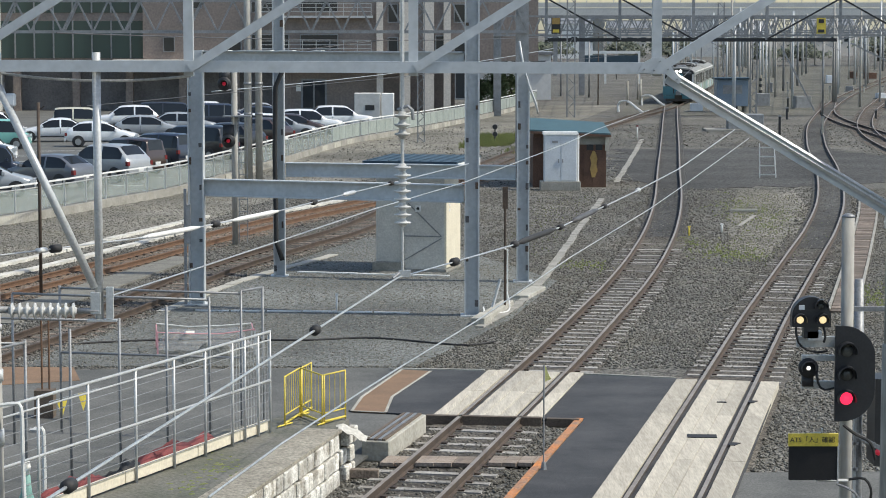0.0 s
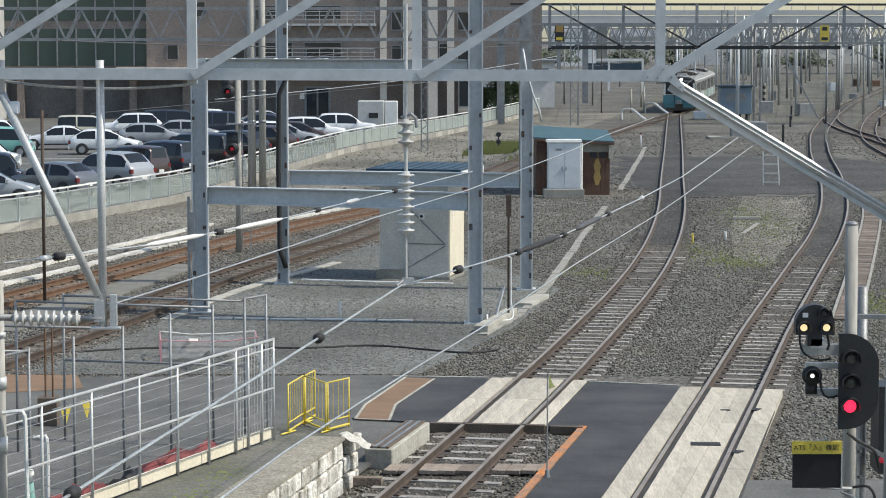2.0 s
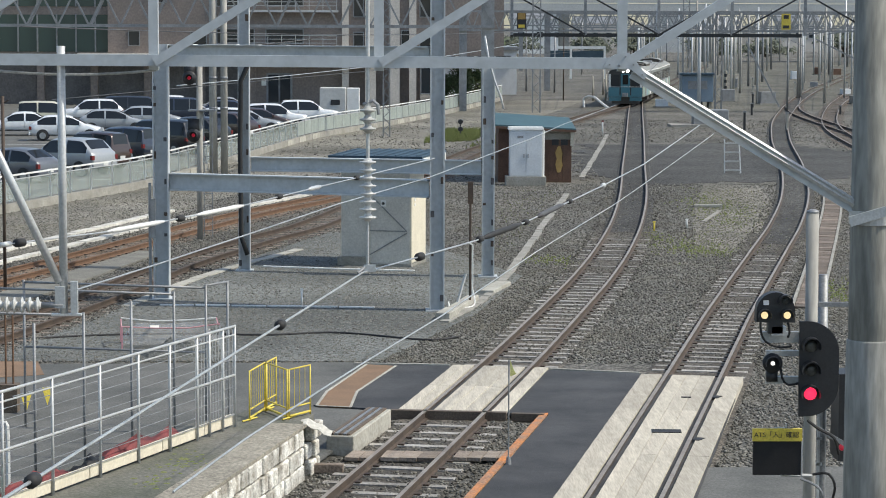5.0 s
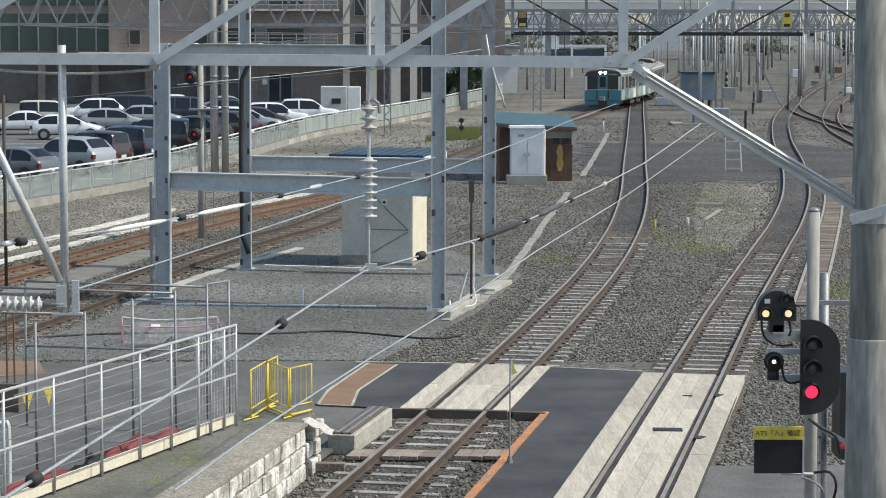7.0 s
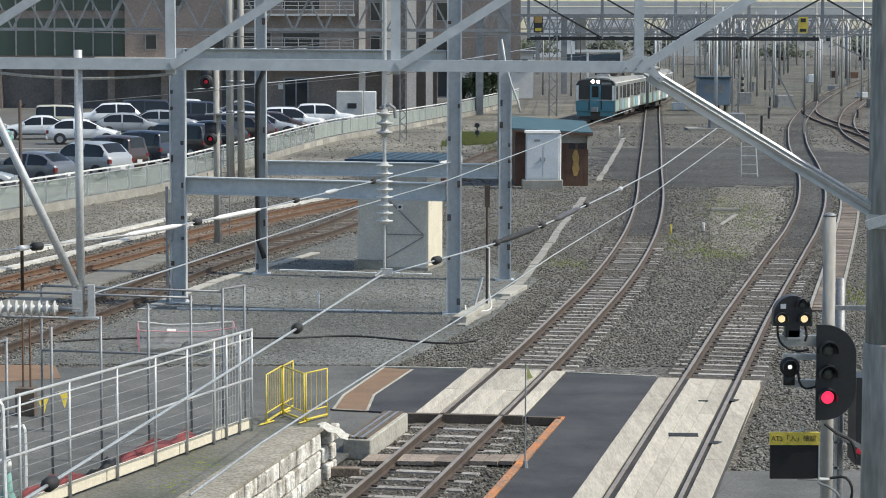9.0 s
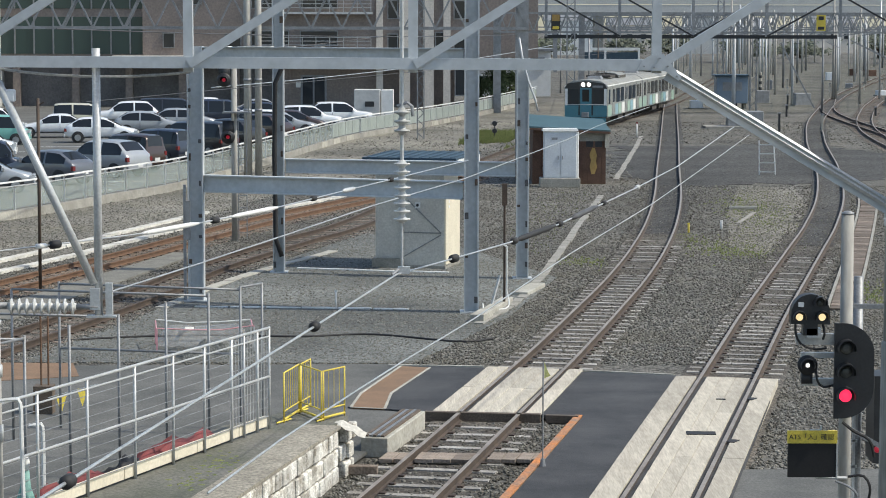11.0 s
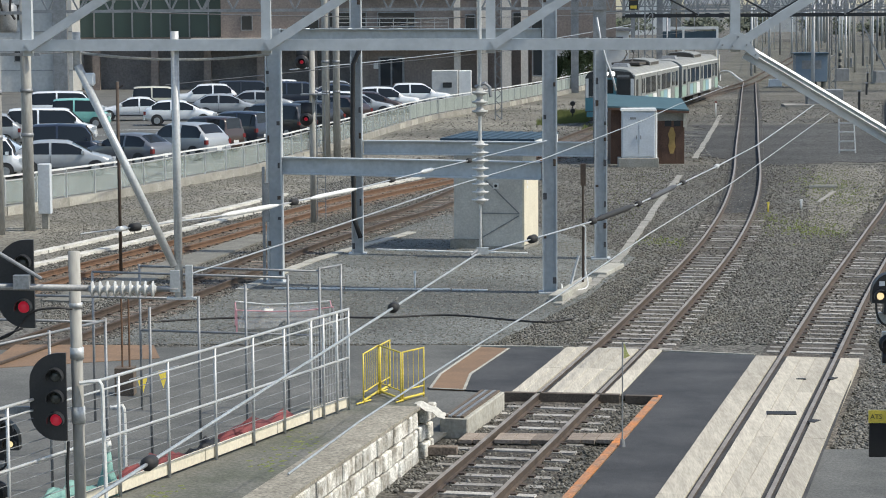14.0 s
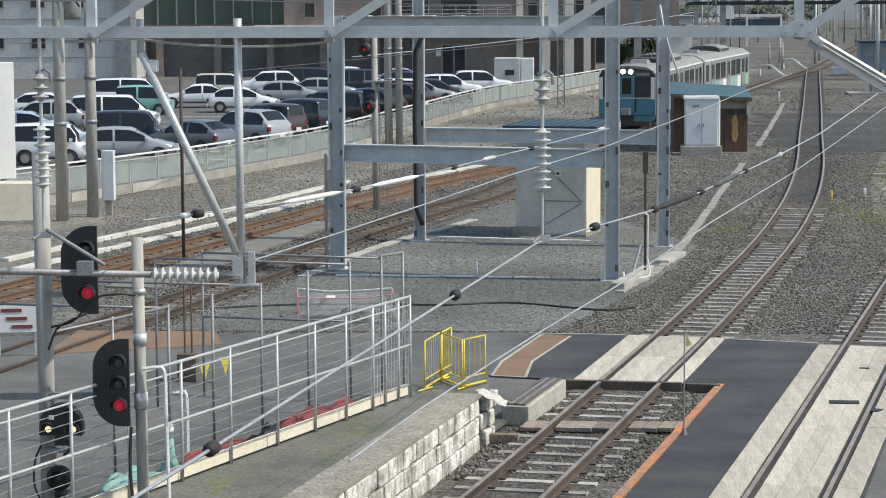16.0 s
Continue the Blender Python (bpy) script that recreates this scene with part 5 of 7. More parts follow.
def by_fence(o, back, z=0.85):
    """A place on the platform, o along the fence from its end and back behind it."""
    return (FA.x + fd.x * o - 0.935 * back, FA.y + fd.y * o + 0.354 * back, z)


heap("folded_banner", "dull red folded banner lying behind the fence base", "banner", by_fence(2.6, 0.3), (3.2, 0.36, 0.34), 69, RED_DULL, 3)
heap("folded_banner", "dull red folded banner lying behind the fence base", "banner", by_fence(5.6, 0.3), (2.2, 0.32, 0.34), 69, RED_DULL, 4)
heap("dark_netting", "black crumpled netting behind the fence base", "netting", by_fence(4.1, 0.26), (1.4, 0.3, 0.3), 69, RUBBER, 6)
heap("tarpaulin", "crumpled sea-green tarpaulin behind the fence", "tarpaulin", by_fence(7.7, 0.36), (1.7, 0.36, 0.24), 69, TEAL_SHEET, 5, 0.7, 26, 12)
CLEAR_FILM = mat("clear_plastic_film", (0.62, 0.62, 0.60), (0.46, 0.44, 0.43), 5.0, 0.2, fine=0.2)
CLEAR_FILM.node_tree.nodes["Principled BSDF"].inputs["Alpha"].default_value = 0.3
PINK_TAPE = mat("pink_tape", (0.62, 0.30, 0.33), (0.50, 0.26, 0.29), 6.0, 0.6)


def wrapped_frame(at, size, rz):
    """A low stake frame draped in clear film that sags between pink taped edges."""
    t = thing("wrapped_frame", "low frame draped in clear film with pink tape edges on gravel", "wrapped load", at, rz)
    lx, ly, h = size
    rnd = random.Random(12)
    nx, ny = 18, 8
    vs, fs = [], []
    for i in range(nx + 1):
        for j in range(ny + 1):
            u, v = i / nx, j / ny
            e = min(1.0, 7 * min(u, 1 - u, v, 1 - v) + 0.0)
            dip = 0.22 * math.sin(math.pi * u) * math.sin(math.pi * v)
            vs.append(((u - 0.5) * lx, (v - 0.5) * ly, h * (0.25 + 0.75 * e) - dip * h + rnd.uniform(-0.025, 0.025)))
    for i in range(nx):
        for j in range(ny):
            a = i * (ny + 1) + j
            fs.append((a, a + 1, a + ny + 2, a + ny + 1))
    part("film", Shape().add(vs, fs), CLEAR_FILM, t, "clear crumpled plastic film")
    c = [(-lx / 2, -ly / 2), (lx / 2, -ly / 2), (lx / 2, ly / 2), (-lx / 2, ly / 2)]
    for k, (x, y) in enumerate(c):
        part("stake", Shape().beam((x, y, 0), (x, y, h), 0.035, 0.035), PINK_TAPE if k in (0, 3) else GALV, t)
        x2, y2 = c[(k + 1) % 4]
        part("tape", Shape().pipe([(x, y, h), ((2 * x + x2) / 3, (2 * y + y2) / 3, h * 0.92), ((x + 2 * x2) / 3, (y + 2 * y2) / 3, h * 0.9), (x2, y2, h * (1.0 if k % 2 else 1.06))], 0.014, 5), PINK_TAPE if k != 2 else WHITE, t)
    part("fold", Shape().beam((-lx * 0.22, -ly / 2, h), (-lx * 0.12, -ly * 0.1, h * 0.86), 0.03, 0.05), WHITE, t)
    return t


wrapped_frame((-5.2, 51.5, 0.02), (2.1, 1.3, 0.52), 8)
heap("gravel_heap", "low heap of grey gravel beside a wrapped load", "gravel heap", (-4.9, 50.3, 0.02), (1.6, 0.8, 0.35), 20, GRAVEL_FINE, 9)
pipe = tagged(new("hand_pump"), "white bent pipe standing behind the fence", "pipe")
part("pipe", hose([(-5.62, 33.0, 0.11), (-5.62, 33.0, 1.35), (-5.68, 33.0, 1.45), (-5.85, 33.0, 1.45)], 0.03), WHITE, pipe)
hyd = thing("standpipe", "pale green standpipe with a white cap", "standpipe", by_fence(6.9, 0.22))
part("body", Shape().lathe((0, 0, 0), (0, 0, 0.55), [(0, 0.16), (0.3, 0.13), (0.6, 0.07), (1, 0.05)], 12), TEAL_SHEET, hyd, "", True)
part("cap", Shape().lathe((0, 0, 0.55), (0, 0, 0.72), [(0, 0.04), (0.5, 0.06), (1, 0.05)], 12), WHITE, hyd, "", True)

# rusty poles in a block, yellow flags
blk = thing("sign_foot", "brown concrete foot with two rusty poles and yellow pennants", "sign foot", (-7.15, 42.2, 0.11))
part("block", Shape().box((0, 0, 0.25), (0.34, 0.34, 0.5)), BOARD_DARK, blk)
for dx in (-0.05, 0.08):
    part("pole", Shape().tube((dx, 0, 0.5), (dx, 0, 1.75), 0.018, 8), RAIL_RUST, blk)
for dx, dz in ((0.24, 0.05), (0.62, 0.18)):
    part("pennant", Shape().add([(dx, -0.2, dz + 0.28), (dx + 0.2, -0.2, dz + 0.32), (dx + 0.13, -0.42, dz), (dx, -0.19, dz + 0.28), (dx + 0.2, -0.19, dz + 0.32), (dx + 0.13, -0.41, dz)], [(0, 1, 2), (5, 4, 3), (0, 1, 4, 3), (1, 2, 5, 4), (2, 0, 3, 5)]), YELLOW, blk, "yellow pennant")
part("cord", Shape().tube((0.1, -0.2, 0.3), (1.0, -0.2, 0.55), 0.012, 6), GALV, blk)
sheet("ground_orange", [(-10.5, 45.2), (-7.2, 46.6), (-7.6, 48.4), (-10.5, 48.5)], 0.118, BROWN_WALK, "faded orange-brown painted patch on asphalt", "ground", 0.02)


# ---- yellow folding barriers ----
def barrier(a, b, z):
    t = tagged(new("folding_barrier"), "yellow steel folding barrier with upright bars", "barrier", "yellow barriers")
    A, B = Vector((*a, z)), Vector((*b, z))
    for z0, r in ((0.79, 0.013), (0.18, 0.012)):
        part("rail", Shape().tube(A + Vector((0, 0, z0)), B + Vector((0, 0, z0)), r, 8), YELLOW, t, "", True)
    for q in (0.0, 1.0):
        p = A.lerp(B, q)
        part("leg", Shape().tube(p, p + Vector((0, 0, 0.8)), 0.013, 8), YELLOW, t, "", True)
    n = max(2, int((B - A).length / 0.13))
    for i in range(1, n):
        p = A.lerp(B, i / n)
        part("bar", Shape().tube(p + Vector((0, 0, 0.18)), p + Vector((0, 0, 0.79)), 0.005, 6), YELLOW, t)
    part("ground_bar", Shape().tube(A + Vector((0, 0, 0.05)), B + Vector((0, 0, 0.05)), 0.02, 8), YELLOW, t, "", True)
    part("foot", Shape().tube(A + Vector((-0.1, -0.2, 0.03)), A + Vector((0.1, 0.2, 0.03)), 0.013, 8), YELLOW, t)


barrier((-2.48, 36.8), (-2.3, 37.75), 0.85)
barrier((-2.28, 37.75), (-1.9, 36.95), 0.85)
barrier((-1.87, 36.98), (-1.56, 37.5), 0.85)
barrier((-2.27, 37.8), (-2.15, 38.35), 0.85)

# ---- platform end, drain box, timbers ----
box_ = thing("drain_box", "pale concrete drain box with a dark slatted cover beside the track", "drain box", (-0.815, 39.75, 0), -12.2)
bevel(part("trough", Shape().box((0, 0, 0.17), (0.46, 2.8, 0.34)), CONCRETE_PALE, box_), 0.015)
for i in range(5):
    part("slat", Shape().box((-0.15 + 0.07 * i, 0.0, 0.357), (0.055, 2.7, 0.03)), [BOARD_DARK, GALV_DULL][i % 2], box_)
stones = tagged(new("stone_facing"), "limewashed stone blocks facing the platform side", "stone facing", "", "structure")
block_wall((-5.19, 19.0), (-1.63, 36.5), -0.04, 0.82, 3, 0.36, "stone", STONE_WHITE, stones, 0.14)
block_wall((-1.61, 36.6), (-1.44, 37.5), -0.02, 0.78, 3, 0.3, "stone", STONE_WHITE, stones, 0.14, 0.04)
rb = random.Random(11)
for x, y, l, rz in ((-1.36, 36.9, 0.7, -4),):
    ob = bevel(part("old_timber", Shape().box((0, 0, 0.07), (l, 0.16, 0.14)), SLEEPER_OLD), 0.01)
    ob.matrix_world = pose(x, y, 0.02, 0, 0, rz)
    tagged(ob, "weathered timber block lying in the ballast", "timber", "old timbers")
pl = tagged(new("track_planks"), "weathered planks laid across the track", "planks")
PLANK_GREY = mat("weathered_plank", (0.33, 0.275, 0.225), (0.24, 0.19, 0.15), 2.0, 0.9, bump=0.3, fine=0.2, vary=0.25, stretch=(1, 4, 1))
for x0, n in ((-1.02, 2), (-0.42, 3), (0.72, 2), (1.2, 2)):
    for i in range(n):
        s = Shape().box((0, 0, 0), (0.29 if n == 3 else 0.22, 0.62, 0.06))
        ob = part("plank", s, PLANK_GREY, pl)
        ob.matrix_local = pose(0.03 + x0 + (0.3 if n == 3 else 0.235) * i + 0.14, 38.0 - 0.02 * i, 0.08, 0, 0, -11 + rb.uniform(-2, 2))
flag = thing("marker_flag", "thin pole with a small yellow flag at the crossing", "marker flag", (1.59, 37.01, 0.13))
part("pole", Shape().tube((0, 0, 0), (0, 0, 1.66), 0.012, 8).lathe((0, 0, 0), (0, 0, 0.12), [(0, 0.05), (1, 0.03)], 8), GALV_DULL, flag)
part("cloth", Shape().add([(0.02, 0, 1.66), (0.08, -0.02, 1.5), (0.12, 0.01, 1.44), (0.02, 0, 1.4), (0.02, 0.015, 1.66), (0.08, -0.005, 1.5), (0.12, 0.025, 1.44), (0.02, 0.015, 1.4)], [(0, 1, 2, 3), (7, 6, 5, 4), (0, 1, 5, 4), (1, 2, 6, 5), (2, 3, 7, 6)]), PALE_YELLOW, flag, "pale yellow cloth")

rust = thing("rusty_pole", "thin rusty brown pole beside the side tracks", "pole", (-10.7, 62.8, 0))
part("shaft", Shape().tube((0, 0, 0), (0, 0, 5.1), 0.045, 10), RAIL_SIDE, rust, "", True)
part("hook", Shape().tube((0, 0, 4.9), (0.16, 0, 5.0), 0.02, 6), RAIL_SIDE, rust)
stub = thing("angle_post", "thin dark steel angle post beside the frame", "post", (-6.55, 60.1, 0))
part("shaft", Shape().box((0, 0, 1.5), (0.07, 0.07, 3.0)), GALV_DULL, stub)
part("box", Shape().box((0.08, 0, 2.1), (0.12, 0.1, 1.0)), GALV_DULL, stub)

# white folded sheet at the platform end
ws = Shape()
ridge = [(0.0, 0.0, 0.37), (0.1, 0.03, 0.39), (0.2, 0.0, 0.33), (0.3, 0.04, 0.31), (0.4, 0.0, 0.24), (0.5, 0.03, 0.21)]
ws.add([(x, y - 0.1, z - 0.07) for x, y, z in ridge] + [(x, y + 0.04, z) for x, y, z in ridge] + [(x + 0.02, y + 0.2, z - 0.05) for x, y, z in ridge], [(i, i + 1, 7 + i, 6 + i) for i in range(5)] + [(6 + i, 7 + i, 13 + i, 12 + i) for i in range(5)])
sheet_ob = part("folded_sheet", ws, CONCRETE_WHITE)
sheet_ob.matrix_world = pose(-1.68, 36.8, 0.5, 0, 0, -12)
sol = sheet_ob.modifiers.new("thickness", "SOLIDIFY")
sol.thickness = 0.01
tagged(sheet_ob, "white folded sheet over the broken platform end", "sheet")


# ---- cable troughs, ground clutter ----
def trough(pts, w, h, label, material=CONCRETE_PALE, lid=0.9):
    t = tagged(new("cable_trough"), label, "cable trough", "cable troughs")
    line = spline(pts, lid)
    for a, b in zip(line, line[1:]):
        d = (b - a).normalized() * 0.012
        part("lid", Shape().beam(a + d + Vector((0, 0, h / 2)), b - d + Vector((random.uniform(-0.04, 0.04), 0, h / 2 + random.uniform(-0.01, 0.01))), w, h), material, t)


trough([(0.85, 55.6), (2.3, 62.6), (4.9, 84), (6.6, 98)], 0.23, 0.05, "pale concrete cable trough lids beside the curved track", CONCRETE)
trough([(7.9, 108), (10.4, 130), (12.6, 150)], 0.25, 0.04, "grey concrete cable trough lids behind the hut", CONCRETE)
trough([(-14.6, 60), (-11.6, 70.4), (-10.2, 76.4), (-7.8, 85.7), (-4.9, 94.3), (-1.5, 105)], 0.32, 0.08, "pale concrete cable trough along the rusted track", CONCRETE_WHITE, 1.0)
trough([(-15.4, 62), (-12.6, 72), (-11.0, 79), (-8.6, 89)], 0.28, 0.1, "whitish concrete cable trough along the rusted track", CONCRETE_WHITE, 1.0)
trough([(-7.0, 58.6), (-5.6, 66), (-3.2, 74)], 0.3, 0.05, "pale concrete cable trough lids in gravel", CONCRETE_PALE)
trough([(-6.2, 58.9), (-3.4, 58.7), (-0.8, 58.4)], 0.1, 0.05, "thin white cable duct across the gravel", WHITE)
trough([(-4.2, 68.3), (-1.9, 67.6), (0.2, 67.2)], 0.14, 0.05, "thin white cable duct across the gravel", WHITE)
walkway = tagged(new("cable_trough"), "brown timber-covered cable trough between pale kerbs", "cable trough", "cable troughs")
wl = spline([(9.9, 58.5), (12.75, 72.6), (15.9, 88.6), (17.6, 98)], 0.6)
for a, b in zip(wl, wl[1:]):
    d = (b - a).normalized() * 0.015
    part("lid", Shape().beam(a + d + Vector((0, 0, 0.03)), b - d + Vector((0, 0, 0.03 + random.uniform(-0.01, 0.01))), 0.56, 0.06), BOARD_DARK if random.random() < 0.3 else SLEEPER_OLD, walkway)
for off in (-0.34, 0.34):
    part("kerb", Shape().sweep([(p.x, p.y, 0.04) for p in wl], [(off - 0.04, -0.05), (off + 0.04, -0.05), (off + 0.04, 0.04), (off - 0.04, 0.04)]), CONCRETE, walkway)


def weeds(name, outline, n, seed, hmax=0.16):
    """Tufts of thin blades scattered over a stretch of ground."""
    rnd = random.Random(seed)
    xs, ys = [p[0] for p in outline], [p[1] for p in outline]
    s = Shape()
    placed = 0
    while placed < n:
        x, y = rnd.uniform(min(xs), max(xs)), rnd.uniform(min(ys), max(ys))
        inside = False
        for (x0, y0), (x1, y1) in zip(outline, outline[1:] + outline[:1]):
            if (y0 > y) != (y1 > y) and x < (x1 - x0) * (y - y0) / (y1 - y0) + x0:
                inside = not inside
        if not inside:
            continue
        placed += 1
        for k in range(5):
            a, h = rnd.uniform(0, 6.28), rnd.uniform(0.3, 1) * hmax
            dx, dy, w = math.cos(a) * h * 0.6, math.sin(a) * h * 0.6, 0.012
            s.add([(x - w, y, 0), (x + w, y, 0), (x + dx, y + dy, h)], [(0, 1, 2)])
    return tagged(part(name, s, GRASS), "sparse yellow-green weeds in the ballast", "weeds", "", "stuff")


weeds("weeds", [(10.0, 70), (12.4, 77), (14.0, 92), (14.8, 100), (12.6, 101), (10.4, 86), (9.0, 75)], 520, 5, 0.06)
weeds("weeds", [(13.2, 62), (15, 62), (20.5, 92), (18.3, 92)], 700, 6, 0.3)
weeds("weeds", [(0.8, 138), (3.9, 141), (5.4, 154), (2.4, 154)], 1500, 8, 0.4)
weeds("weeds", [(6.0, 132), (9.4, 160), (7.4, 160), (3.0, 132)], 500, 7, 0.3)
weeds("weeds", [(3.0, 72), (6.4, 100), (4.2, 100), (1.8, 76)], 320, 8, 0.05)


hose_line = Shape()
pts = spline([(-9, 52.2), (-7.0, 53.1), (-5, 53.4), (-3.2, 53.2), (-1.6, 53.6), (0.4, 52.4), (1.2, 53.0)], 0.3)
hose_line.pipe([p + Vector((0, 0, 0.04)) for p in pts], 0.025, 6)
tagged(part("ground_hose", hose_line, RUBBER), "black hose lying on the gravel", "hose")


def marker(name, at, h, w, material, label, cat="marker post", rod=None):
    t = thing(name, label, cat, (*at, 0.0), 0, "track markers")
    part("post", Shape().tube((0, 0, 0), (0, 0, h), w / 2, 8), material, t, "", True)
    part("head", Shape().box((0, 0, h * 0.98), (w * 1.5, w * 1.2, h * 0.12), 0, 0.8), rod or material, t)
    return t


marker("marker_post", (9.65, 81.8), 0.3, 0.08, WHITE, "short white marker post in the ballast")
marker("marker_post", (8.35, 80.2), 0.35, 0.07, YELLOW, "short yellow marker beside the rail")
marker("marker_post", (12.2, 149), 0.9, 0.09, WHITE, "white marker post beside the track", rod=RED_DULL)
marker("marker_post", (-2.65, 58.8), 0.45, 0.05, WHITE, "short white hook post in gravel")
bar = thing("lying_sleeper", "pale sleeper lying between the tracks", "sleeper", (11.5, 90.6, 0.02), -4)
bevel(part("beam", Shape().box((0, 0, 0.07), (1.05, 0.12, 0.1)), CONCRETE_PALE, bar), 0.01)
part("plank", Shape().box((-0.1, -4.2, 0.02), (0.14, 5.0, 0.03), -10), CONCRETE, bar)
post_t = thing("cable_post", "thin brown steel post with a box and loose white cables", "cable post", (1.55, 59.0, 0))
part("post", Shape().tube((0, 0, 0), (0, 0, 3.1), 0.03, 8), RAIL_SIDE, post_t)
part("box", Shape().box((0, -0.02, 2.85), (0.13, 0.1, 0.55)), RAIL_SIDE, post_t)
part("pipe", Shape().tube((0.06, -0.05, 0.3), (0.06, -0.05, 1.55), 0.018, 8).tube((0.06, -0.05, 1.55), (-0.06, -0.05, 1.6), 0.02, 8), WHITE, post_t)
part("cable", hose([(0.05, -0.2, 0.5), (0.1, -0.4, 0.1), (-0.2, -0.9, 0.06), (-0.5, -1.2, 0.06), (-0.55, -0.8, 0.2)], 0.018), WHITE, post_t)
part("lever", Shape().beam((-0.35, -0.5, 0.05), (-0.12, -0.3, 0.85), 0.06, 0.04), GALV, post_t)
for x, y, sx, sy, sz, rz in ((1.3, 58.4, 0.3, 3.4, 0.16, -12), (0.95, 56.6, 0.34, 1.2, 0.2, -12), (2.3, 62.6, 0.42, 2.2, 0.12, -14)):
    ob = bevel(part("concrete_block", Shape().box((0, 0, sz / 2), (sx, sy, sz)), CONCRETE_PALE), 0.015)
    ob.matrix_world = pose(x, y, 0.0, 0, 0, rz)
    tagged(ob, "pale concrete trough block in gravel", "concrete block", "concrete blocks")
rack = thing("steel_rack", "small grey steel ladder rack standing between tracks", "rack", (15.3, 111.6, 0))
for dx in (-0.38, 0.38):
    part("upright", Shape().beam((dx, 0, 0), (dx * 0.9, 0.5, 1.6), 0.05, 0.05), GALV, rack)
for k in range(4):
    part("rung", Shape().beam((-0.38, 0.1 * k, 0.15 + 0.42 * k), (0.38, 0.1 * k, 0.15 + 0.42 * k), 0.05, 0.05), GALV, rack)
sw = thing("point_lever", "small dark switch lamp with round discs beside the track", "switch lamp", (3.2, 146, 0))
part("post", Shape().tube((0, 0, 0), (0, 0, 1.05), 0.04, 8), BLACK, sw)
for z in (0.5, 0.95):
    part("disc", Shape().lathe((0, -0.1, z), (0, 0.1, z), [(0, 0.15), (1, 0.17)], 12), BLACK, sw)

# ---- boundary wall with its fence ----
PANEL_GREEN = mat("grey_green_panel", (0.33, 0.37, 0.345), (0.25, 0.285, 0.265), 1.5, 0.5, fine=0.15, stretch=(1, 1, 0.4))
bound = tagged(new("boundary_fence"), "pale concrete plinth with a grey-green mesh fence along the car park", "fence")
bline = spline([(-36, 40), (-22.5, 68), (-15.84, 84.55), (-13.1, 93.93), (-11.05, 102), (-8.33, 123.1), (-5.62, 144), (-1.2, 162.5), (3.2, 184), (8.6, 216)], 2.0)
part("plinth", Shape().sweep([(p.x, p.y, 0) for p in bline], [(-0.1, -0.05), (0.1, -0.05), (0.1, 0.34), (-0.1, 0.34)]), CONCRETE, bound)
part("top_rail", Shape().sweep([(p.x, p.y, 1.36) for p in bline], [(-0.03, -0.03), (0.03, -0.03), (0.03, 0.03), (-0.03, 0.03)]), WHITE, bound)
part("mid_rail", Shape().sweep([(p.x, p.y, 1.2) for p in bline], [(-0.02, -0.02), (0.02, -0.02), (0.02, 0.02), (-0.02, 0.02)]), GALV, bound)
PANEL_CLEAR = mat("clear_grey_green_sheet", (0.46, 0.52, 0.50), (0.36, 0.42, 0.39), 0.8, 0.25, fine=0.1, stretch=(1, 1, 0.4))
PANEL_CLEAR.node_tree.nodes["Principled BSDF"].inputs["Alpha"].default_value = 0.32
for i, (a, b) in enumerate(zip(bline, bline[1:])):
    part("post", Shape().beam((a.x, a.y, 0.2), (a.x, a.y, 1.36), 0.07, 0.07), GALV, bound)
    part("panel", Shape().beam((a.x, a.y, 0.8), (b.x, b.y, 0.8), 0.02, 0.8), PANEL_CLEAR if a.y < 138 else PANEL_GREEN, bound, "clear grey-green sheet panel" if a.y < 138 else "")
    if (i * 7 + i // 3) % 5 == 1:
        part("plinth_patch", Shape().beam((a.x + 0.104, a.y - 0.05, 0.17), (b.x + 0.104, b.y - 0.05, 0.17), 0.02, 0.3), CONCRETE_PALE, bound, "whitish repaired plinth face")

# white board and boxes at the yard's edge
wb = thing("white_board", "tall white notice board on a beige base", "notice board", (-19.35, 76, 0), 32)
bevel(part("board", Shape().box((0, 0, 3.0), (1.9, 0.2, 3.8)), WHITE, wb), 0.02)
part("base", Shape().box((0.1, -0.2, 0.6), (2.6, 0.6, 0.5)), CREAM, wb)
part("leg", Shape().box((-0.7, 0, 0.6), (0.15, 0.15, 1.2)), GALV, wb)
part("leg", Shape().box((0.7, 0, 0.6), (0.15, 0.15, 1.2)), GALV, wb)
kb = thing("equipment_box", "beige steel equipment box at the yard's edge", "equipment box", (-17.6, 72.6, 0), 8)
bevel(part("body", Shape().box((0, 0, 0.7), (1.7, 0.9, 1.2)), CREAM, kb), 0.03)
part("base", Shape().box((0, 0, 0.06), (1.8, 1.0, 0.16)), CONCRETE, kb)
kb2 = thing("meter_box", "white slim meter box on a pole beside the yard", "meter box", (-15.2, 75.2, 0))
bevel(part("body", Shape().box((0, 0, 1.3), (0.4, 0.3, 1.6)), CABINET_WHITE, kb2), 0.02)
part("foot", Shape().box((0, 0, 0.25), (0.2, 0.2, 0.5)), CONCRETE, kb2)
nb = thing("notice_board", "low white notice board with red bars behind the fence", "notice board", (-10.95, 45.0, 0.11), 10)
part("board", Shape().box((0, 0, 0.75), (0.8, 0.05, 0.55)), WHITE, nb)
for i in range(3):
    part("bar", Shape().box((-0.1 + 0.1 * i, -0.032, 0.9 - 0.16 * i), (0.4, 0.012, 0.07)), RED_DULL, nb)
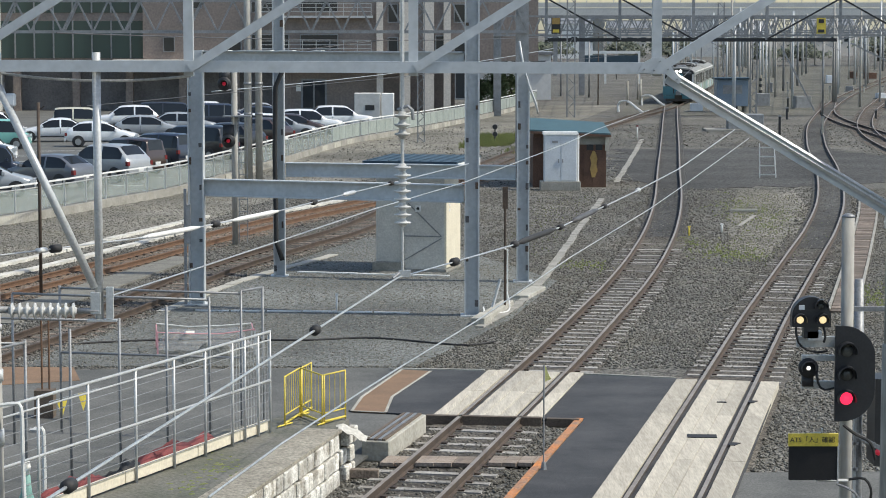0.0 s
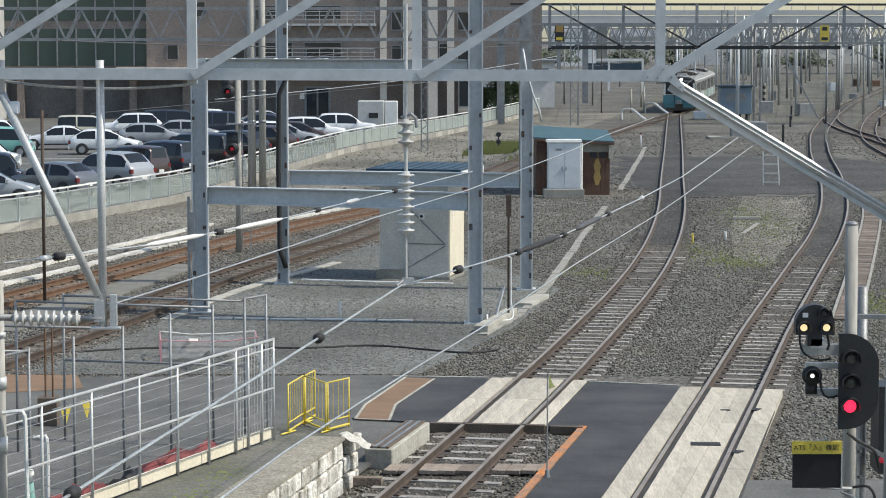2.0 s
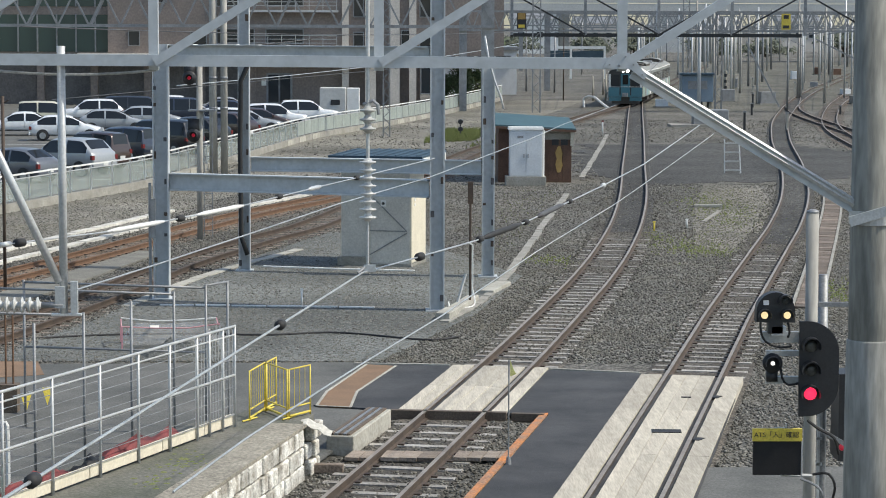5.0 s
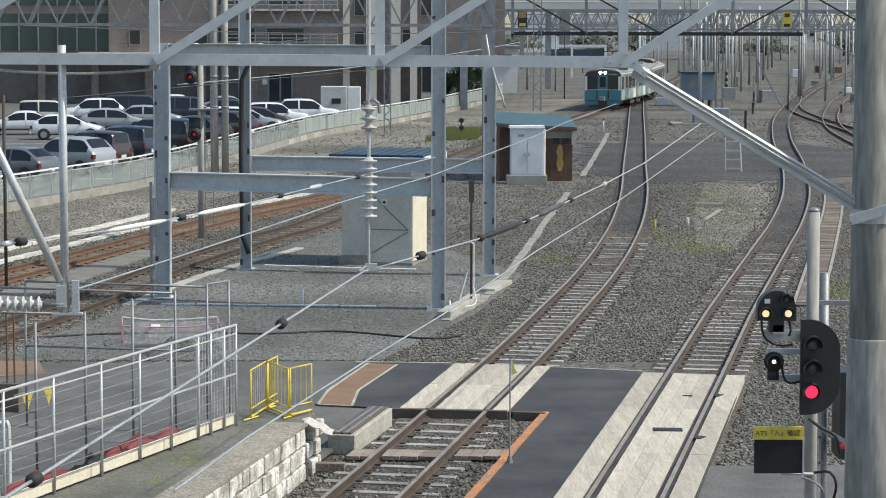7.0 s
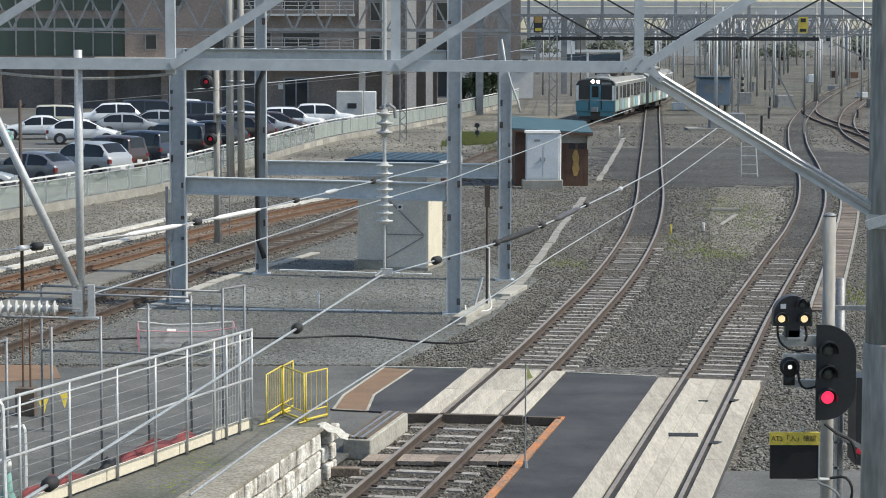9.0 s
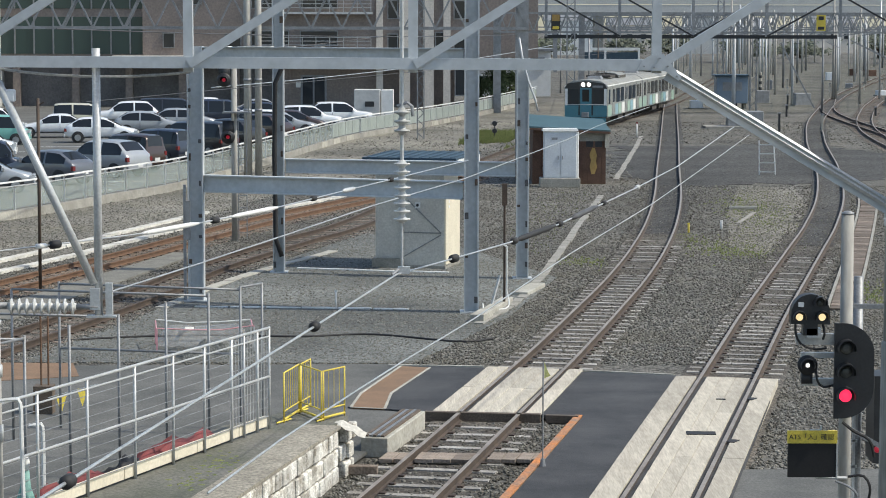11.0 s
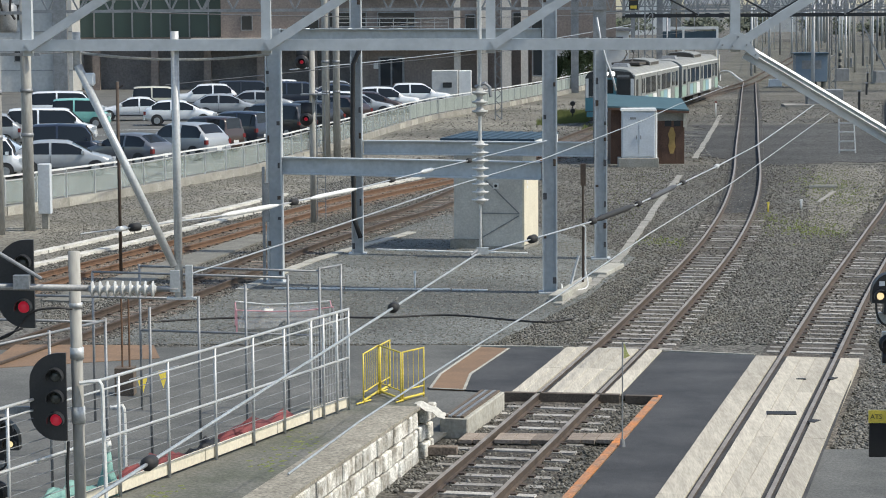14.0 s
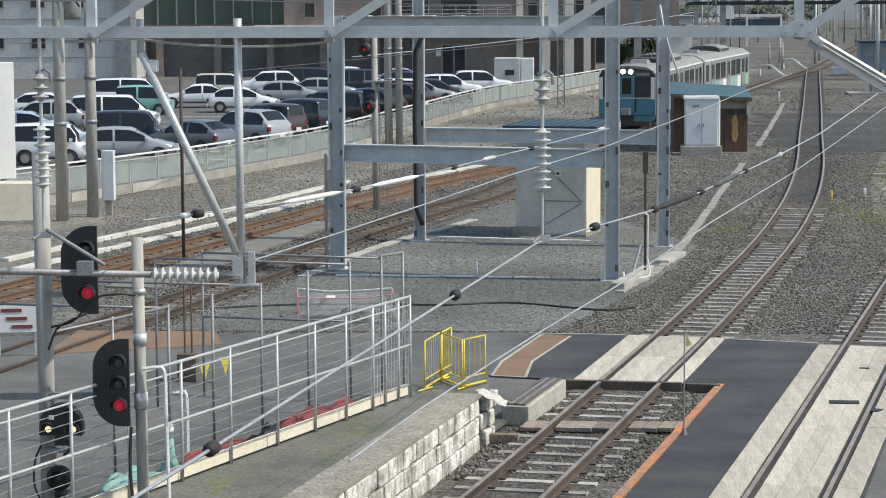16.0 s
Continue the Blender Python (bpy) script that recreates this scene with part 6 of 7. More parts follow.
for dx in (-0.35, 0.35):
    part("leg", Shape().box((dx, 0.03, 0.3), (0.05, 0.05, 0.6)), GALV, nb)


# ---- poles ----
def concrete_pole(at, top, r, label="tall grey concrete pole", arms=(), bands=(3.0, 4.4)):
    t = tagged(new("utility_pole"), label, "utility pole", "utility poles")
    x, y = at
    part("shaft", Shape().tube((x, y, 0), (x, y, top), r, 16, r * 0.85), CONCRETE_POLE, t, "", True)
    for z in bands:
        part("band", Shape().lathe((x, y, z), (x, y, z + 0.12), [(0, r * 1.06), (1, r * 1.06)], 16), GALV_DULL, t, "", True)
    for z, x0, x1 in arms:
        part("crossarm", Shape().beam((x + x0, y - r, z), (x + x1, y - r, z), 0.08, 0.1), GALV_DULL, t)
    return t


concrete_pole((-16.3, 73.3), 10, 0.2, arms=[(6.9, -0.6, 1.0), (5.9, -0.2, 0.9)])
concrete_pole((-15.6, 74.6), 7.6, 0.19, arms=[(5.6, -0.8, 0.5)])
concrete_pole((-9.05, 110.3), 12, 0.19)
concrete_pole((-8.55, 110.3), 12, 0.17)
tr_ = tagged(new("pole_transformer"), "grey pole-top transformer with black cables", "transformer")
part("tank", Shape().lathe((-15.95, 73.7, 6.3), (-15.95, 73.7, 7.2), [(0, 0.25), (0.1, 0.3), (0.9, 0.3), (1, 0.2)], 16), GALV_DULL, tr_, "", True)
part("cable", hose([(-16.1, 73.2, 7.5), (-16.0, 73.2, 7.0), (-15.85, 73.2, 6.8)], 0.04), RUBBER, tr_)
part("cable", hose([(-15.7, 73.2, 7.5), (-15.75, 73.2, 7.0), (-15.6, 73.2, 6.7)], 0.04), RUBBER, tr_)


def lattice_mast(at, top, w=0.5, label="grey steel lattice mast"):
    t = tagged(new("lattice_mast"), label, "mast", "lattice masts")
    x, y = at
    for dx in (-w / 2, w / 2):
        for dy in (-w / 2, w / 2):
            part("leg", Shape().beam((x + dx, y + dy, 0), (x + dx, y + dy, top), 0.07, 0.07), GALV_DULL, t)
    n = int(top / w)
    for k in range(n):
        z0, z1 = k * top / n, (k + 1) * top / n
        e = 1 if k % 2 else -1
        part("lacing_bar", Shape().beam((x - e * w / 2, y - w / 2, z0), (x + e * w / 2, y - w / 2, z1), 0.05, 0.05), GALV_DULL, t)
        part("lacing_bar", Shape().beam((x + w / 2, y - e * w / 2, z0), (x + w / 2, y + e * w / 2, z1), 0.05, 0.05), GALV_DULL, t)
    return t


lattice_mast((10.0, 186), 9.5, 0.6)
lattice_mast((-1.35, 146), 10, 0.4)
lattice_mast((24.8, 190), 7.5, 0.5)
lattice_mast((28, 240), 9.5, 0.6)


def lattice_gantry(y, x0, x1, z0, z1, cell, label, boards=()):
    """A long lattice girder over the tracks."""
    t = tagged(new("lattice_gantry"), label, "gantry", "lattice gantries")
    for z in (z0, z1):
        for dy in (0, 0.7):
            part("chord", Shape().beam((x0, y + dy, z), (x1, y + dy, z), 0.12, 0.14), GALV_DULL, t)
    n = round((x1 - x0) / cell)
    for k in range(n):
        xa, xb, xm = x0 + cell * k, x0 + cell * (k + 1), x0 + cell * (k + 0.5)
        part("brace", Shape().beam((xa, y, z0), (xm, y, z1), 0.07, 0.08), GALV_DULL, t)
        part("brace", Shape().beam((xm, y, z1), (xb, y, z0), 0.07, 0.08), GALV_DULL, t)
        if k % 2:
            part("brace", Shape().beam((xa, y + 0.7, z0), (xm, y + 0.7, z1), 0.07, 0.08), GALV_DULL, t)
    for x in (x0 + 0.3, x1 - 0.3):
        part("leg", Shape().beam((x, y + 0.35, 0), (x, y + 0.35, z1), 0.45, 0.6, (1, 0, 0)), GALV_DULL, t)
    for x in boards:
        bd = part("number_board", Shape().box((x, y - 0.2, (z0 + z1) / 2), (0.72, 0.06, 1.25)), BLACK if x < 15 else YELLOW, t, "black board with yellow bars" if x < 15 else "yellow board with black bars")
        part("bar", Shape().box((x, y - 0.24, z1 - 0.38), (0.6 if x < 15 else 0.4, 0.02, 0.5 if x < 15 else 0.3)), OCHRE if x < 15 else BLACK, bd)
        part("bar", Shape().box((x, y - 0.24, z0 + 0.34), (0.5, 0.02, 0.24)), YELLOW if x < 15 else BLACK, bd)
    return t


lattice_gantry(111.0, -39.5, 4, 6.85, 8.3, 1.45, "grey steel lattice gantry over the side tracks")
lattice_gantry(188.0, 4, 42, 6.4, 7.9, 1.05, "long grey lattice gantry over the yard with yellow boards", (8.9, 29.8))
lattice_gantry(300.0, 10, 80, 6.6, 8.2, 1.6, "distant grey lattice gantry over the yard")
beam_far = tagged(part("feeder_beam", Shape().beam((8.0, 187.5, 6.05), (31, 187.5, 6.05), 0.3, 0.28), BLACK), "dark feeder beam under the lattice gantry", "beam")
stays = tagged(new("stay_rods"), "dark slanting stay rods of the distant gantry", "stay rods")
for k in range(6):
    x = 8.1 + 5.77 * k
    part("post", Shape().beam((x, 187, 6.05), (x, 187, 9.45), 0.22, 0.22, (1, 0, 0)), GALV_DULL, stays)
    xa, xb_ = (x, x + 5.77) if k < 2 or k == 4 else (x + 5.77, x)
    part("rod", Shape().beam((xa, 186.8, 9.3), (xb_, 186.8, 6.1), 0.13, 0.13), BLACK, stays)
part("top_rod", Shape().beam((5, 187, 9.45), (42, 187, 9.4), 0.16, 0.16), BLACK, stays)
part("rod", Shape().beam((32, 186.8, 5.8), (38.5, 186.8, 2.6), 0.12, 0.12), GALV_DULL, stays)
part("rod", Shape().beam((26.5, 186.8, 5.6), (29.2, 186.8, 0.5), 0.12, 0.12), GALV_DULL, stays)

for x, yb, h, r, m in ((1298, 205, 7.5, 0.22, PAINT_GREY), (1360, 178, 7.5, 0.14, CONCRETE_POLE), (1371, 172, 8, 0.16, CONCRETE_POLE), (1385, 160, 8, 0.16, GALV_DULL), (1398, 158, 8, 0.16, CONCRETE_POLE), (1410, 152, 8, 0.2, GALV_DULL),
                       (1110, 186, 2.2, 0.14, CONCRETE_PALE), (1128, 176, 2.6, 0.12, CONCRETE_PALE), (1133, 186, 2.4, 0.14, CONCRETE_PALE), (1042, 172, 6, 0.12, GALV_DULL), (1058, 186, 6.5, 0.08, RAIL_SIDE), (992, 170, 6.5, 0.12, GALV_DULL),
                       (1270, 155, 8, 0.14, CONCRETE_POLE), (1286, 140, 8, 0.14, CONCRETE_PALE), (1330, 150, 8, 0.18, GALV_DULL), (1455, 205, 6.5, 0.12, GALV_DULL), (1510, 150, 7, 0.13, CONCRETE_POLE), (1528, 140, 8, 0.2, GALV_DULL),
                       (1240, 140, 8, 0.14, GALV_DULL), (1215, 122, 9, 0.14, CONCRETE_POLE), (1345, 132, 9, 0.2, CONCRETE_POLE), (1425, 130, 9, 0.2, GALV_DULL), (1475, 128, 9, 0.2, CONCRETE_POLE), (1560, 125, 9, 0.2, GALV_DULL),
                       (1090, 140, 8, 0.12, GALV_DULL), (1165, 128, 9, 0.14, GALV_DULL), (1318, 120, 9, 0.2, CONCRETE_POLE), (1500, 118, 9, 0.2, GALV_DULL), (1440, 115, 9, 0.2, CONCRETE_POLE)):
    Y = 7.1 * 4200 / (yb - 47)
    X = (x - 784) * Y / 4200
    t = tagged(new("yard_pole"), "slender grey pole in the distant yard", "pole", "yard poles")
    part("shaft", Shape().tube((X, Y, 0), (X, Y, h), r * 0.75, 10, r * 0.6), m, t, "", True)
    if h > 6:
        part("bracket", Shape().beam((X - 1.6, Y, 6.0), (X + 0.2, Y, 6.2), 0.08, 0.08).beam((X - 1.4, Y, 6.0), (X, Y, 6.9), 0.06, 0.06), GALV_DULL, t)
for x, yb in ((1345, 180),):
    Y = 7.1 * 4200 / (yb - 47)
    X = (x - 784) * Y / 4200
    t = tagged(new("striped_post"), "black and white striped post in the yard", "post")
    for k in range(9):
        part("stripe", Shape().tube((X, Y, 0.28 * k), (X, Y, 0.28 * (k + 1)), 0.14, 10), BLACK if k % 2 else CONCRETE_PALE, t)

# white bent pipes by the junction
for x, y in ((1112, 200), (1152, 188)):
    Y = 7.1 * 4200 / (y - 47)
    X = (x - 784) * Y / 4200
    t = tagged(new("bent_pipe"), "white bent steel pipe beside the junction", "pipe", "bent pipes")
    part("pipe", hose([(X - 0.6, Y + 3, 0), (X - 0.55, Y + 3, 0.75), (X + 0.1, Y + 2, 0.9), (X + 0.7, Y, 0.4), (X + 1.1, Y - 1, 0.1)], 0.1), WHITE, t)

# blue hut and grey box between far tracks
bh = thing("blue_hut", "faded blue-grey sheet metal hut on legs in the yard", "hut", (24.0, 198, 0))
BLUE = mat("faded_blue_sheet", (0.15, 0.21, 0.28), (0.19, 0.25, 0.32), 1.0, 0.5)
bevel(part("wall", Shape().box((0, 0, 1.6), (2.6, 2.0, 2.2)), BLUE, bh), 0.03)
part("roof", Shape().box((0, 0, 2.8), (3.0, 2.4, 0.15)), ROOF_BLUE, bh)
part("window", Shape().box((0, -1.01, 1.9), (1.6, 0.04, 0.7)), GALV_DULL, bh)
for dx in (-1.1, 1.1):
    part("leg", Shape().box((dx, 0, 0.3), (0.2, 1.6, 0.6)), CONCRETE, bh)
gb = thing("grey_box", "low grey equipment box on a concrete slab", "equipment box", (20.6, 162, 0))
bevel(part("body", Shape().box((0, 0, 0.65), (2.4, 1.4, 1.0)), GALV_DULL, gb), 0.03)
part("slab", Shape().box((-0.6, -0.2, 0.08), (4.4, 2.6, 0.16)), CONCRETE, gb)


# ---- cars ----
GLASS_DARK = glass_mat("tinted_glass", (0.012, 0.014, 0.016), 0.06)
TYRE = RUBBER
RIM = mat("alloy_rim", (0.45, 0.46, 0.47), (0.35, 0.36, 0.37), 8, 0.35, metal=0.8)
LAMP_CLEAR = glass_mat("lamp_glass", (0.55, 0.57, 0.58), 0.1)
LAMP_RED = glass_mat("red_lamp_glass", (0.17, 0.03, 0.03), 0.15)


def car_paint(name, c, rough=0.28):
    m = mat(name, c, tuple(0.94 * v for v in c), 0.8, rough, metal=0.15, fine=0.03, coords="object")
    m.node_tree.nodes["Principled BSDF"].inputs["Coat Weight"].default_value = 0.6
    return m


PAINTS = {"white": car_paint("white_car_paint", (0.82, 0.83, 0.84)), "silver": car_paint("silver_car_paint", (0.36, 0.38, 0.40)), "grey": car_paint("grey_car_paint", (0.13, 0.14, 0.16)),
          "black": car_paint("black_car_paint", (0.015, 0.016, 0.020)), "navy": car_paint("navy_car_paint", (0.02, 0.028, 0.05)), "teal": car_paint("teal_car_paint", (0.22, 0.52, 0.46)),
          "brown": car_paint("dark_brown_car_paint", (0.05, 0.03, 0.025)), "beige": car_paint("cream_car_paint", (0.60, 0.57, 0.45)), "ice": car_paint("ice_blue_car_paint", (0.50, 0.58, 0.66))}

# length, width, height, sill, belt height, bonnet height, x of: bonnet root, roof front, roof back, tail root
CARS = {"sedan": (4.5, 1.7, 1.46, 0.3, 0.92, 0.80, -1.05, -0.25, 1.05, 1.75), "hatch": (4.3, 1.72, 1.5, 0.3, 0.95, 0.85, -1.2, -0.3, 1.3, 2.0), "kei": (3.4, 1.48, 1.74, 0.28, 1.02, 0.98, -1.36, -0.86, 1.5, 1.64),
        "van": (4.7, 1.72, 1.86, 0.32, 1.05, 1.0, -1.7, -0.9, 2.05, 2.32), "suv": (4.6, 1.82, 1.7, 0.4, 1.05, 1.0, -1.15, -0.35, 1.6, 2.15)}


def make_car(kind, paint):
    """A parked car: a rounded shell drawn through cross sections, its glass cut out of the same skin."""
    L, W, Ht, sill, belt, bon, xb, xf, xr, xt = CARS[kind]
    t = new("parked_car")
    xm, e = (xf + xr) / 2, L / 2
    tail = min(xt, e - 0.08)
    top = [(-e, bon - 0.3), (-e + 0.06, bon - 0.17), (-e + 0.2, bon - 0.06), (-e + 0.5, bon), (xb, belt + 0.02), (xf - 0.1, Ht - 0.11), (xf + 0.12, Ht - 0.035), (xm, Ht), (xr - 0.25, Ht - 0.025), (xr, Ht - 0.075), (tail, belt + 0.05), (max(tail + 0.03, e - 0.05), belt - 0.04), (e, belt - 0.32)]
    waist = [(-e, bon - 0.34), (-e + 0.5, bon - 0.07), (xb, belt - 0.05), (tail, belt), (e, belt - 0.36)]
    plan = [(-e, 0.70), (-e + 0.06, 0.80), (-e + 0.2, 0.90), (-e + 0.5, 0.97), (0, 1), (e - 0.4, 0.98), (e - 0.1, 0.91), (e - 0.03, 0.86), (e, 0.78)]
    f = lambda table, x: float(np.interp(x, [p[0] for p in table], [p[1] for p in table]))
    xs = sorted({round(x, 3) for x in [p[0] for p in top] + [p[0] for p in plan] + [xb + (xf - 0.1 - xb) * k / 4 for k in (1, 2, 3)] + [xr + (tail - xr) * k / 4 for k in (1, 2, 3)] + [xm - 0.05, xm + 0.05, (xb - e) / 2]})
    rings, cab = [], []
    for x in xs:
        w, tp = f(plan, x) * W / 2, f(top, x)
        b = min(f(waist, x), tp - 0.03)
        c = max(0.0, min(1.0, (tp - b) / (Ht - belt)))
        low = sill + 0.1 * max(0.0, abs(x) - e + 0.3) / 0.3
        half = [(0.86 * w, low), (0.97 * w, low + 0.14), (w, (low + b) / 2 + 0.06), (0.975 * w, b), ((0.95 - 0.07 * c) * w, b + 0.5 * (tp - b)), ((0.9 - 0.11 * c) * w, tp - 0.02 - 0.07 * c), ((0.72 - 0.07 * c) * w, tp - 0.025 * c), (0.35 * w, tp + 0.012)]
        rings.append([(x, y, z) for y, z in half] + [(x, -y, z) for y, z in reversed(half)])
        cab.append(c)
    n = 16
    shells = {k: Shape() for k in ("body", "left_front", "left_rear", "right_front", "right_rear", "windscreen", "rear_window")}
    for i in range(len(xs) - 1):
        mid, c0 = (xs[i] + xs[i + 1]) / 2, min(cab[i], cab[i + 1])
        for j in range(n):
            k = "body"
            band = min(j, 14 - j) if j < 15 else -1
            if band in (3, 4) and c0 > 0.42 and abs(mid - xm) > 0.06 and xb < mid < tail - 0.06:
                k = ("left_" if j > 7 else "right_") + ("front" if mid < xm else "rear")
            elif band in (6, 7) and xb + 0.03 < mid < xf - 0.1:
                k = "windscreen"
            elif band in (6, 7) and xr < mid < tail and c0 > 0.2:
                k = "rear_window"
            shells[k].add([rings[i][j], rings[i][(j + 1) % n], rings[i + 1][(j + 1) % n], rings[i + 1][j]], [(0, 1, 2, 3)])
    shells["body"].add(rings[0] + rings[-1], [tuple(range(n)), tuple(range(2 * n - 1, n - 1, -1))])
    for k, shape in shells.items():
        if shape.v:
            me = shape.mesh(k, PAINTS[paint] if k == "body" else GLASS_DARK, True)
            bm = bmesh.new()
            bm.from_mesh(me)
            bmesh.ops.remove_doubles(bm, verts=bm.verts[:], dist=0.002)
            bmesh.ops.recalc_face_normals(bm, faces=bm.faces[:])
            bm.to_mesh(me)
            bm.free()
            part({"body": "body", "windscreen": "windscreen", "rear_window": "rear_window"}.get(k, "side_window"), me, None, t)
    for sd in (-1, 1):
        part("door_seam", Shape().box((xm, sd * (W / 2 - 0.004), (sill + belt) / 2 + 0.08), (0.015, 0.02, belt - sill - 0.22)), BLACK, t)
        part("sill_trim", Shape().box((0, sd * (W / 2 * 0.93), sill + 0.03), (L - 1.9, 0.1, 0.07)), BLACK, t)
    for x in (-L / 2 + 0.78, L / 2 - 0.80):
        for sd in (-1, 1):
            wheel = part("wheel", Shape().lathe((x, sd * (W / 2 - 0.19), 0.31), (x, sd * (W / 2 + 0.012), 0.31), [(0, 0.28), (0.1, 0.31), (0.85, 0.31), (1, 0.27)], 18), TYRE, t, "", True)
            part("rim", Shape().lathe((x, sd * (W / 2 - 0.05), 0.31), (x, sd * (W / 2 + 0.02), 0.31), [(0, 0.2), (1, 0.19)], 14), RIM, wheel)
            part("wheel_arch", Shape().lathe((x, sd * (W / 2 - 0.22), 0.33), (x, sd * (W / 2 + 0.004), 0.33), [(0, 0.36), (1, 0.36)], 18), BLACK, t)
    for sd in (-1, 1):
        part("headlamp", Shape().box((-L / 2 + 0.1, sd * (W / 2 - 0.25), bon - 0.2), (0.22, 0.36, 0.15)), LAMP_CLEAR, t)
        part("tail_lamp", Shape().box((L / 2 - 0.08, sd * (W / 2 - 0.14), belt - 0.2), (0.14, 0.16, 0.2)), LAMP_RED, t)
        part("mirror", Shape().box((xb + 0.35, sd * (W / 2 + 0.06), belt + 0.05), (0.12, 0.18, 0.13)), PAINTS[paint], t)
    for e in (-1, 1):
        bevel(part("bumper", Shape().box((e * (L / 2 - 0.03), 0, sill + 0.12), (0.1, W * 0.9, 0.2)), BLACK if paint in ("black", "navy") else PAINTS[paint], t), 0.03)
        part("plate", Shape().box((e * (L / 2 + 0.03), 0, 0.55), (0.02, 0.33, 0.16)), WHITE, t)
    words_ = {"white": "white", "silver": "silver", "grey": "dark grey", "black": "black", "navy": "dark navy", "teal": "pale teal", "brown": "dark brown", "beige": "cream", "ice": "pale ice-blue"}
    kinds = {"sedan": "saloon car", "hatch": "hatchback", "kei": "small boxy car", "van": "minivan", "suv": "tall estate car"}
    return tagged(t, f"{words_[paint]} {kinds[kind]} parked in the open car park", "car", "parked cars")


_models = {}
# x, y, kind, paint, heading in degrees (0: front towards -X)
for x, y, kind, paint, rz in ((-17.4, 104.5, "hatch", "grey", -32), (-15.7, 109.6, "suv", "silver", -35), (-15.0, 114.5, "kei", "brown", -38), (-14.2, 119.8, "kei", "navy", -35), (-13.2, 126.5, "van", "black", -32),
                              (-12.2, 134, "suv", "black", -35), (-11.1, 141, "suv", "brown", -35), (-25.6, 137.5, "kei", "teal", 185), (-24.0, 146.5, "sedan", "white", 8), (-20.2, 140.5, "hatch", "white", 186),
                              (-24.2, 157.5, "kei", "beige", 188), (-18.6, 150, "hatch", "silver", 186), (-16.9, 155.5, "hatch", "silver", 186), (-18.9, 165, "van", "black", 188), (-21.8, 163, "suv", "white", 8), (-21.5, 170, "hatch", "black", 188),
                              (-15.4, 162, "van", "navy", 186), (-8.8, 155.5, "suv", "white", 188), (-7.0, 162.5, "suv", "white", 188), (-10.2, 150.5, "sedan", "silver", 186), (-11.0, 146.5, "kei", "white", 186), (-9.6, 152.8, "hatch", "brown", 186),
                              (-26.6, 112.5, "hatch", "ice", 188), (-23.2, 104.5, "sedan", "ice", 188), (-20.8, 107.8, "kei", "navy", 186), (-24.3, 122, "van", "white", 188), (-30.5, 134, "hatch", "white", 188), (-28.0, 146, "van", "white", 186),
                              (-27.6, 119.5, "suv", "silver", 8), (-29.0, 126, "sedan", "black", 8), (-17.2, 178, "hatch", "white", 186), (-14, 176, "sedan", "silver", 8), (-22.2, 97.5, "kei", "white", 186), (-19.2, 99.0, "hatch", "silver", 188), (-12.5, 168, "hatch", "navy", 186)):
    m = pose(x, y, 0.03, 0, 0, rz)
    if (kind, paint) in _models:
        copy_thing(_models[kind, paint], m)
    else:
        c_ = make_car(kind, paint)
        c_.matrix_world = m
        _models[kind, paint] = c_
lines = Shape()
for i in range(14):
    y = 100 + 5.4 * i
    xo = -15.8 + (y - 104) * 0.155
    lines.beam((xo - 2.5, y - 0.4, 0.035), (xo + 2.4, y + 0.4, 0.035), 0.12, 0.006)
    lines.beam((xo - 11.5, y + 8, 0.035), (xo - 5.6, y + 8.8, 0.035), 0.12, 0.006)
tagged(part("trim_bay_lines", lines, WHITE), "white painted parking bay lines", "line", "", "structure")

# ---- buildings ----
TILE_BROWN = mat("brown_tile_facade", (0.20, 0.165, 0.145), (0.25, 0.205, 0.18), 0.6, 0.6, fine=0.12, fine_scale=6)
TILE_GREY = mat("grey_panel_facade", (0.46, 0.46, 0.45), (0.52, 0.52, 0.50), 0.3, 0.6, fine=0.06)
PLASTER = mat("pale_plaster", (0.66, 0.60, 0.53), (0.58, 0.53, 0.47), 0.5, 0.8, fine=0.08)
GLASS_GREEN = glass_mat("dark_green_glass", (0.035, 0.065, 0.062), 0.12)
GLASS_SKY = glass_mat("window_glass", (0.03, 0.035, 0.04), 0.06)
# The arcade's shade is put into this wall's darker colour.
INNER = mat("shade_toned_inner_wall", (0.13, 0.125, 0.125), (0.18, 0.17, 0.165), 0.5, 0.9)


def window(x, y, z, w, h, parent, glass=GLASS_SKY, fr=0.08, deep=0.12):
    b = part("window", Shape().box((x, y - 0.02, z + h / 2 - fr / 2), (w, deep, fr)).box((x, y - 0.02, z - h / 2 + fr / 2), (w, deep, fr)).box((x - w / 2 + fr / 2, y - 0.02, z), (fr, deep, h - 2 * fr)).box((x + w / 2 - fr / 2, y - 0.02, z), (fr, deep, h - 2 * fr)), GALV_DULL, parent)
    part("pane", Shape().box((x, y, z), (w - 2 * fr, 0.04, h - 2 * fr)), glass, b)


BY = 200.0
hall = tagged(new("office_building"), "large brown tiled building with dark glass above an open ground floor", "building")
part("wall", Shape().box((-8.6, BY + 6, 10.2), (33.2, 12, 12.0)), TILE_BROWN, hall)
part("wall", Shape().box((-6.0, BY + 6.5, 2.1), (14.0, 11, 4.2)), TILE_BROWN, hall)
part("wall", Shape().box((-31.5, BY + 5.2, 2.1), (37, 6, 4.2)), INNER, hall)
part("wall", Shape().box((-37, BY + 6.4, 10.2), (23.6, 11.2, 12.0)), TILE_BROWN, hall)
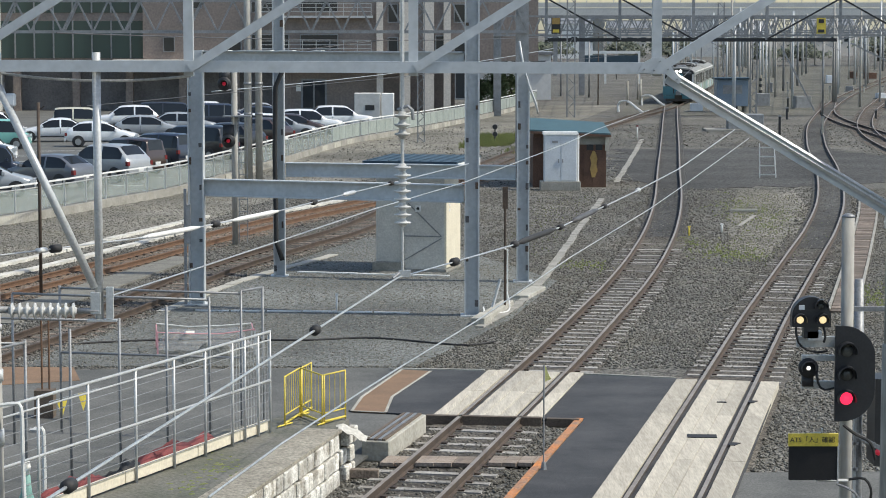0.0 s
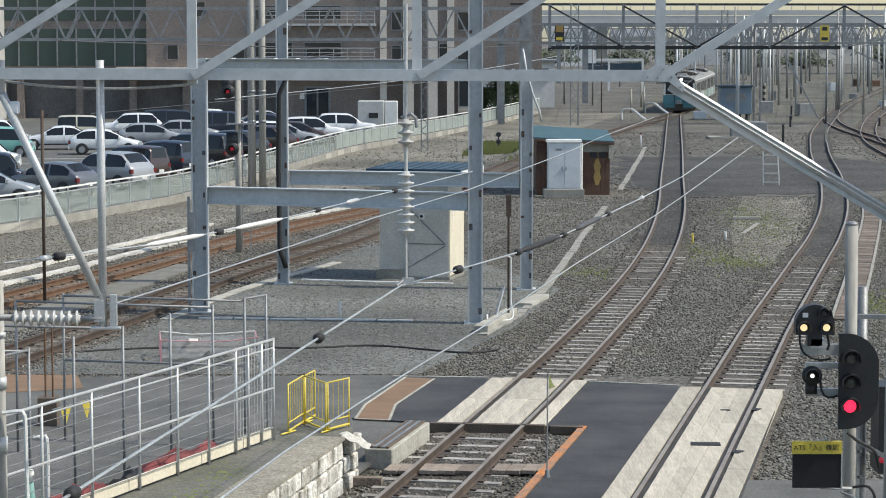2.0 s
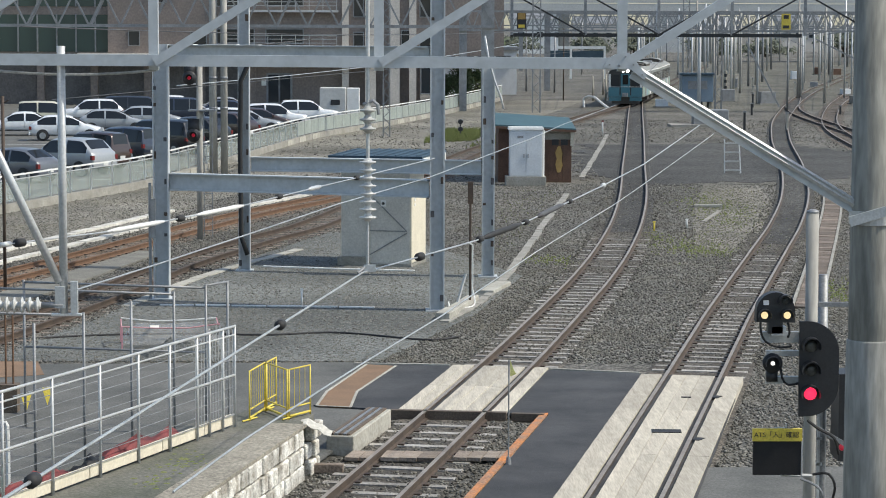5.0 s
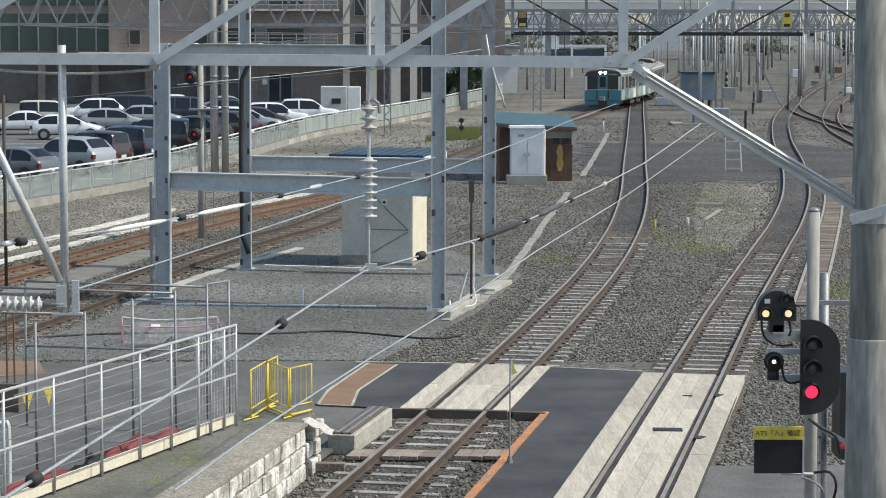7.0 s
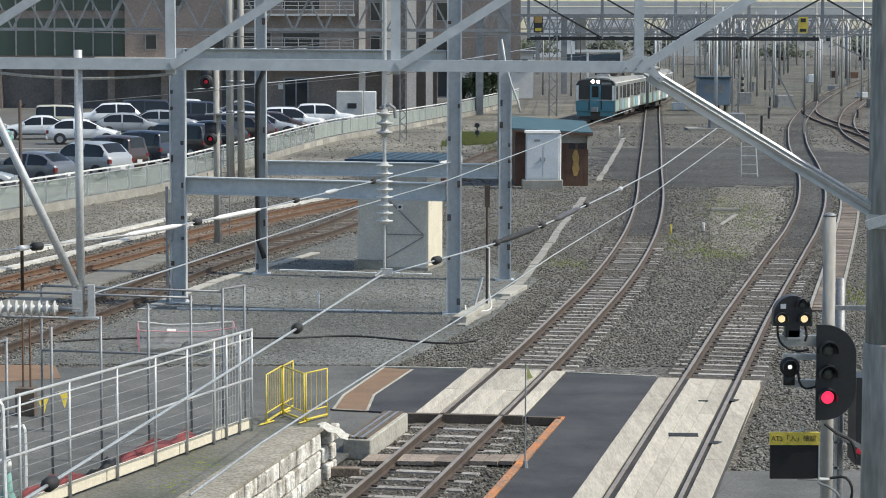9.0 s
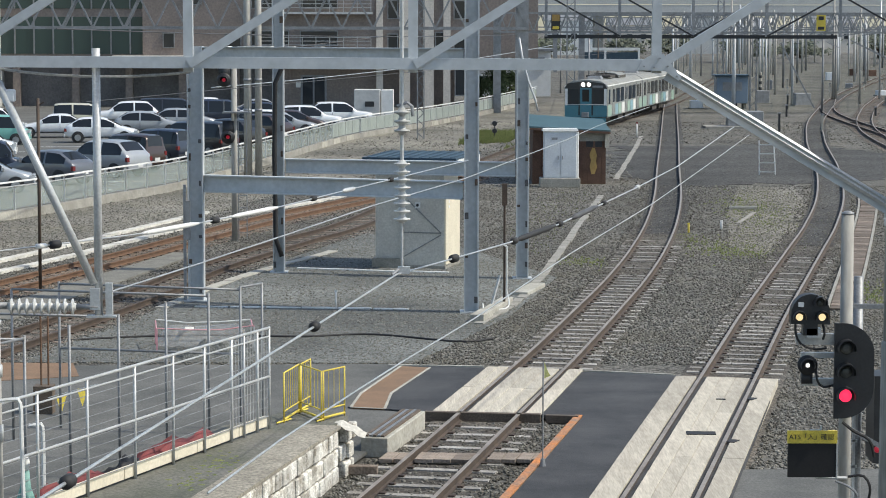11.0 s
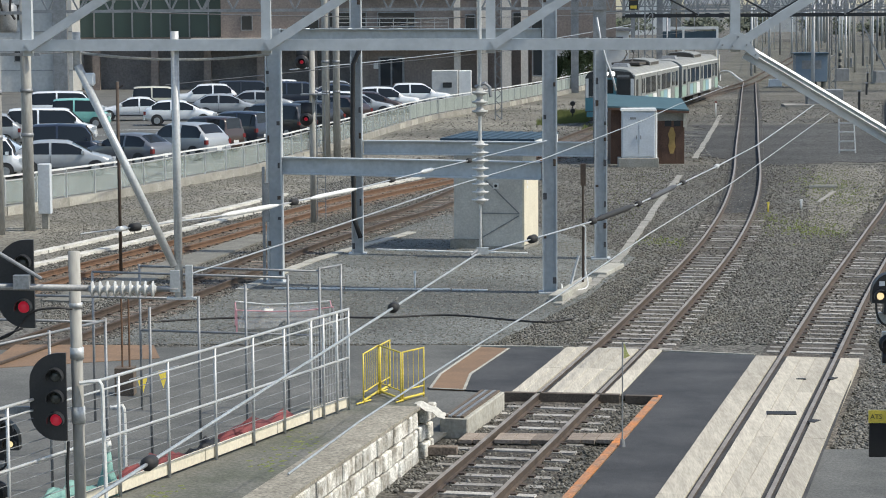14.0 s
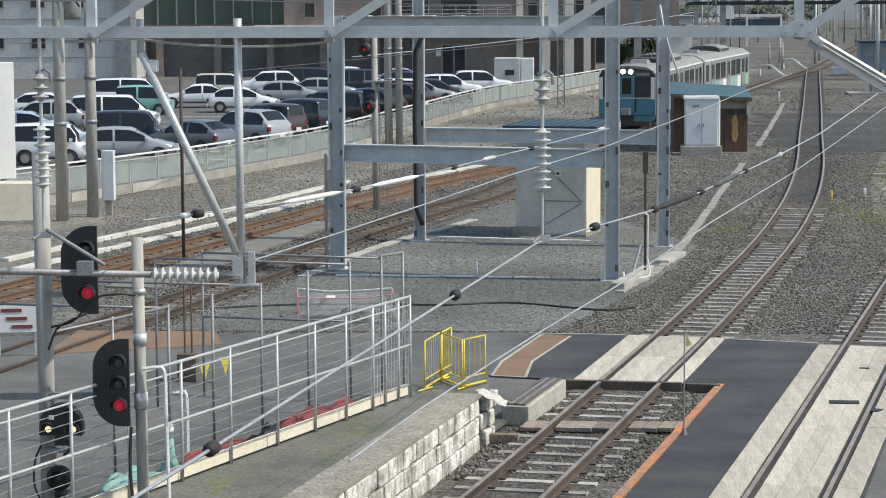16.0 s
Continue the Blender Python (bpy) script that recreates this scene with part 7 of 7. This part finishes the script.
part("soffit", Shape().box((-22.8, BY + 2, 4.0), (9.6, 6.5, 0.7)), PLASTER, hall, "pale overhanging canopy")
part("soffit", Shape().box((-8.5, BY + 1, 3.9), (11.5, 4.5, 0.6)), PLASTER, hall, "pale overhanging canopy")
for i in range(15):
    x = -48.2 + 1.62 * i
    b = part("window", Shape().box((x - 0.81, BY + 0.72, 6.0), (0.12, 0.2, 3.2)), GALV_DULL, hall)
    part("pane", Shape().box((x, BY + 0.75, 6.0), (1.5, 0.08, 3.1)), GLASS_GREEN, b)
    b = part("window", Shape().box((x - 0.81, BY + 0.72, 9.8), (0.12, 0.2, 3.2)), GALV_DULL, hall)
    part("pane", Shape().box((x, BY + 0.75, 9.8), (1.5, 0.08, 3.1)), GLASS_GREEN, b)
for x in (-46, -41, -36, -31, -26.5, -22, -17.5, -13.2):
    part("column", Shape().box((x, BY + 1.2, 2.1), (0.6, 0.6, 4.2)), TILE_BROWN, hall)
for x, z, w, h in ((-23.0, 5.6, 1.0, 1.3), (-20.8, 9.2, 1.2, 1.3), (-17.6, 5.6, 1.4, 1.2), (-14.5, 8.9, 3.2, 1.3), (-10.4, 8.9, 3.2, 1.3), (-14.5, 5.8, 3.2, 1.3), (-10.4, 5.8, 3.2, 1.3), (-4.2, 8.2, 0.9, 1.6), (-4.2, 5.4, 0.9, 1.6), (1.4, 8.2, 1.0, 1.6), (1.4, 5.0, 1.0, 1.6), (-0.2, 5.6, 0.9, 1.5), (1.8, 2.3, 1.6, 2.6)):
    window(x, BY - 0.06, z, w, h, hall)
for z in (5.0, 8.1):
    bal = part("balcony", Shape().box((-10.6, BY - 0.5, z - 0.2), (9.4, 1.0, 0.18)), TILE_GREY, hall)
    for k in range(3):
        part("rail", Shape().beam((-15.2, BY - 0.95, z + 0.25 + 0.32 * k), (-6.0, BY - 0.95, z + 0.25 + 0.32 * k), 0.05, 0.05), GALV, bal)
    for k in range(9):
        part("baluster", Shape().beam((-15.2 + 1.15 * k, BY - 0.95, z - 0.1), (-15.2 + 1.15 * k, BY - 0.95, z + 0.95), 0.05, 0.05), GALV, bal)
for x, w in ((-5.3, 0.55), (-3.2, 0.9), (-1.2, 0.9), (0.35, 0.6)):
    part("pilaster", Shape().box((x, BY - 0.1, 7.5), (w, 0.35, 15)), PLASTER, hall, "pale vertical wall strip")
dr = part("door", Shape().box((-10.9, BY + 0.9, 1.35), (2.2, 0.1, 2.7)), GALV_DULL, hall)
for dx in (-0.5, 0.5):
    part("pane", Shape().box((-10.9 + dx, BY + 0.82, 1.4), (0.85, 0.06, 2.3)), GLASS_SKY, dr)
part("sign_plate", Shape().box((-12.2, BY + 0.8, 1.9), (0.4, 0.06, 0.5)), WHITE, hall)

side_b = tagged(new("side_building"), "pale grey panelled building with small windows beside the car park", "building")
part("wall", Shape().box((-48.5, 203, 9), (22.5, 12, 18)), TILE_GREY, side_b)
for k in range(6):
    part("joint", Shape().box((-48.5, 196.97, 1.8 + 1.6 * k), (22.5, 0.04, 0.06)), GALV_DULL, side_b)
for x in (-56, -52.5, -49, -45.5, -41.5):
    for z in (3.2, 6.6, 9.8):
        window(x, 196.95, z, 1.3, 1.4, side_b)
part("pier", Shape().box((-38.2, 196.8, 9), (1.2, 0.6, 18)), GALV_DULL, side_b)

booth = thing("white_booth", "small white booth with a vent in the car park", "booth", (-5.3, 183, 0))
bevel(part("body", Shape().box((-0.5, 0, 1.0), (2.0, 2.0, 2.0)), TILE_GREY, booth), 0.04)
bevel(part("side_unit", Shape().box((1.05, 0, 1.0), (0.95, 1.6, 1.95)), WHITE, booth, "bright white side unit"), 0.03)
part("vent", Shape().box((-0.3, -1.02, 0.9), (0.7, 0.06, 0.4)), BLACK, booth)

low = tagged(new("low_building"), "low white building with a band of windows", "building")
part("wall", Shape().box((6.5, 235, 2.2), (8, 8, 4.4)), WHITE, low)
part("roof", Shape().box((6.5, 235, 4.5), (8.6, 8.6, 0.25)), GALV_DULL, low)
for k in range(4):
    window(3.8 + 1.8 * k, 230.95, 3.2, 1.5, 1.2, low)
for i, (yy, x0, x1) in enumerate(((245, 14, 52), (345, 16, 76))):
    lattice_gantry(yy, x0, x1, 6.5, 7.9, 1.5, "distant grey lattice gantry over the yard")
fy = random.Random(41)
for i in range(58):
    y = fy.uniform(205, 410)
    x = y * fy.uniform(0.095, 0.2)
    t = tagged(new("yard_pole"), "slender grey pole in the distant yard", "pole", "yard poles")
    hh = fy.uniform(6, 9.5)
    part("shaft", Shape().tube((x, y, 0), (x, y, hh), fy.uniform(0.08, 0.15), 8, 0.08), fy.choice((CONCRETE_POLE, GALV, PAINT_GREY)), t, "", True)
    part("bracket", Shape().beam((x - 1.8, y, 6.0), (x + 0.2, y, 6.3), 0.09, 0.09).beam((x - 1.5, y, 6.0), (x, y, 7.0), 0.07, 0.07), GALV_DULL, t)
for i in range(18):
    y = fy.uniform(195, 330)
    x = y * fy.uniform(0.09, 0.2)
    t = thing("trackside_box", "small weathered equipment box in the distant yard", "equipment box", (x, y, 0), fy.uniform(-15, 15), "trackside boxes")
    w, h = fy.uniform(0.6, 1.6), fy.uniform(0.5, 1.3)
    bevel(part("body", Shape().box((0, 0, h / 2 + 0.08), (w, 0.8, h)), fy.choice((GALV_DULL, CONCRETE, BRICK_BROWN, CABINET_WHITE)), t), 0.03)
    part("slab", Shape().box((0, 0, 0.05), (w + 0.3, 1.1, 0.1)), CONCRETE, t)
for i in range(11):
    xa = 13 + 3.1 * i
    t = tagged(new("contact_wire"), "thin dark contact wire over the distant yard tracks", "wire", "distant wires")
    z = fy.uniform(5.2, 5.5)
    part("lower_wire", Shape().tube((xa, 190, z), (xa * 2.05, 420, z), 0.025, 5), WIRE_DARK, t)
    part("upper_wire", Shape().tube((xa, 190, z + 1.1), (xa * 2.05, 420, z + 1.1), 0.025, 5), WIRE_DARK, t)
for i in range(16):
    y = fy.uniform(150, 260)
    x = y * fy.uniform(0.115, 0.19)
    t = tagged(new("signal_stake"), "short pale stake between the distant tracks", "stake", "signal stakes")
    hh = fy.uniform(0.5, 1.3)
    part("stake", Shape().box((x, y, hh / 2), (0.14, 0.14, hh)), fy.choice((CONCRETE_WHITE, CONCRETE_PALE, BLACK)), t)
    part("cap", Shape().box((x, y, hh + 0.05), (0.22, 0.2, 0.1)), GALV_DULL, t)
wf = tagged(new("white_canopy"), "distant white steel canopy frame", "canopy")
for z in (3.9, 2.2):
    part("beam", Shape().beam((17.0, 296, z), (24.5, 296, z), 0.2, 0.35), WHITE, wf)
for x in (17.1, 20.2, 24.4):
    part("post", Shape().beam((x, 296, 0), (x, 296, 4), 0.25, 0.25), WHITE, wf)
part("wall", Shape().box((20.8, 297, 2.9), (7.2, 0.3, 1.2)), ROOF_BLUE, wf)

# road bridge far behind
bridge = tagged(new("road_bridge"), "distant pale concrete road bridge with railings over the yard", "bridge")
part("deck", Shape().box((70, 430, 9.7), (240, 9, 1.3)), TILE_GREY, bridge)
part("parapet", Shape().box((70, 425.6, 10.9), (240, 0.3, 0.9)), TILE_GREY, bridge)
for k in range(70):
    part("rail_post", Shape().box((-8 + 2.4 * k, 425.6, 11.8), (0.12, 0.12, 0.9)), GALV, bridge)
part("rail", Shape().beam((-50, 425.6, 12.2), (190, 425.6, 12.2), 0.1, 0.12), GALV, bridge)
for x in (2, 28, 54, 84, 116, 150):
    part("pier", Shape().box((x, 430, 4.5), (1.6, 5, 9.2)), CONCRETE, bridge)

# ---- trees and far greenery ----
LEAF = mat("leaves", (0.075, 0.115, 0.045), (0.12, 0.155, 0.07), 1.5, 0.7, fine=0.3)
# LEAF_FAR is greyed: distance haze is put into the leaf colour.
LEAF_FAR = mat("hazed_leaves", (0.095, 0.112, 0.082), (0.13, 0.145, 0.11), 0.4, 0.8, fine=0.3)
BARK = mat("bark", (0.10, 0.075, 0.055), (0.07, 0.055, 0.04), 3.0, 0.9)


def tree(at, h, r, seed, name="tree", label="leafy green shrub behind the fence", n=2600, leaf=0.16, foliage=None):
    rnd = random.Random(seed)
    t = thing(name, label, "tree" if name == "tree" else "shrub", (*at, 0), 0, "greenery")
    s = Shape()
    s.tube((0, 0, 0), (0.05, 0, h * 0.35), r * 0.1, 8, r * 0.07)
    tips = []
    for k in range(9):
        a, e = rnd.uniform(0, 6.28), rnd.uniform(0.35, 0.9)
        q = (math.cos(a) * r * rnd.uniform(0.3, 0.75), math.sin(a) * r * rnd.uniform(0.3, 0.75), h * e)
        s.tube((0.05, 0, h * 0.3), q, r * 0.05, 6, r * 0.015)
        tips.append(q)
    part("trunk", s, BARK, t)
    c = Shape()
    for i in range(n):
        b = rnd.choice(tips)
        p = Vector(b) + Vector((rnd.gauss(0, r * 0.22), rnd.gauss(0, r * 0.22), rnd.gauss(0, h * 0.1)))
        p.z = max(0.1, p.z)
        u = Vector((rnd.gauss(0, 1), rnd.gauss(0, 1), rnd.gauss(0, 1))).normalized()
        v = u.orthogonal().normalized()
        l = rnd.uniform(0.45, 1.0) * leaf
        c.add([p - u * l, p + v * l * 0.5, p + u * l, p - v * l * 0.5], [(0, 1, 2, 3)])
    part("crown", c, foliage or LEAF, t)
    return t


tree((4.2, 203), 3.4, 1.3, 1, "shrub")
tree((5.6, 206), 2.9, 1.3, 2, "shrub")
tree((3.1, 204), 2.5, 1.0, 3, "shrub")
tree((9.0, 262), 5.6, 1.9, 4, "tree", "leafy green tree beside the low building")
fr_ = random.Random(77)
for i in range(22):
    tree((-10 + 12 * i + fr_.uniform(-4, 4), 475 + fr_.uniform(-15, 25)), fr_.uniform(3.5, 5.5), fr_.uniform(4, 6.5), 300 + i, "tree", "grey-green trees behind the far bridge, haze in their leaf colour", 1500, 0.55, LEAF_FAR)
far_houses = random.Random(31)
for i in range(14):
    x, w, h = 0 + 16 * i + far_houses.uniform(-4, 4), far_houses.uniform(8, 14), far_houses.uniform(5, 9)
    t = tagged(new("distant_house"), "distant pale house beyond the bridge", "house", "distant houses")
    y = 560 + far_houses.uniform(-40, 60)
    part("wall", Shape().box((x, y, h / 2), (w, 8, h)), [PLASTER, TILE_GREY, WHITE][i % 3], t)
    part("roof", Shape().add([(x - w / 2 - 0.4, y - 4.4, h), (x + w / 2 + 0.4, y - 4.4, h), (x + w / 2 + 0.4, y + 4.4, h), (x - w / 2 - 0.4, y + 4.4, h), (x - w / 2 - 0.4, y, h + 2), (x + w / 2 + 0.4, y, h + 2)], [(0, 1, 5, 4), (2, 3, 4, 5), (1, 2, 5), (3, 0, 4), (3, 2, 1, 0)]), GALV_DULL, t)
    for k in range(3):
        window(x - w / 3 + k * w / 3, y - 4.05, h * 0.55, 1.4, 1.3, t)

# ---- train ----
TRAIN_SILVER = mat("brushed_train_steel", (0.34, 0.35, 0.34), (0.27, 0.28, 0.27), 1.0, 0.4, metal=0.4, fine=0.05, coords="object")
TRAIN_TEAL = mat("teal_train_paint", (0.045, 0.17, 0.22), (0.06, 0.20, 0.25), 1.0, 0.35, fine=0.04, coords="object")
TRAIN_GREEN = mat("pale_green_train_film", (0.33, 0.45, 0.38), (0.27, 0.39, 0.33), 0.9, 0.4, fine=0.05, coords="object")
TRAIN_PALE = mat("pale_blue_train_film", (0.22, 0.38, 0.44), (0.28, 0.43, 0.48), 0.9, 0.4, fine=0.05, coords="object")
TRAIN_BLACK = mat("black_train_mask", (0.02, 0.022, 0.026), (0.03, 0.032, 0.036), 1.0, 0.3, coords="object")
ROOF_PALE = mat("dull_train_roof", (0.27, 0.27, 0.25), (0.21, 0.21, 0.195), 1.2, 0.6, fine=0.1, coords="object")
UNDER = mat("dusty_underframe", (0.055, 0.048, 0.042), (0.08, 0.07, 0.06), 1.5, 0.85, coords="object")
HEADLAMP = mat("lit_headlamp", (0.9, 0.9, 0.85), (0.9, 0.9, 0.85), 5, 0.3, emit=((1.0, 0.93, 0.85), 14.0))
CL, CW = 19.4, 2.86


def train_car(front):
    """One carriage, its middle at the origin, its front towards -Y, wheels on z = 0."""
    t = tagged(new("train_carriage"), "silver train carriage with pale green side panels and teal front" if front else "silver commuter train carriage with pale green patterned sides", "train carriage", "train")
    hw = CW / 2
    sec = [(-hw + 0.04, 0.92), (-hw, 1.1), (-hw, 2.95), (-hw + 0.12, 3.16), (-hw + 0.5, 3.36), (0, 3.44), (hw - 0.5, 3.36), (hw - 0.12, 3.16), (hw, 2.95), (hw, 1.1), (hw - 0.04, 0.92)]
    m = len(sec)
    y0, y1 = -CL / 2, CL / 2
    s = Shape()
    vs = [(x, y, z) for y in (y0, y1) for x, z in sec]
    s.add(vs, [tuple(range(m)), tuple(range(2 * m - 1, m - 1, -1))])
    for i in range(m):
        j = (i + 1) % m
        s.cur = 1 if 2 <= i <= 7 else 0
        s.add([vs[i], vs[j], vs[m + j], vs[m + i]], [(0, 1, 2, 3)])
    part("body", s, [TRAIN_SILVER, ROOF_PALE], t)
    for sd in (-1, 1):
        x = sd * (hw + 0.006)
        part("gutter", Shape().box((sd * (hw - 0.02), 0, 3.02), (0.09, CL, 0.07)), WHITE, t)
        for y in (-6.4, 0.2, 6.8):
            d = part("door", Shape().box((x, y, 1.98), (0.03, 1.3, 1.9)), TRAIN_SILVER, t)
            for dy in (-0.32, 0.32):
                part("pane", Shape().box((x + sd * 0.012, y + dy, 2.32), (0.02, 0.46, 0.85)), GLASS_DARK, d)
        for y, w in ((-4.25, 1.75), (-2.05, 1.75), (2.4, 1.75), (4.6, 1.75), (8.5, 0.9)) + (((-8.7, 0.7),) if front else ((-8.5, 0.9),)):
            part("window", Shape().box((x, y, 2.3), (0.025, w, 0.95)), GLASS_DARK, t)
        for y, w, mt in ((-8.6, 1.9, TRAIN_GREEN), (-5.0, 1.4, TRAIN_PALE), (-3.3, 1.5, TRAIN_GREEN), (-1.5, 1.6, WHITE), (1.7, 1.4, TRAIN_GREEN), (3.3, 1.6, TRAIN_PALE), (4.9, 1.4, WHITE), (8.6, 1.8, TRAIN_GREEN)):
            part("side_panel", Shape().box((x, y, 1.36), (0.016, w, 0.72)), mt, t)
    # roof plant
    ac = part("air_conditioner", Shape().sweep([(0, -0.4, 3.34), (0, 3.4, 3.34)], [(-1.0, 0), (1.0, 0), (0.98, 0.22), (0.7, 0.36), (0, 0.42), (-0.7, 0.36), (-0.98, 0.22)]), ROOF_PALE, t)
    for y in (-0.4, 3.4):
        part("grille", Shape().sweep([(0, y - 0.02, 3.35), (0, y + 0.02, 3.35)], [(-0.92, 0), (0.92, 0), (0.9, 0.18), (0.65, 0.31), (0, 0.37), (-0.65, 0.31), (-0.9, 0.18)]), UNDER, ac)
    for sd in (-1, 1):
        part("grille", Shape().box((sd * 0.99, 1.5, 3.46), (0.03, 3.4, 0.16)), UNDER, ac)
    part("roof_vent", Shape().box((0, -5.5, 3.5), (1.0, 1.2, 0.22), 0, 0.8), GALV_DULL, t)
    if front:
        pan = part("pantograph", Shape().box((0, -2.6, 3.55), (1.7, 2.6, 0.14)).beam((-0.3, -3.4, 3.6), (-0.2, -1.9, 4.1), 0.06, 0.06).beam((0.3, -3.4, 3.6), (0.2, -1.9, 4.1), 0.06, 0.06).beam((-0.2, -1.9, 4.1), (-0.2, -3.1, 4.65), 0.05, 0.05).beam((0.2, -1.9, 4.1), (0.2, -3.1, 4.65), 0.05, 0.05), UNDER, t)
        part("contact_bow", Shape().beam((-0.85, -3.1, 4.7), (0.85, -3.1, 4.7), 0.12, 0.06), UNDER, pan)
    # underframe and bogies
    part("underframe", Shape().box((0, 0, 0.8), (2.4, CL - 0.6, 0.2)), UNDER, t)
    for y, l in ((-1.5, 2.6), (2.4, 2.4)):
        part("equipment_case", Shape().box((0, y, 0.5), (2.5, l, 0.5)), UNDER, t)
    for y in (-6.8, 6.8):
        bg = part("bogie", Shape().box((0, y, 0.48), (2.0, 2.9, 0.22)).box((-0.95, y, 0.5), (0.14, 3.0, 0.3)).box((0.95, y, 0.5), (0.14, 3.0, 0.3)), UNDER, t)
        for dy in (-1.05, 1.05):
            for sd in (-1, 1):
                part("wheel", Shape().lathe((sd * 0.5, y + dy, 0.43), (sd * 0.62, y + dy, 0.43), [(0, 0.43), (1, 0.43)], 20), UNDER, bg, "", True)
    # gangway at the ends
    part("gangway", Shape().box((0, CL / 2 + 0.22, 2.0), (1.1, 0.46, 2.1)), TRAIN_BLACK, t)
    if front:
        y = y0 - 0.03
        out = [(-hw + 0.01, 0.95), (hw - 0.01, 0.95), (hw - 0.01, 2.9), (hw - 0.2, 3.2), (0, 3.36), (-hw + 0.2, 3.2), (-hw + 0.01, 2.9)]
        n = len(out)
        f = Shape().add([(a, yy, b) for yy in (y - 0.12, y + 0.05) for a, b in out], [tuple(range(n)), tuple(range(2 * n - 1, n - 1, -1))] + [(i, (i + 1) % n, n + (i + 1) % n, n + i) for i in range(n)])
        part("front_mask", f, TRAIN_BLACK, t, "black front mask")
        yf = y - 0.135
        for dx in (-0.95, 0.95):
            part("front_panel", Shape().box((dx, yf, 1.36), (0.92, 0.03, 0.78)), TRAIN_TEAL, t, "teal lower front panel")
            # White here paints the sunlit edge of the body corner.
            part("sunlit_corner_strip", Shape().box((dx * 1.38, yf + 0.005, 2.3), (0.18, 0.03, 1.1)), WHITE, t)
        part("sill_panel", Shape().box((0, yf, 1.02), (1.0, 0.03, 0.14)), TRAIN_TEAL, t)
        part("windscreen", Shape().box((-0.86, yf, 2.32), (0.72, 0.03, 0.98)), GLASS_SKY, t)
        part("windscreen", Shape().box((0.86, yf, 2.32), (0.72, 0.03, 0.98)), GLASS_SKY, t)
        ed = part("end_door", Shape().box((0, yf - 0.02, 1.95), (0.78, 0.06, 1.9)), TRAIN_TEAL, t, "teal end door")
        part("pane", Shape().box((0, yf - 0.055, 2.4), (0.46, 0.02, 0.8)), GLASS_DARK, ed)
        part("destination_panel", Shape().box((0.8, yf, 3.0), (0.7, 0.02, 0.14)), GALV_DULL, t)
        for dx in (-0.19, 0.19):
            part("headlamp", Shape().lathe((dx, yf - 0.06, 3.13), (dx, yf + 0.05, 3.13), [(0, 0.1), (1, 0.13)], 14), HEADLAMP, t, "lit white headlamp", True)
        part("handrail", Shape().tube((-1.25, yf - 0.06, 1.8), (1.25, yf - 0.06, 1.8), 0.025, 6), GALV, t)
        part("plough", Shape().box((0, y0 + 0.1, 0.42), (2.3, 0.3, 0.6), 0, 0.95), UNDER, t)
        part("coupler", Shape().box((0, y0 - 0.35, 0.85), (0.42, 0.6, 0.32)), GALV_DULL, t)
        part("skirt", Shape().box((-0.85, y0 - 0.05, 0.78), (1.0, 0.12, 0.3)).box((0.85, y0 - 0.05, 0.78), (1.0, 0.12, 0.3)), TRAIN_TEAL, t)
    # a low floor: body, roof and front sit low over the bogies
    for o in t.children:
        if o.name.split(".")[0] not in ("bogie", "underframe", "equipment_case", "plough", "coupler"):
            o.location.z -= 0.28
    return t


carriage_a, carriage_b = train_car(True), train_car(False)


# ---- movement ----
def along(line, cum, s):
    """The place s metres along a line."""
    i = max(0, min(len(cum) - 2, int(np.searchsorted(cum, s) - 1)))
    return line[i].lerp(line[i + 1], (s - cum[i]) / (cum[i + 1] - cum[i]))


def motions():
    line = spline(L2[1:], 0.5)
    cum = [0.5 * i for i in range(len(line))]
    # seconds, metres from the start of the line to the train's front
    way = ((0.0, 186.3), (1.5, 184.2), (3.0, 178.3), (4.0, 173.0), (7.0, 153.7), (8.0, 147.4), (9.0, 140.3), (11.5, 123.0), (12.5, 116.0), (13.5, 108.6), (14.5, 100.2), (16.0, 87.5))
    ts, ss = [w[0] for w in way], [w[1] for w in way]
    co = np.polyfit(ts, ss, 4)
    for car, shift in ((carriage_a, CL / 2 + 0.2), (carriage_b, CL * 1.5 + 0.9)):
        rows = []
        for k in range(33):
            t = k * 0.5
            s = float(np.polyval(co, t)) + shift
            a, b = along(line, cum, s - 6.8), along(line, cum, s + 6.8)
            c, d = (a + b) / 2, b - a
            rows.append((t, pose(c.x, c.y, 0.18, 0, 0, math.degrees(math.atan2(d.y, d.x)) - 90)))
        walk(car, rows)


motions()
